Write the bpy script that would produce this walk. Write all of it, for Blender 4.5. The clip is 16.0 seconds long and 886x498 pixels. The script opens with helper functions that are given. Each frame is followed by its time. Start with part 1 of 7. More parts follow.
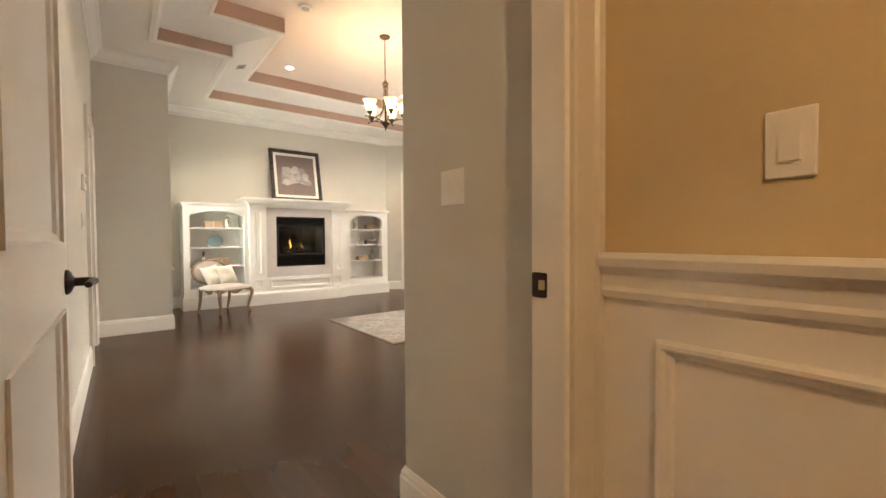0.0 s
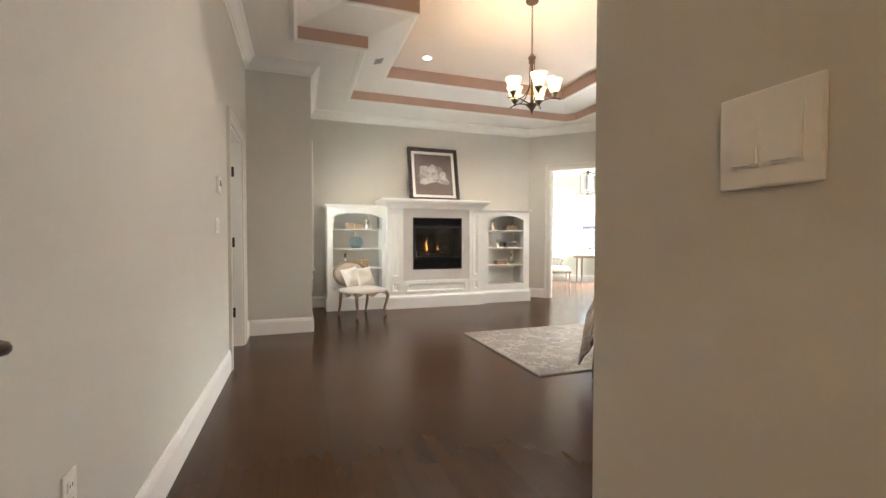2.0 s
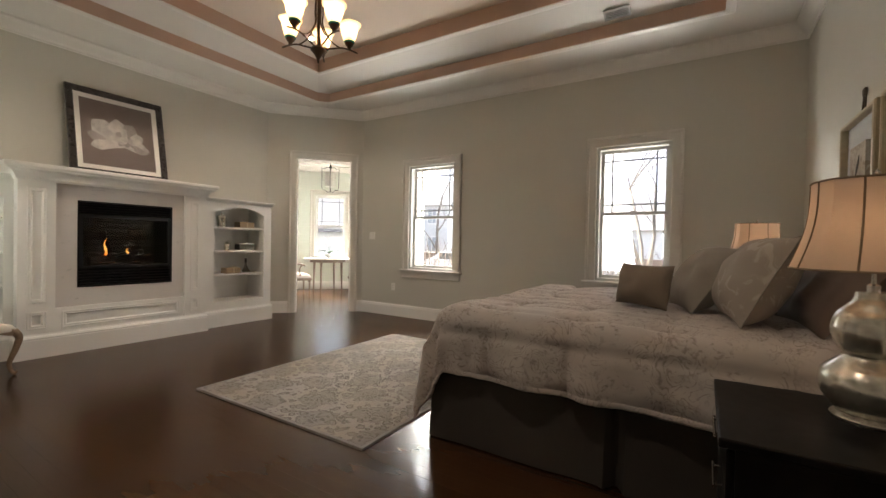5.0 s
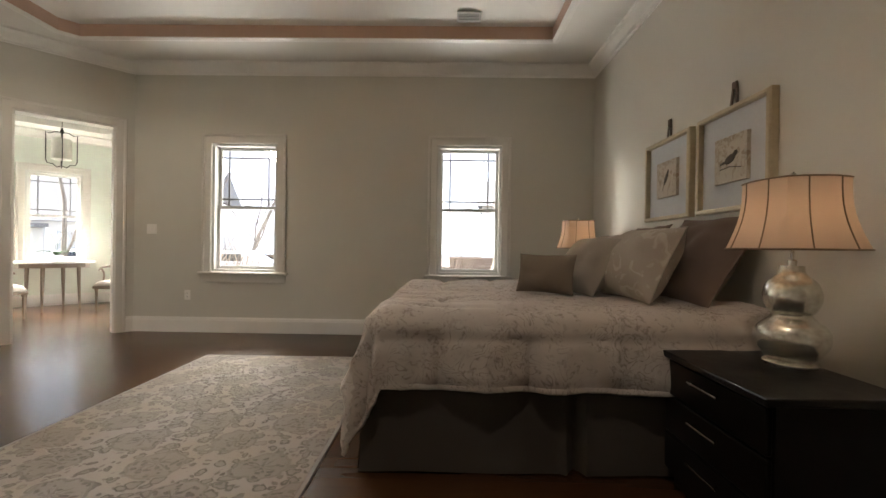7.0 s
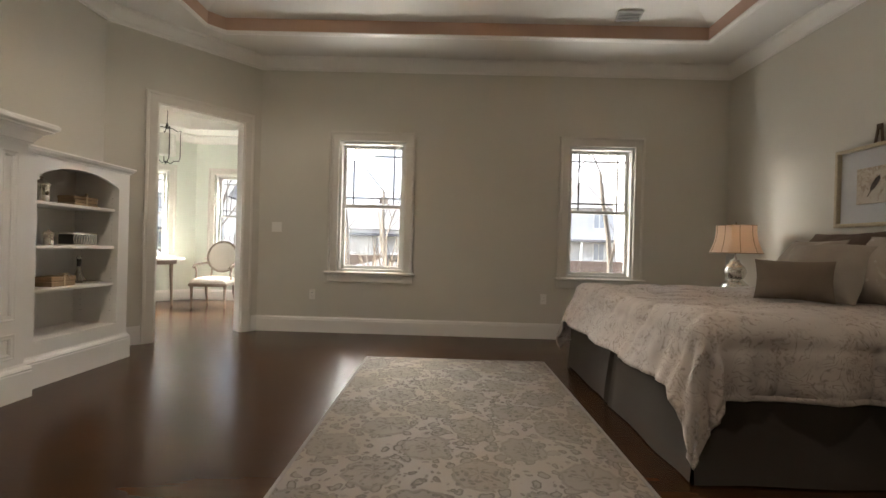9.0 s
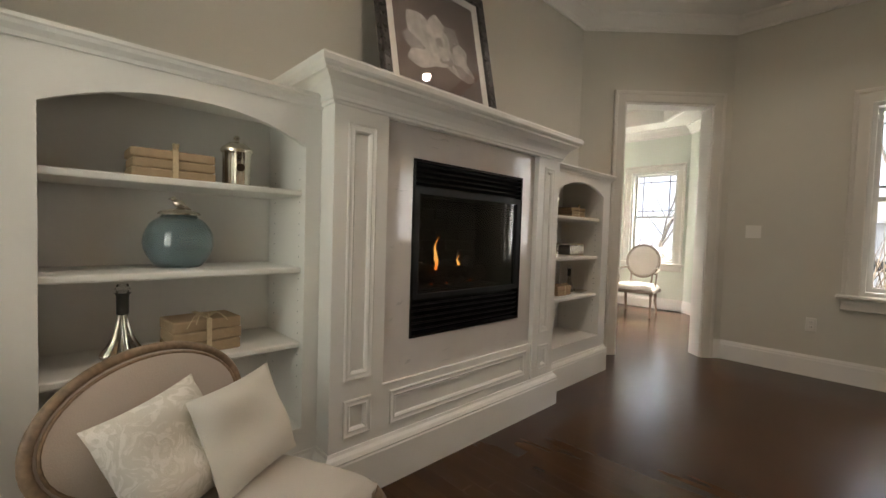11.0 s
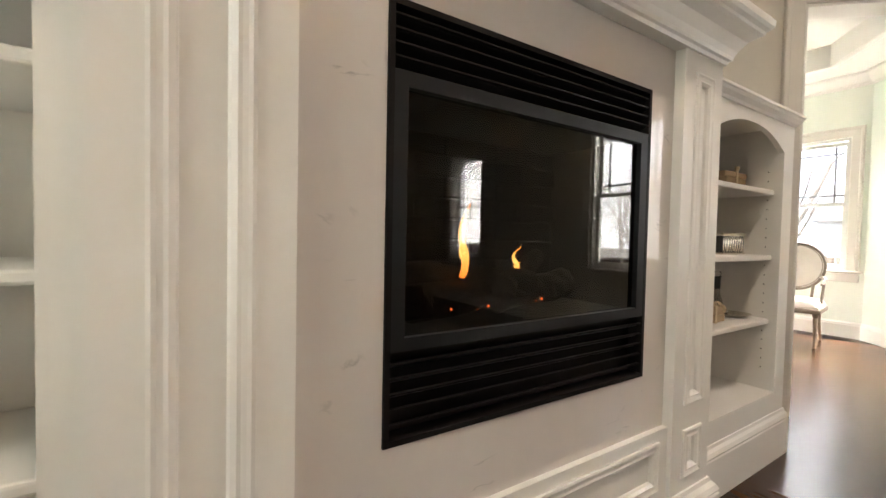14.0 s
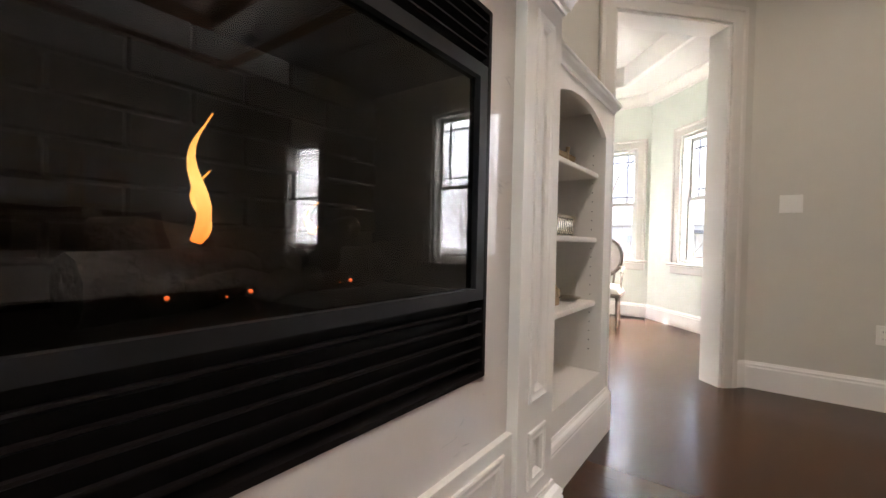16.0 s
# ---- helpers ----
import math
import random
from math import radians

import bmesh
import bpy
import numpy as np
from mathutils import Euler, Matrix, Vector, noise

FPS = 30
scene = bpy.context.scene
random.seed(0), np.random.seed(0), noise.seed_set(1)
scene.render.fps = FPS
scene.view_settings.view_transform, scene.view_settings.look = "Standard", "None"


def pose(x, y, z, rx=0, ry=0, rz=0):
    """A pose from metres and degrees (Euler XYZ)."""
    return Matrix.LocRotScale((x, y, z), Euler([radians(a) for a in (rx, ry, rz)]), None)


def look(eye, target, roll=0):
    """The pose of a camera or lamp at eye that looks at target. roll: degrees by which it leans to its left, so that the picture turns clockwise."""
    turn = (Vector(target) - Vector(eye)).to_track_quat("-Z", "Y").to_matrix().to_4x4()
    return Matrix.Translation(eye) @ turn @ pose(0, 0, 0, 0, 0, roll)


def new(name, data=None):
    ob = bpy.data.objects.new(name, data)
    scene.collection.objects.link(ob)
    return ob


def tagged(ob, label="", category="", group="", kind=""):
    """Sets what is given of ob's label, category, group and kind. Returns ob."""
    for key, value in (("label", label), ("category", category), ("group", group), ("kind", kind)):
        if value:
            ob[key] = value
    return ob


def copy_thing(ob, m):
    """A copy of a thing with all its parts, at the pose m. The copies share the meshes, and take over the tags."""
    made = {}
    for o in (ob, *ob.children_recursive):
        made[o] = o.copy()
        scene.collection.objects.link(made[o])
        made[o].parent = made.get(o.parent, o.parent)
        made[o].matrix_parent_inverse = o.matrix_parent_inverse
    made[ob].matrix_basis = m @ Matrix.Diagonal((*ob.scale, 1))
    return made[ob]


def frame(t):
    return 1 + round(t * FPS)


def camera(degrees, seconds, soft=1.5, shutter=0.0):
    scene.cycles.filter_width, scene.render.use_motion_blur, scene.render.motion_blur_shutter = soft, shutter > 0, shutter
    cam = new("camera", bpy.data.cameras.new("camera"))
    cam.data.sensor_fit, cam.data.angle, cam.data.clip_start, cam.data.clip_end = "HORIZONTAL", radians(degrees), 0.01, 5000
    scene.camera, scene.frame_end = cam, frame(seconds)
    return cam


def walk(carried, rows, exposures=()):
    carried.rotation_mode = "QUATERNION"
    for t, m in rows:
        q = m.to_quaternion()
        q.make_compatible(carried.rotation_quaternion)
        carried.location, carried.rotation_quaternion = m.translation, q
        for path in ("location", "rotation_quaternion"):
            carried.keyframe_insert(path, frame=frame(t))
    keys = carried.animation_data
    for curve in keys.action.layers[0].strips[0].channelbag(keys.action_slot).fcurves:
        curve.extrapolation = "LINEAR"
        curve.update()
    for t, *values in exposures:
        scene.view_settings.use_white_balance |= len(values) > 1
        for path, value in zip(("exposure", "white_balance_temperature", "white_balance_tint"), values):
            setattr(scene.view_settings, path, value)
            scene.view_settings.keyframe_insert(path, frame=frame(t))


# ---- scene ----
cam = camera(93.4, 16.0)
PATH = [
    (0, (-0.2817, -0.6660, 1.0737), (0.8172, 0.7587, 1.0287), -0.4),
    (0.5, (-0.1458, -0.5535, 1.0908), (0.6588, 1.0557, 1.0503), -0.4),
    (1, (-0.0504, -0.4356, 1.1070), (0.5832, 1.2492, 1.0647), -0.5),
    (1.5, (0.0225, -0.2718, 1.0908), (0.6120, 1.4283, 1.0467), -0.4),
    (2, (0.0684, 0.0648, 1.1241), (0.6507, 1.7676, 1.0791), 0.0),
    (2.5, (0.1053, 0.8937, 1.1745), (0.7038, 2.5902, 1.1322), 0.3),
    (3, (0.2475, 1.4805, 1.2087), (0.9432, 3.1392, 1.1655), 0.5),
    (3.5, (0.2394, 1.5462, 1.1961), (1.1016, 3.1257, 1.1520), 0.7),
    (4, (0.2520, 1.5417, 1.1727), (1.3509, 2.9664, 1.1322), 0.8),
    (4.5, (0.2322, 1.4913, 1.1511), (1.5588, 2.7072, 1.1169), 1.0),
    (5, (0.2502, 1.4787, 1.1106), (1.7757, 2.4336, 1.0881), 1.1),
    (5.2, (0.2520, 1.4796, 1.1115), (1.8423, 2.3220, 1.0917), 1.2),
    (7.3, (0.3465, 2.5884, 1.0359), (2.1465, 2.5758, 1.0359), 0.9),
    (7.5, (0.3501, 2.7072, 1.0350), (2.1492, 2.6892, 1.0377), 1.0),
    (8, (0.3636, 3.1068, 1.0287), (2.1636, 3.0834, 1.0305), 1.2),
    (8.2, (0.3744, 3.2616, 0.9972), (2.1744, 3.2346, 1.0035), 1.2),
    (10.3, (0.4050, 4.8141, 1.0944), (2.0628, 5.5134, 1.0467), 2.2),
    (10.5, (0.4257, 4.9005, 1.0710), (1.9647, 5.8338, 1.0260), 1.6),
    (11, (0.5616, 5.1201, 1.1259), (1.8027, 6.4224, 1.0530), 1.8),
    (11.5, (0.6813, 5.3235, 1.1763), (1.6677, 6.8274, 1.1142), 1.0),
    (12, (0.8181, 5.4702, 1.2033), (1.6920, 7.0434, 1.1457), 0.8),
    (12.5, (0.9657, 5.5917, 1.1853), (1.8045, 7.1829, 1.1232), 0.9),
    (13, (1.1475, 5.7213, 1.1367), (1.9899, 7.3107, 1.0773), 0.9),
    (13.5, (1.2906, 5.8167, 1.0818), (2.1555, 7.3935, 1.0206), 0.9),
    (14, (1.4661, 5.9229, 1.0242), (2.4480, 7.4304, 0.9693), 1.2),
    (14.5, (1.5318, 6.0237, 0.9756), (2.6568, 7.4277, 0.9261), 1.4),
    (15, (1.5669, 6.1164, 0.9297), (2.8251, 7.4025, 0.8874), 1.4),
    (15.5, (1.6488, 6.1605, 0.9243), (3.0042, 7.3458, 0.8910), 1.1),
    (16, (1.8000, 6.1326, 0.9324), (3.2481, 7.2018, 0.9000), 1.2),
]
EXPOSURES = [(0.0, 4.15, 6700, 11), (1.0, 4.12, 6700, 12), (1.5, 4.02, 6600, 13), (2.0, 3.9, 6080, 10), (2.5, 3.4, 6350, 10), (3.0, 3.22, 6550, 11), (4.5, 3.0, 6600, 11), (5.0, 2.84, 6600, 11), (8.0, 2.84, 6550, 10), (10.5, 2.3, 6600, 10), (11.0, 2.46, 6600, 10), (11.5, 2.8, 6620, 10), (12.0, 2.95, 6650, 11), (13.0, 3.27, 6700, 11), (14.0, 3.3, 6550, 11), (15.0, 3.3, 6400, 12), (15.5, 3.15, 6230, 14), (16.0, 3.2, 6130, 15)]
walk(cam, [(t, look(eye, target, roll)) for t, eye, target, roll in PATH], EXPOSURES)

# ---- world, sun, lights ----
SUN_TO = Vector((-0.02, 0.69, 0.725)).normalized()
world = bpy.data.worlds.new("world")
scene.world = world
world.use_nodes = True
_sky = world.node_tree.nodes.new("ShaderNodeTexSky")
_sky.sky_type = "NISHITA"
_sky.sun_disc = False
_sky.sun_elevation = math.asin(SUN_TO.z)
_sky.sun_rotation = math.atan2(SUN_TO.x, SUN_TO.y)
_bg = world.node_tree.nodes["Background"]
_bg.inputs[1].default_value = 0.10
world.node_tree.links.new(_sky.outputs[0], _bg.inputs[0])
_s = bpy.data.lights.new("sun", "SUN")
_s.energy, _s.angle, _s.color = 5.0, radians(0.6), (1.0, 0.95, 0.86)
sun = new("sun", _s)
sun.matrix_world = look(SUN_TO * 40, (0, 0, 0))


CH_WATTS, CAN_WATTS = 0.62, 8.5


def sky_panel(name, at, target, width, height, watts):
    """Sky light for one window: a panel outside, above its head, that shines in and down."""
    d = bpy.data.lights.new(name, "AREA")
    d.shape, d.size, d.size_y, d.energy, d.color = "RECTANGLE", width, height, watts, (1.0, 0.97, 0.90)
    ob = new(name, d)
    ob.matrix_world = look(at, target)
    return ob


SKY_W, LAWN_W, BAY_W, SIDE_W, WEST_W = 15.5, 23.0, 88.0, 8.0, 0.96
for yc, share in ((2.156, 0.95), (4.818, 1.0)):
    sky_panel("sky_panel", (6.4, yc, 3.5), (4.7, yc, 1.1), 2.7, 2.5, SKY_W * share)
    sky_panel("lawn_bounce", (6.35, yc, 0.0), (4.5, yc, 2.3), 2.0, 1.1, LAWN_W * share)
sky_panel("sky_panel", (6.95, 0.45, 2.0), (5.26, 2.156, 1.5), 1.9, 2.3, 14.0)
west_sky = sky_panel("sky_panel", (0.03, 6.1, 1.48), (1.4, 6.25, 1.25), 0.70, 1.42, WEST_W)
west_sky.data.color = (0.95, 1.0, 0.84)
sky_panel("sky_panel", (7.7, 3.45, 2.0), (5.26, 4.82, 1.5), 2.2, 2.6, SIDE_W)
for at, to in (((8.7, 7.7, 3.0), (7.2, 7.7, 0.8)), ((7.95, 5.75, 3.0), (6.8, 6.9, 0.8)), ((7.95, 9.75, 3.0), (6.8, 8.6, 0.8)), ((6.0, 10.7, 3.0), (6.0, 9.2, 0.8))):
    sky_panel("sky_panel", at, to, 1.2, 1.0, BAY_W)


def bulb(name, at, watts, size=0.03, color=(1.0, 0.72, 0.42)):
    d = bpy.data.lights.new(name, "POINT")
    d.energy, d.shadow_soft_size, d.color = watts, size, color
    ob = new(name, d)
    ob.location = at
    return ob


def downlight(name, at, watts, color=(1.0, 0.84, 0.68), spread=125):
    d = bpy.data.lights.new(name, "SPOT")
    d.energy, d.spot_size, d.spot_blend, d.shadow_soft_size, d.color = watts, radians(spread), 0.6, 0.05, color
    ob = new(name, d)
    ob.matrix_world = look(at, Vector(at) - Vector((0.0, 0.0, 1.0)) + Vector((0.0, 1e-4, 0.0)))
    return ob


# ---- materials ----
def mat(name, color, rough=0.5, metal=0.0, bump=0.0, scale=40.0, vary=0.06, spread=3.0, coat=0.0, spec=0.5, random=0.0, dist=0.002):
    m = bpy.data.materials.new(name)
    m.use_nodes = True
    nt = m.node_tree
    b = nt.nodes["Principled BSDF"]
    tc = nt.nodes.new("ShaderNodeTexCoord")
    big = nt.nodes.new("ShaderNodeTexNoise")
    big.inputs["Scale"].default_value = spread
    big.inputs["Detail"].default_value = 5
    small = nt.nodes.new("ShaderNodeTexNoise")
    small.inputs["Scale"].default_value = scale
    small.inputs["Detail"].default_value = 4
    for n in (big, small):
        nt.links.new(tc.outputs["Object"], n.inputs["Vector"])
    add = nt.nodes.new("ShaderNodeMath")
    add.operation = "ADD"
    nt.links.new(big.outputs["Fac"], add.inputs[0])
    nt.links.new(small.outputs["Fac"], add.inputs[1])
    ramp = nt.nodes.new("ShaderNodeValToRGB")
    c = Vector(color[:3])
    ramp.color_ramp.elements[0].color = (*(c * (1 - vary)), 1)
    ramp.color_ramp.elements[1].color = (*[min(1.0, v * (1 + vary)) for v in c], 1)
    ramp.color_ramp.elements[0].position, ramp.color_ramp.elements[1].position = 0.3, 0.7
    half = nt.nodes.new("ShaderNodeMath")
    half.operation = "MULTIPLY"
    half.inputs[1].default_value = 0.5
    nt.links.new(add.outputs[0], half.inputs[0])
    nt.links.new(half.outputs[0], ramp.inputs[0])
    out = ramp.outputs[0]
    if random:
        info = nt.nodes.new("ShaderNodeObjectInfo")
        hsv = nt.nodes.new("ShaderNodeHueSaturation")
        mr = nt.nodes.new("ShaderNodeMapRange")
        mr.inputs["To Min"].default_value, mr.inputs["To Max"].default_value = 1 - random, 1 + random
        nt.links.new(info.outputs["Random"], mr.inputs["Value"])
        nt.links.new(mr.outputs[0], hsv.inputs["Value"])
        nt.links.new(out, hsv.inputs["Color"])
        out = hsv.outputs[0]
    nt.links.new(out, b.inputs["Base Color"])
    rr = nt.nodes.new("ShaderNodeMapRange")
    rr.inputs["To Min"].default_value, rr.inputs["To Max"].default_value = max(0.0, rough - 0.06), min(1.0, rough + 0.06)
    nt.links.new(small.outputs["Fac"], rr.inputs["Value"])
    nt.links.new(rr.outputs[0], b.inputs["Roughness"])
    b.inputs["Metallic"].default_value = metal
    b.inputs["Specular IOR Level"].default_value = spec
    b.inputs["Coat Weight"].default_value = coat
    b.inputs["Coat Roughness"].default_value = 0.12
    if bump:
        bp = nt.nodes.new("ShaderNodeBump")
        bp.inputs["Strength"].default_value, bp.inputs["Distance"].default_value = bump, dist
        nt.links.new(small.outputs["Fac"], bp.inputs["Height"])
        nt.links.new(bp.outputs[0], b.inputs["Normal"])
    return m


def glow(name, color, strength):
    m = bpy.data.materials.new(name)
    m.use_nodes = True
    b = m.node_tree.nodes["Principled BSDF"]
    b.inputs["Base Color"].default_value = (*color, 1)
    b.inputs["Emission Color"].default_value = (*color, 1)
    b.inputs["Emission Strength"].default_value = strength
    return m


def glass(name, color=(1, 1, 1), rough=0.0, ior=1.45):
    m = bpy.data.materials.new(name)
    m.use_nodes = True
    b = m.node_tree.nodes["Principled BSDF"]
    b.inputs["Base Color"].default_value = (*color, 1)
    b.inputs["Transmission Weight"].default_value = 1.0
    b.inputs["Roughness"].default_value = rough
    b.inputs["IOR"].default_value = ior
    return m


M_WALL = mat("wall_paint", (0.60, 0.575, 0.51), 0.65, bump=0.05, scale=160, vary=0.02)
M_HALL = mat("foyer_paint", (0.62, 0.50, 0.30), 0.65, bump=0.05, scale=160, vary=0.02)
M_DINE = mat("pale_green_paint", (0.72, 0.76, 0.68), 0.65, bump=0.05, scale=160, vary=0.02)
M_TRIM = mat("white_trim_paint", (0.80, 0.78, 0.74), 0.32, bump=0.03, scale=60, vary=0.015)
M_CASING = mat("off_white_casing_paint", (0.66, 0.63, 0.575), 0.4, bump=0.03, scale=60, vary=0.015)
M_CEIL = mat("ceiling_paint", (0.76, 0.74, 0.70), 0.8, bump=0.04, scale=160, vary=0.015)
M_RISER = mat("tray_riser_paint", (0.50, 0.34, 0.26), 0.7, vary=0.02)
M_CENTRE = mat("tray_centre_paint", (0.72, 0.62, 0.54), 0.8, bump=0.04, scale=160, vary=0.015)
M_BLACK = mat("black_metal", (0.02, 0.02, 0.022), 0.38, metal=0.4, bump=0.03, scale=200)
M_BRONZE = mat("oil_rubbed_bronze", (0.045, 0.033, 0.026), 0.36, metal=0.75, bump=0.05, scale=120, vary=0.25)
M_GLASS = glass("window_glass")


# ---- mesh helpers ----
def finish(bm, smooth):
    bmesh.ops.recalc_face_normals(bm, faces=bm.faces)
    if smooth:
        for f in bm.faces:
            f.smooth = True


def part(name, bm, material, parent=None, label="", smooth=False, at=None):
    """One mesh object from bm, under parent if there is one."""
    finish(bm, smooth)
    me = bpy.data.meshes.new(name)
    bm.to_mesh(me)
    bm.free()
    me.materials.append(material)
    ob = new(name, me)
    if smooth:
        me.set_sharp_from_angle(angle=radians(40))
    if at is not None:
        ob.matrix_basis = at
    if parent is not None:
        ob.parent = parent
    if label:
        tagged(ob, label)
    return ob


def thing(name, at, label, category, group="", kind=""):
    ob = new(name)
    ob.empty_display_size = 0.1
    ob.matrix_basis = at
    return tagged(ob, label, category, group, kind)


def box(bm, lo, hi, bevel=0.0, seg=2):
    """Adds a box from corner lo to corner hi."""
    v = [bm.verts.new((x, y, z)) for x in (lo[0], hi[0]) for y in (lo[1], hi[1]) for z in (lo[2], hi[2])]
    fs = [bm.faces.new([v[i] for i in q]) for q in ((0, 1, 3, 2), (4, 6, 7, 5), (0, 4, 5, 1), (2, 3, 7, 6), (0, 2, 6, 4), (1, 5, 7, 3))]
    if bevel:
        es = list({e for f in fs for e in f.edges})
        bmesh.ops.recalc_face_normals(bm, faces=fs)
        bmesh.ops.bevel(bm, geom=es, offset=bevel, segments=seg, profile=0.5, affect="EDGES")
    return v


def a_box(lo, hi, bevel=0.0, seg=2):
    bm = bmesh.new()
    box(bm, lo, hi, bevel, seg)
    return bm


def lathe(bm, profile, seg=32, centre=(0, 0, 0), flute=0, depth=0.0):
    """Turns a profile of (radius, height) round the z axis; flute: that many ribs of that depth."""
    rings = []
    for r, z in profile:
        if r < 1e-5:
            rings.append([bm.verts.new((centre[0], centre[1], centre[2] + z))])
            continue
        ring = []
        for i in range(seg):
            a = 2 * math.pi * i / seg
            q = r * (1 + depth * math.cos(flute * a)) if flute else r
            ring.append(bm.verts.new((centre[0] + q * math.cos(a), centre[1] + q * math.sin(a), centre[2] + z)))
        rings.append(ring)
    for a, b in zip(rings, rings[1:]):
        for i in range(seg):
            j = (i + 1) % seg
            if len(a) == 1 and len(b) == 1:
                continue
            if len(a) == 1:
                bm.faces.new((a[0], b[j], b[i]))
            elif len(b) == 1:
                bm.faces.new((a[i], a[j], b[0]))
            else:
                bm.faces.new((a[i], a[j], b[j], b[i]))
    for ring, flip in ((rings[0], True), (rings[-1], False)):
        if len(ring) > 2:
            bm.faces.new(ring[::-1] if flip else ring)
    return bm


def sweep(bm, path, profile, m=Matrix.Identity(4), closed=False):
    """Sweeps a closed profile of (a, b) along a flat path of (u, v) with mitred corners. a: to the left of the path, b: out of its plane; m puts the plane in space."""
    pts = [Vector(p) for p in path]
    n = len(pts)
    rings = []
    for i, p in enumerate(pts):
        d0 = (p - pts[i - 1]).normalized() if closed or i > 0 else None
        d1 = (pts[(i + 1) % n] - p).normalized() if closed or i < n - 1 else None
        d0, d1 = d0 or d1, d1 or d0
        n0, n1 = Vector((-d0.y, d0.x)), Vector((-d1.y, d1.x))
        mit = (n0 + n1) / max(0.2, 1 + n0.dot(n1))
        rings.append([bm.verts.new(m @ Vector((p.x + mit.x * a, p.y + mit.y * a, b))) for a, b in profile])
    k = len(profile)
    for i in range(n if closed else n - 1):
        a, b = rings[i], rings[(i + 1) % n]
        for j in range(k):
            bm.faces.new((a[j], a[(j + 1) % k], b[(j + 1) % k], b[j]))
    if not closed:
        bm.faces.new(rings[0][::-1])
        bm.faces.new(rings[-1])
    return bm


def tube(bm, pts, radius, seg=8, cap=True):
    """A round bar along points in space; radius: one number or one a point."""
    pts = [Vector(p) for p in pts]
    rad = radius if isinstance(radius, (list, tuple)) else [radius] * len(pts)
    rings, up = [], Vector((0.123, 0.321, 0.94)).normalized()
    for i, p in enumerate(pts):
        d = (pts[min(i + 1, len(pts) - 1)] - pts[max(i - 1, 0)]).normalized()
        x = d.cross(up)
        if x.length < 0.05:
            x = d.cross(Vector((1, 0, 0)))
        x.normalize()
        y = d.cross(x).normalized()
        up = x.cross(d).normalized()
        rings.append([bm.verts.new(p + (x * math.cos(2 * math.pi * k / seg) + y * math.sin(2 * math.pi * k / seg)) * rad[i]) for k in range(seg)])
    for a, b in zip(rings, rings[1:]):
        for k in range(seg):
            bm.faces.new((a[k], a[(k + 1) % seg], b[(k + 1) % seg], b[k]))
    if cap:
        bm.faces.new(rings[0][::-1])
        bm.faces.new(rings[-1])
    return bm


def curve_points(pts, steps=6):
    """A smooth line through pts."""
    pts = [Vector(p) for p in pts]
    out = []
    for i in range(len(pts) - 1):
        p0, p1, p2, p3 = pts[max(i - 1, 0)], pts[i], pts[i + 1], pts[min(i + 2, len(pts) - 1)]
        for s in range(steps):
            t = s / steps
            out.append(0.5 * ((2 * p1) + (p2 - p0) * t + (2 * p0 - 5 * p1 + 4 * p2 - p3) * t * t + (3 * p1 - p0 - 3 * p2 + p3) * t ** 3))
    out.append(pts[-1])
    return out


def prism(bm, outline, z0, z1):
    """A flat outline of (x, y), raised from z0 to z1."""
    lo = [bm.verts.new((x, y, z0)) for x, y in outline]
    hi = [bm.verts.new((x, y, z1)) for x, y in outline]
    n = len(outline)
    for i in range(n):
        bm.faces.new((lo[i], lo[(i + 1) % n], hi[(i + 1) % n], hi[i]))
    bm.faces.new(lo[::-1])
    bm.faces.new(hi)
    return bm


def upright(p0, p1):
    """The frame of an upright wall face from p0 to p1: u along it, v up, w out of the face, to the left of p0 -> p1."""
    d = (Vector((*p1, 0)) - Vector((*p0, 0))).normalized()
    n = Vector((-d.y, d.x, 0))
    m = Matrix(((d.x, 0, n.x, p0[0]), (d.y, 0, n.y, p0[1]), (0, 1, 0, 0), (0, 0, 0, 1)))
    return m, (Vector(p1) - Vector(p0)).length


def wall(name, p0, p1, thick, height, material, openings=(), label="", z0=0.0):
    """A wall whose room face runs from p0 to p1, the room on its left. openings: (u0, u1, z0, z1)."""
    m, length = upright(p0, p1)
    bm = bmesh.new()
    us = sorted({0.0, length, *[o[0] for o in openings], *[o[1] for o in openings]})
    for a, b in zip(us, us[1:]):
        holes = sorted((o[2], o[3]) for o in openings if o[0] <= a + 1e-6 and o[1] >= b - 1e-6)
        z = z0
        for lo, hi in holes + [(height, height)]:
            if lo > z + 1e-4:
                v = box(bm, (a, z, -thick), (b, lo, 0))
            z = hi
    bmesh.ops.transform(bm, matrix=m, verts=bm.verts)
    ob = part(name, bm, material)
    return tagged(ob, label or "painted plaster wall", "wall", kind="structure")


CASING = [(0.0, 0.0), (0.0, 0.016), (0.008, 0.02), (0.07, 0.02), (0.078, 0.028), (0.098, 0.03), (0.104, 0.024), (0.104, 0.0)]
BASE = [(0.0, 0.0), (0.018, 0.0), (0.018, 0.14), (0.014, 0.15), (0.014, 0.16), (0.008, 0.172), (0.006, 0.18), (0.0, 0.18)]
CROWN = [(0.0, 0.0), (0.014, 0.0), (0.018, 0.02), (0.04, 0.035), (0.075, 0.085), (0.09, 0.10), (0.108, 0.108), (0.112, 0.13), (0.0, 0.13)]


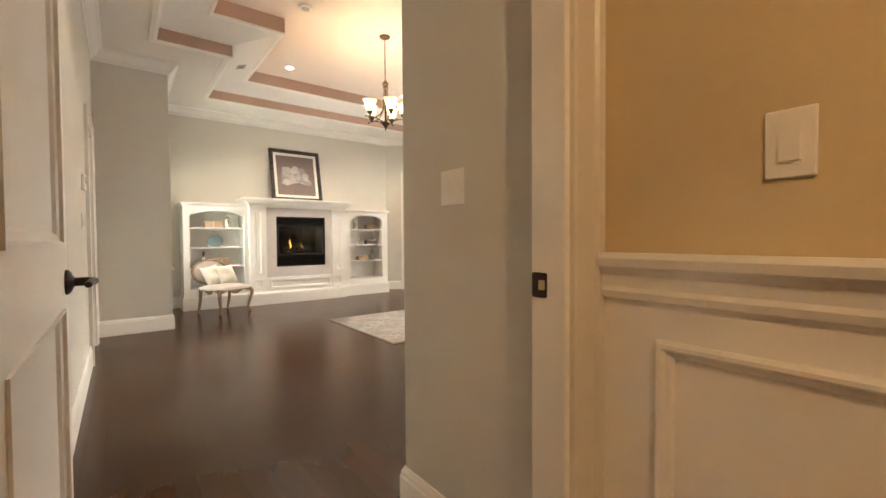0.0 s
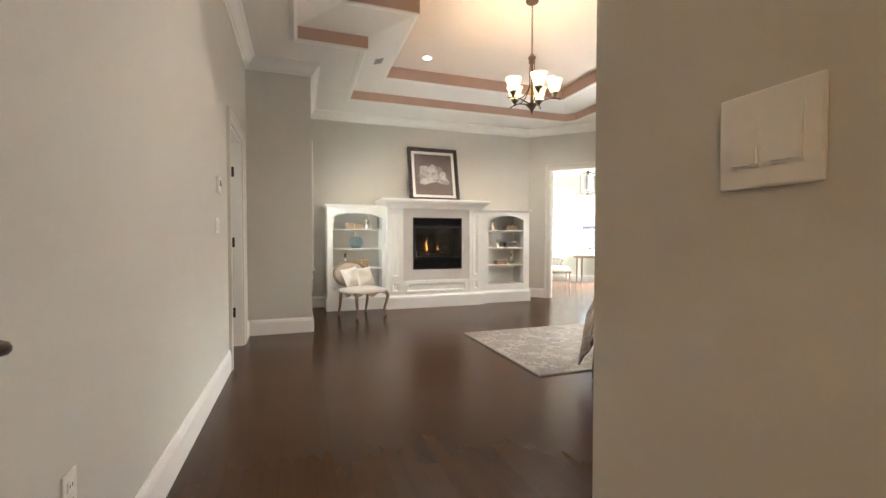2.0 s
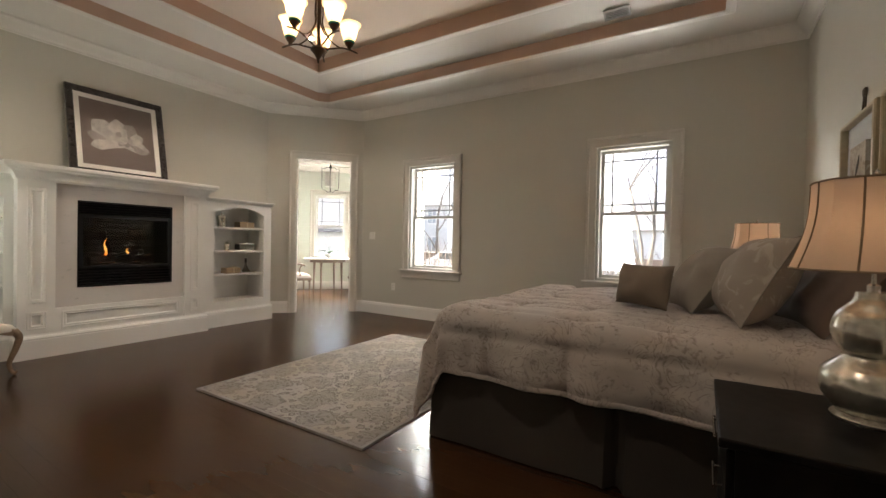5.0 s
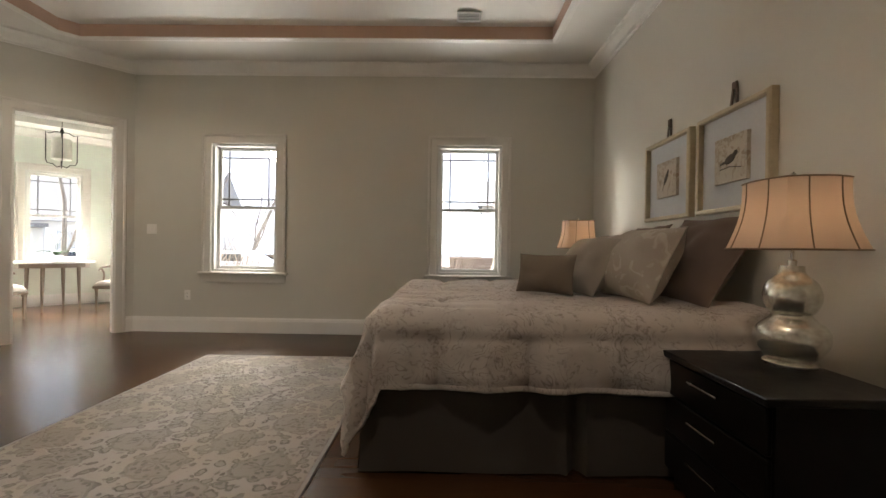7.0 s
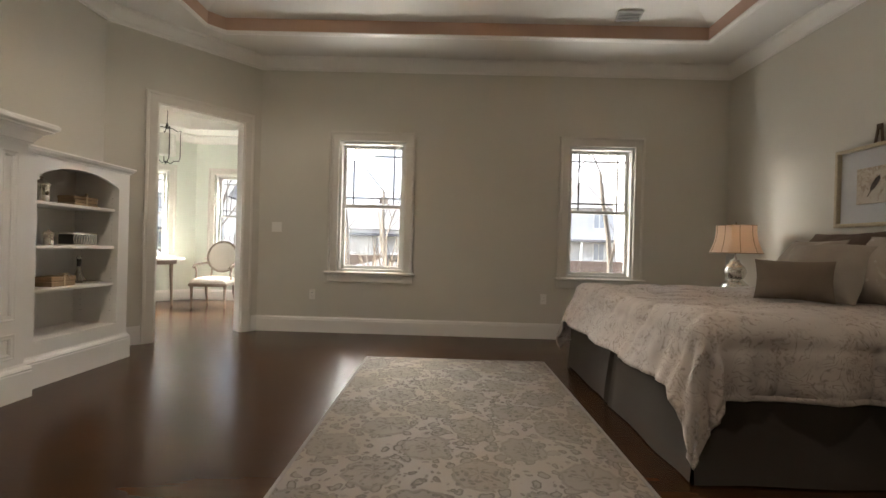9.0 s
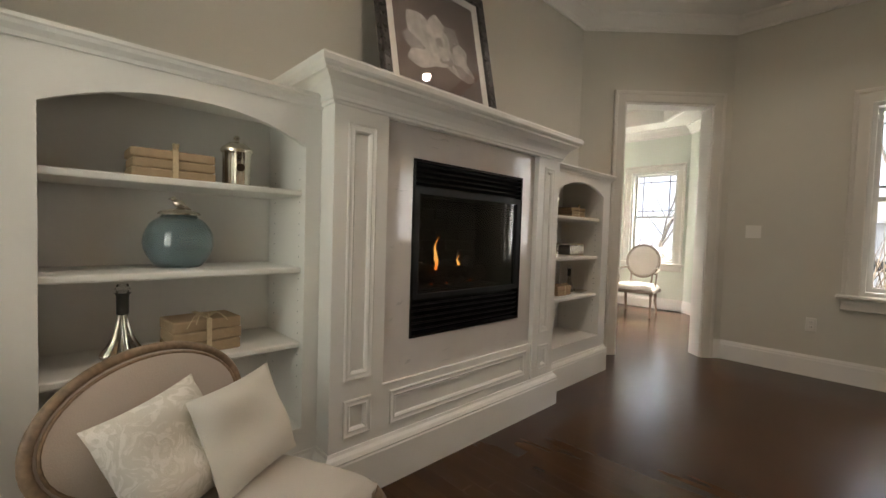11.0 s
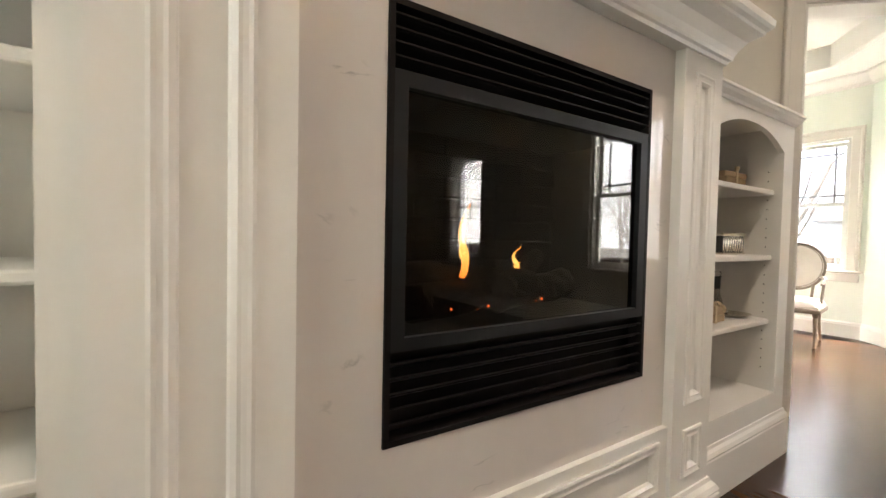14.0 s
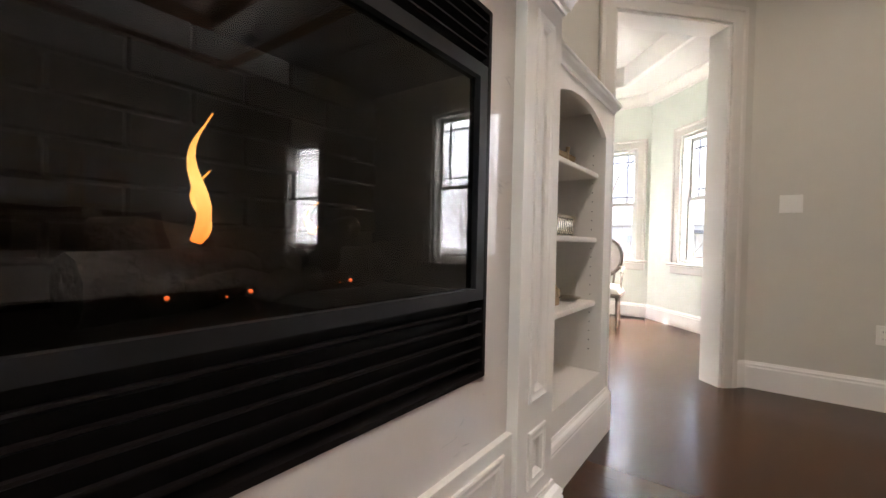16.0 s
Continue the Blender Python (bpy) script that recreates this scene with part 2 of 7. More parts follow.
def casing(parent_name, p0, p1, u0, u1, top, label, bottom=0.0, sill=False):
    """Door or opening trim on the room face p0 -> p1."""
    m, _ = upright(p0, p1)
    bm = bmesh.new()
    sweep(bm, [(u1, bottom), (u1, top), (u0, top), (u0, bottom)], [(-a, b) for a, b in CASING], m)
    ob = part(parent_name, bm, M_CASING)
    return tagged(ob, label, "trim", kind="structure")


def jamb(name, p0, p1, u0, u1, top, thick, label):
    m, _ = upright(p0, p1)
    bm = bmesh.new()
    t = 0.018
    box(bm, (u0, 0, -thick - 0.002), (u0 + t, top, 0.004))
    box(bm, (u1 - t, 0, -thick - 0.002), (u1, top, 0.004))
    box(bm, (u0 + t, top - t, -thick - 0.002), (u1 - t, top, 0.004))
    bmesh.ops.transform(bm, matrix=m, verts=bm.verts)
    return tagged(part(name, bm, M_TRIM), label, "trim", kind="structure")


def skirting(name, path, label="white painted baseboard with a moulded cap"):
    return tagged(part(name, sweep(bmesh.new(), path, BASE), M_TRIM), label, "baseboard", kind="structure")


# ---- the bedroom shell ----
WEST, JOG_Y, JOG_X, NORTH, EAST, SOUTH, STUB = -0.51, 5.33, 0.20, 7.14, 5.26, 0.71, 0.588
DIAG_N, DIAG_E = (4.22, NORTH), (EAST, 6.15)
TOP = 3.18
DOOR_Y0, DOOR_Y1 = -0.105, -0.02
WIN = [(1.787, 2.545), (4.44, 5.222)]
WZ0, WZ1 = 0.722, 2.245

wall("wall_north", DIAG_N, (JOG_X, NORTH), 0.15, 3.7, M_WALL)
WEST_WIN = (NORTH - 6.46, NORTH - 5.74)
wall("wall_jog_west", (JOG_X, NORTH), (JOG_X, JOG_Y + 0.12), 0.12, 3.7, M_WALL, [(*WEST_WIN, WZ0, WZ1)])
wall("wall_jog_south", (JOG_X, JOG_Y), (WEST, JOG_Y), 0.12, 3.7, M_WALL)
CL0, CL1 = 5.33 - 4.88, 5.33 - 4.09
wall("wall_west", (WEST, JOG_Y), (WEST, DOOR_Y1), 0.12, 3.7, M_WALL, [(CL0, CL1, 0, 2.13)])
wall("wall_stub", (STUB, DOOR_Y1), (STUB, SOUTH - 0.15), 0.13, 3.7, M_WALL)
wall("wall_south", (STUB, SOUTH), (EAST, SOUTH), 0.15, 3.7, M_WALL)
wall("wall_east", (EAST, SOUTH), DIAG_E, 0.16, 3.7, M_WALL, [(a - SOUTH, b - SOUTH, WZ0, WZ1) for a, b in WIN])
DLEN = (Vector(DIAG_N) - Vector(DIAG_E)).length
_d = (Vector(DIAG_N) - Vector(DIAG_E)).normalized()
DU0 = (Vector((5.129, 6.275)) - Vector(DIAG_E)).dot(_d)
DU1 = (Vector((4.522, 6.853)) - Vector(DIAG_E)).dot(_d)
wall("wall_diagonal", DIAG_E, DIAG_N, 0.16, 3.7, M_WALL, [(DU0, DU1, 0, 2.40)])
casing("trim_dining_opening", DIAG_E, DIAG_N, DU0, DU1, 2.40, "white moulded casing round the dining opening")
jamb("jamb_dining_opening", DIAG_E, DIAG_N, DU0, DU1, 2.40, 0.16, "white painted lining of the dining opening")
casing("trim_closet", (WEST, JOG_Y), (WEST, DOOR_Y1), CL0, CL1, 2.13, "white moulded casing round the closet door")
jamb("jamb_closet", (WEST, JOG_Y), (WEST, DOOR_Y1), CL0, CL1, 2.13, 0.12, "white painted closet door lining")

# entry wall between foyer and bedroom
EX0, EX1 = -0.415, 0.50
wall("wall_entry", (1.6, DOOR_Y0), (-2.4, DOOR_Y0), DOOR_Y1 - DOOR_Y0, 3.0, M_HALL, [(1.6 - EX1, 1.6 - EX0, 0, 2.42)], "golden beige foyer wall")
casing("trim_entry", (1.6, DOOR_Y0), (-2.4, DOOR_Y0), 1.6 - EX1, 1.6 - EX0, 2.42, "white moulded casing round the entry door")
jamb("jamb_entry", (1.6, DOOR_Y0), (-2.4, DOOR_Y0), 1.6 - EX1, 1.6 - EX0, 2.42, DOOR_Y1 - DOOR_Y0, "white painted entry door lining")
FX = 0.606
wall("wall_foyer_east", (FX, -3.6), (FX, DOOR_Y0), 0.12, 3.0, M_HALL, label="golden beige foyer wall above white wainscot")
wall("wall_foyer_south", (-2.4, -3.6), (FX, -3.6), 0.12, 3.0, M_HALL, label="golden beige foyer wall")
wall("wall_foyer_west", (-2.4, DOOR_Y0), (-2.4, -3.6), 0.12, 3.0, M_HALL, label="golden beige foyer wall")
tagged(part("ceiling_foyer", a_box((-2.5, -3.7, 2.9), (1.0, DOOR_Y0, 3.0)), M_CEIL), "white foyer ceiling", "ceiling", kind="structure")

# floor under everything
M_FLOOR = mat("dark_stained_oak", (0.055, 0.026, 0.014), 0.2, bump=0.04, scale=30, vary=0.3, coat=0.3)
FOOTPRINT = [(-2.45, -3.65), (0.85, -3.65), (0.85, 0.62), (5.36, 0.62), (5.36, 6.1), (6.5, 5.88), (7.85, 7.13), (7.85, 8.47), (6.47, 9.85), (3.5, 9.85), (3.5, 7.25), (0.1, 7.25), (0.1, 5.73), (-2.2, 5.73), (-2.2, 3.6), (-0.63, 3.6), (-0.63, -0.06), (-2.45, -0.06)]


def footprint_slab(z0, z1):
    """A slab under all the rooms, cut to the outline of the house."""
    bm = bmesh.new()
    lo = [bm.verts.new((x, y, z0)) for x, y in FOOTPRINT]
    hi = [bm.verts.new((x, y, z1)) for x, y in FOOTPRINT]
    bm.faces.new(lo[::-1])
    bm.faces.new(hi)
    n = len(FOOTPRINT)
    for i in range(n):
        bm.faces.new((lo[i], lo[(i + 1) % n], hi[(i + 1) % n], hi[i]))
    return bm


tagged(part("floor", footprint_slab(-0.12, -0.0035), M_FLOOR), "dark stained oak strip floor with a glossy finish", "floor", kind="structure")

# baseboards
skirting("baseboard_north", [(JOG_X, JOG_Y + 0.0), (JOG_X, NORTH), (0.44, NORTH)][::-1])
skirting("baseboard_jog", [(JOG_X, JOG_Y), (WEST, JOG_Y), (WEST, 4.99)])
skirting("baseboard_west", [(WEST, 3.98), (WEST, DOOR_Y1)])
skirting("baseboard_south", [(STUB, DOOR_Y1), (STUB, SOUTH), (EAST, SOUTH), DIAG_E, tuple(Vector(DIAG_E) + _d * (DU0 - 0.106))])
skirting("baseboard_diagonal", [tuple(Vector(DIAG_E) + _d * (DU1 + 0.106)), DIAG_N, (4.07, NORTH)])

# stepped tray ceiling
TRAY1 = [(0.06, 1.37), (4.61, 1.37), (4.61, 6.36 - 0.12), (4.61 - 0.12, 6.36), (0.78, 6.36), (0.78, 4.65), (0.06, 4.65)]
TRAY2 = [(0.52, 1.83), (4.18, 1.83), (4.18, 6.0), (1.24, 6.0), (1.24, 4.22), (0.52, 4.22)]


def tray_ring(bm, a, za, b, zb):
    va = [bm.verts.new((x, y, za)) for x, y in a]
    vb = [bm.verts.new((x, y, zb)) for x, y in b]
    for i in range(len(a)):
        j = (i + 1) % len(a)
        bm.faces.new((va[i], va[j], vb[j], vb[i]))


def with_hole(bm, outer, hole, z):
    vo = [bm.verts.new((x, y, z)) for x, y in outer]
    vi = [bm.verts.new((x, y, z)) for x, y in hole]
    es = [bm.edges.new((r[i], r[(i + 1) % len(r)])) for r in (vo, vi) for i in range(len(r))]
    bmesh.ops.triangle_fill(bm, use_beauty=True, edges=es)


_OUT = [(WEST - 0.1, DOOR_Y1 - 0.1), (STUB + 0.02, DOOR_Y1 - 0.1), (STUB + 0.02, SOUTH - 0.1), (EAST + 0.1, SOUTH - 0.1), (EAST + 0.1, DIAG_E[1]), (DIAG_N[0], NORTH + 0.1), (JOG_X - 0.05, NORTH + 0.1), (JOG_X - 0.05, JOG_Y + 0.05), (WEST - 0.1, JOG_Y + 0.05)]
bm = bmesh.new()
with_hole(bm, _OUT, TRAY1, TOP)
tray_ring(bm, TRAY1, 3.305, TRAY2[:3] + TRAY2[2:], 3.42)
bmesh.ops.remove_doubles(bm, verts=bm.verts, dist=0.0005)
tagged(part("ceiling", bm, M_CEIL), "white two-step tray ceiling of the bedroom", "ceiling", kind="structure")
bm = bmesh.new()
bm.faces.new([bm.verts.new((x, y, 3.58)) for x, y in TRAY2])
tagged(part("ceiling_centre", bm, M_CENTRE), "tan painted middle of the tray ceiling", "ceiling", kind="structure")
bm = bmesh.new()
tray_ring(bm, TRAY1, TOP, TRAY1, 3.305)
tray_ring(bm, TRAY2, 3.42, TRAY2, 3.58)
tagged(part("ceiling_risers", bm, M_RISER), "pinkish tan painted risers of the tray ceiling", "ceiling", kind="structure")
tagged(part("ceiling_roof", a_box((-1.0, -0.15, 3.7), (5.7, 7.5, 3.8)), M_CEIL), "closed roof above the tray ceiling", "ceiling", kind="structure")
LIP = [(0.0, 0.0), (0.0, -0.012), (-0.03, -0.022), (-0.07, -0.012), (-0.075, 0.0)]
tagged(part("trim_tray_lower", sweep(bmesh.new(), TRAY1, LIP, Matrix.Translation((0, 0, TOP)), True), M_TRIM), "white moulding round the lower tray edge", "trim", kind="structure")
tagged(part("trim_tray_upper", sweep(bmesh.new(), TRAY2, LIP, Matrix.Translation((0, 0, 3.42)), True), M_TRIM), "white moulding round the upper tray edge", "trim", kind="structure")
ROOM = [(WEST, DOOR_Y1), (STUB, DOOR_Y1), (STUB, SOUTH), (EAST, SOUTH), DIAG_E, DIAG_N, (JOG_X, NORTH), (JOG_X, JOG_Y), (WEST, JOG_Y)]
tagged(part("trim_crown", sweep(bmesh.new(), ROOM, CROWN, Matrix.Translation((0, 0, TOP - 0.13)), True), M_TRIM), "white crown moulding round the bedroom", "trim", kind="structure")

# ---- windows ----
M_SASH = mat("white_window_vinyl", (0.60, 0.59, 0.56), 0.4, vary=0.02)
M_MUNTIN = mat("window_grille_paint", (0.16, 0.16, 0.15), 0.45, vary=0.03)


def window(name, p0, p1, u0, u1, z0, z1, thick, label):
    """A double-hung window with a prairie grille in its upper sash, casing, stool and apron, on the room face p0 -> p1."""
    m, _ = upright(p0, p1)
    root = thing(name, m, label, "window", kind="structure")
    w, f = u1 - u0, 0.03

    def bar(nm, lo, hi, material, parent=root, bevel=0.002):
        return part(nm, a_box(lo, hi, bevel, 1), material, parent)

    bm = bmesh.new()
    for lo, hi in (((u0, z0, -thick), (u0 + f, z1, -0.01)), ((u1 - f, z0, -thick), (u1, z1, -0.01)), ((u0 + f, z1 - f, -thick), (u1 - f, z1, -0.01)), ((u0 + f, z0, -thick), (u1 - f, z0 + f, -0.01))):
        box(bm, lo, hi)
    part("window_frame", bm, M_SASH, root)
    mid = z0 + (z1 - z0) * 0.505
    for nm, a, b, d in (("upper_sash", mid - 0.018, z1 - f, -0.115), ("lower_sash", z0 + f, mid + 0.018, -0.085)):
        s = 0.036
        bm = bmesh.new()
        box(bm, (u0 + f, a, d - 0.012), (u0 + f + s, b, d + 0.012))
        box(bm, (u1 - f - s, a, d - 0.012), (u1 - f, b, d + 0.012))
        box(bm, (u0 + f + s, b - s, d - 0.012), (u1 - f - s, b, d + 0.012))
        box(bm, (u0 + f + s, a, d - 0.012), (u1 - f - s, a + s, d + 0.012))
        sash = part(nm, bm, M_SASH, root)
        pane = part("pane", a_box((u0 + f + s, a + s, d - 0.003), (u1 - f - s, b - s, d + 0.003)), M_GLASS, sash)
        pane.visible_shadow = False
        if nm == "upper_sash":
            g, t = 0.085, 0.0095
            for u in (u0 + f + s + g, u1 - f - s - g):
                bar("muntin", (u - t, a + s, d - 0.008), (u + t, b - s, d + 0.008), M_MUNTIN, sash)
            for z in (a + s + g, b - s - g):
                bar("muntin", (u0 + f + s, z - t, d - 0.006), (u1 - f - s, z + t, d + 0.006), M_MUNTIN, sash)
        else:
            bar("sash_lock", (u0 + w / 2 - 0.03, b, d - 0.01), (u0 + w / 2 + 0.03, b + 0.012, d + 0.012), M_SASH, sash)
    bm = bmesh.new()
    sweep(bm, [(u1, z0), (u1, z1), (u0, z1), (u0, z0)], [(-a * 1.05, b) for a, b in CASING])
    part("casing", bm, M_CASING, root)
    bar("window_sill", (u0 - 0.14, z0 - 0.03, -0.04), (u1 + 0.14, z0 - 0.001, 0.055), M_CASING, bevel=0.008)
    bar("apron", (u0 - 0.11, z0 - 0.125, 0.0), (u1 + 0.11, z0 - 0.032, 0.02), M_CASING, bevel=0.004)
    return root


for i, (a, b) in enumerate(WIN):
    window("window_%d" % (i + 1), (EAST, SOUTH), DIAG_E, a - SOUTH, b - SOUTH, WZ0, WZ1, 0.16, "white double-hung window with a prairie-style grille")

window("window_7", (JOG_X, NORTH), (JOG_X, JOG_Y), *WEST_WIN, WZ0, WZ1, 0.13, "white double-hung window in the alcove beside the bookcase")

# ---- dining bay shell ----
DN = [(5.30, 6.22), (6.50, 6.00), (7.70, 7.20), (7.70, 8.40), (6.40, 9.70), (3.60, 9.70), (3.60, 7.32), (4.22, 7.32)]
_l = Vector((7.70, 7.20)) - Vector((6.50, 6.00))
wall("wall_dining_south", DN[0], DN[1], 0.14, 3.3, M_DINE, label="pale green dining room wall")
_bl = _l.length
BU1 = _bl - 0.55
wall("wall_dining_bay_south", DN[1], DN[2], 0.16, 3.3, M_DINE, [(BU1 - 0.72, BU1, 0.74, 2.2)], "pale green wall of the dining bay")
wall("wall_dining_bay_east", DN[2], DN[3], 0.16, 3.3, M_DINE, [(0.15, 0.86, 0.74, 2.2)], "pale green wall of the dining bay")
CU0 = (Vector((7.41, 8.69)) - Vector(DN[3])).length
wall("wall_dining_bay_north", DN[3], DN[4], 0.16, 3.3, M_DINE, [(CU0, CU0 + 0.70, 0.74, 2.2)], "pale green wall of the dining bay")
wall("wall_dining_north", DN[4], DN[5], 0.14, 3.3, M_DINE, [(0.05, 0.77, 0.74, 2.2)], label="pale green dining room wall")
wall("wall_dining_west", DN[5], DN[6], 0.14, 3.3, M_DINE, label="pale green dining room wall")
wall("wall_dining_back", DN[6], DN[7], 0.02, 3.3, M_DINE, label="pale green dining room wall")
window("window_3", DN[1], DN[2], BU1 - 0.72, BU1, 0.74, 2.2, 0.16, "white double-hung dining bay window with a prairie-style grille")
window("window_4", DN[2], DN[3], 0.15, 0.86, 0.74, 2.2, 0.16, "white double-hung dining bay window with a prairie-style grille")
window("window_5", DN[3], DN[4], CU0, CU0 + 0.70, 0.74, 2.2, 0.16, "white double-hung dining bay window with a prairie-style grille")
window("window_6", DN[4], DN[5], 0.05, 0.77, 0.74, 2.2, 0.14, "white double-hung dining window with a prairie-style grille")
skirting("baseboard_dining", [(5.36, 6.21), *DN[1:6], (3.60, 7.36)])
CEIL_D = 2.86


def prism_roof():
    """A slab over the dining bay that stops short of the bedroom."""
    bm = bmesh.new()
    box(bm, (3.4, 7.32, 3.32), (8.0, 9.9, 3.42))
    box(bm, (5.42, 5.95, 3.32), (8.0, 7.32, 3.42))
    return bm


DT = [(5.5, 6.75), (6.2, 6.6), (7.15, 7.42), (7.15, 8.18), (6.2, 9.15), (4.2, 9.15), (4.2, 7.7)]
bm = bmesh.new()
with_hole(bm, [(x + 0.1 * (x > 6), y + 0.1 * (y > 9)) for x, y in DN[:-1]] + [(4.25, 7.25)], DT, CEIL_D)
vv = [bm.verts.new((x, y, 3.08)) for x, y in DT]
bm.faces.new(vv)
tray_ring(bm, DT, CEIL_D, DT, 3.08)
tagged(part("ceiling_dining", bm, M_CEIL), "white tray ceiling of the dining bay", "ceiling", kind="structure")
tagged(part("ceiling_dining_roof", prism_roof(), M_CEIL), "closed roof above the dining bay", "ceiling", kind="structure")
tagged(part("trim_crown_dining", sweep(bmesh.new(), DN[:6] + [(3.60, 7.34)], CROWN, Matrix.Translation((0, 0, CEIL_D - 0.13))), M_TRIM), "white crown moulding of the dining bay", "trim", kind="structure")
tagged(part("trim_tray_dining", sweep(bmesh.new(), DT, LIP, Matrix.Translation((0, 0, CEIL_D)), True), M_TRIM), "white moulding round the dining tray edge", "trim", kind="structure")

# closet behind the hall door
for nm, lo, hi in (("wall_closet_back", (-2.2, 3.6, 0), (-2.1, 5.7, 2.9)), ("wall_closet_south", (-2.1, 3.6, 0), (-0.632, 3.7, 2.9)), ("wall_closet_north", (-2.1, 5.6, 0), (-0.632, 5.7, 2.9)), ("ceiling_closet", (-2.2, 3.6, 2.9), (-0.632, 5.7, 3.0))):
    tagged(part(nm, a_box(lo, hi), M_CEIL), "plain white closet wall", "wall", kind="structure")

# ---- entry door, trim and wall plates ----
M_DOOR = mat("off_white_door_paint", (0.74, 0.71, 0.65), 0.38, bump=0.04, scale=50, vary=0.02)
M_VENT = mat("grey_vent_enamel", (0.36, 0.35, 0.33), 0.5, vary=0.05)
M_PLATE = mat("white_plastic", (0.80, 0.78, 0.73), 0.35, vary=0.01)


def door_leaf(name, m, width, height, panels, label):
    """A panelled door leaf: x from the hinge along the leaf, y its thickness, z up."""
    root = thing(name, m, label, "door", kind="structure")
    t, s = 0.044, 0.108
    bm = bmesh.new()
    zs = [0.0] + [v for p in panels for v in p] + [height]
    box(bm, (0, 0, 0), (s, t, height))
    box(bm, (width - s, 0, 0), (width, t, height))
    for a, b in zip(zs[::2], zs[1::2]):
        box(bm, (s, 0, a), (width - s, t, b))
    part("leaf", bm, M_DOOR, root)
    for a, b in panels:
        part("panel", a_box((s - 0.004, 0.015, a - 0.004), (width - s + 0.004, t - 0.015, b + 0.004)), M_DOOR, root)
        for side in (0, 1):
            pr = [(0.0, 0.0), (0.0, 0.020), (0.008, 0.020), (0.012, 0.012), (0.026, 0.008), (0.034, 0.0)]
            mm = Matrix(((1, 0, 0, 0), (0, 0, -1 if not side else 1, 0.015 if not side else t - 0.015), (0, 1, 0, 0), (0, 0, 0, 1)))
            path = [(s, a), (width - s, a), (width - s, b), (s, b)]
            part("panel_moulding", sweep(bmesh.new(), path, pr, mm, True), M_DOOR, root)
    return root


edoor = door_leaf("door_1", pose(-0.403, -0.012, 0.012, 0, 0, 90.0), 0.92, 2.38, [(0.24, 0.885), (1.05, 2.24)], "off-white two-panel entry door standing open against the wall")


def lever(parent, x, z, side, t=0.044):
    """A rosette and lever handle on one face of a leaf."""
    y, d = (0.0, -1) if side else (t, 1)
    bm = bmesh.new()
    lathe(bm, [(0.0, 0.0), (0.034, 0.0), (0.034, 0.006), (0.028, 0.012), (0.018, 0.016), (0.012, 0.02), (0.012, 0.05), (0.0, 0.05)], 24)
    bmesh.ops.transform(bm, matrix=Matrix.Translation((x, y, z)) @ Matrix.Rotation(radians(-90 * d), 4, "X"), verts=bm.verts)
    h = part("door_handle", bm, M_BRONZE, parent, "dark bronze lever handle", smooth=True)
    bm = bmesh.new()
    tube(bm, curve_points([(x + 0.004, y + d * 0.05, z), (x - 0.02, y + d * 0.062, z + 0.002), (x - 0.06, y + d * 0.058, z + 0.004), (x - 0.105, y + d * 0.052, z - 0.002)], 4), [0.011] * 4 + [0.010] * 4 + [0.009] * 4 + [0.008], 10)
    part("lever", bm, M_BRONZE, h, smooth=True)


lever(edoor, 0.868, 0.95, True)
lever(edoor, 0.868, 0.95, False)


def hinge(parent, m):
    bm = bmesh.new()
    box(bm, (-0.04, -0.002, -0.051), (0.04, 0.003, 0.051), 0.001, 1)
    h = part("hinge", bm, M_BRONZE, parent, "dark bronze butt hinge", at=m)
    bm = bmesh.new()
    for k in range(5):
        lathe(bm, [(0.0, 0.0), (0.007, 0.0), (0.007, 0.0195), (0.0, 0.0195)], 10, (0, 0.006, -0.051 + k * 0.0205))
    part("knuckle", bm, M_BRONZE, h, smooth=True)


for z in (0.25, 1.2, 2.15):
    hinge(edoor, Matrix.Translation((-0.004, 0.022, z)) @ Matrix.Rotation(radians(90), 4, "Z"))
cdoor = door_leaf("door_2", pose(-0.634, 4.836, 0.012, 0, 0, 180.0), 0.74, 2.09, [(0.24, 0.80), (0.98, 1.96)], "off-white closet door standing open on dark hinges")
for z in (0.345, 1.073, 1.80):
    hinge(cdoor, Matrix.Translation((-0.022, -0.012, z)) @ Matrix.Rotation(radians(0), 4, "Z"))

# strike plate in the entry jamb
strike = thing("strike_plate", pose(0.4815, -0.041, 0.965), "dark bronze strike plate let into the white jamb", "strike plate")
hy, hz, rr = 0.021, 0.029, 0.006
corner = [(sy * (hy - rr) + rr * math.cos(radians(a)), sz * (hz - rr) + rr * math.sin(radians(a))) for sy, sz, a0 in ((1, 1, 0), (-1, 1, 90), (-1, -1, 180), (1, -1, 270)) for a in (a0, a0 + 30, a0 + 60, a0 + 90)]
bm = bmesh.new()
n0 = [bm.verts.new((0.0005, y, z)) for y, z in corner]
n1 = [bm.verts.new((-0.0022, y, z)) for y, z in corner]
bm.faces.new(n0)
bm.faces.new(n1[::-1])
for i in range(len(corner)):
    bm.faces.new((n0[i], n1[i], n1[(i + 1) % 16], n0[(i + 1) % 16]))
part("plate", bm, M_BRONZE, strike)
part("latch_pocket", a_box((-0.003, -0.016, -0.011), (-0.0012, 0.002, 0.012), 0.0008, 1), mat("raw_wood", (0.42, 0.31, 0.18), 0.7), strike, "bare wood in the latch hole")


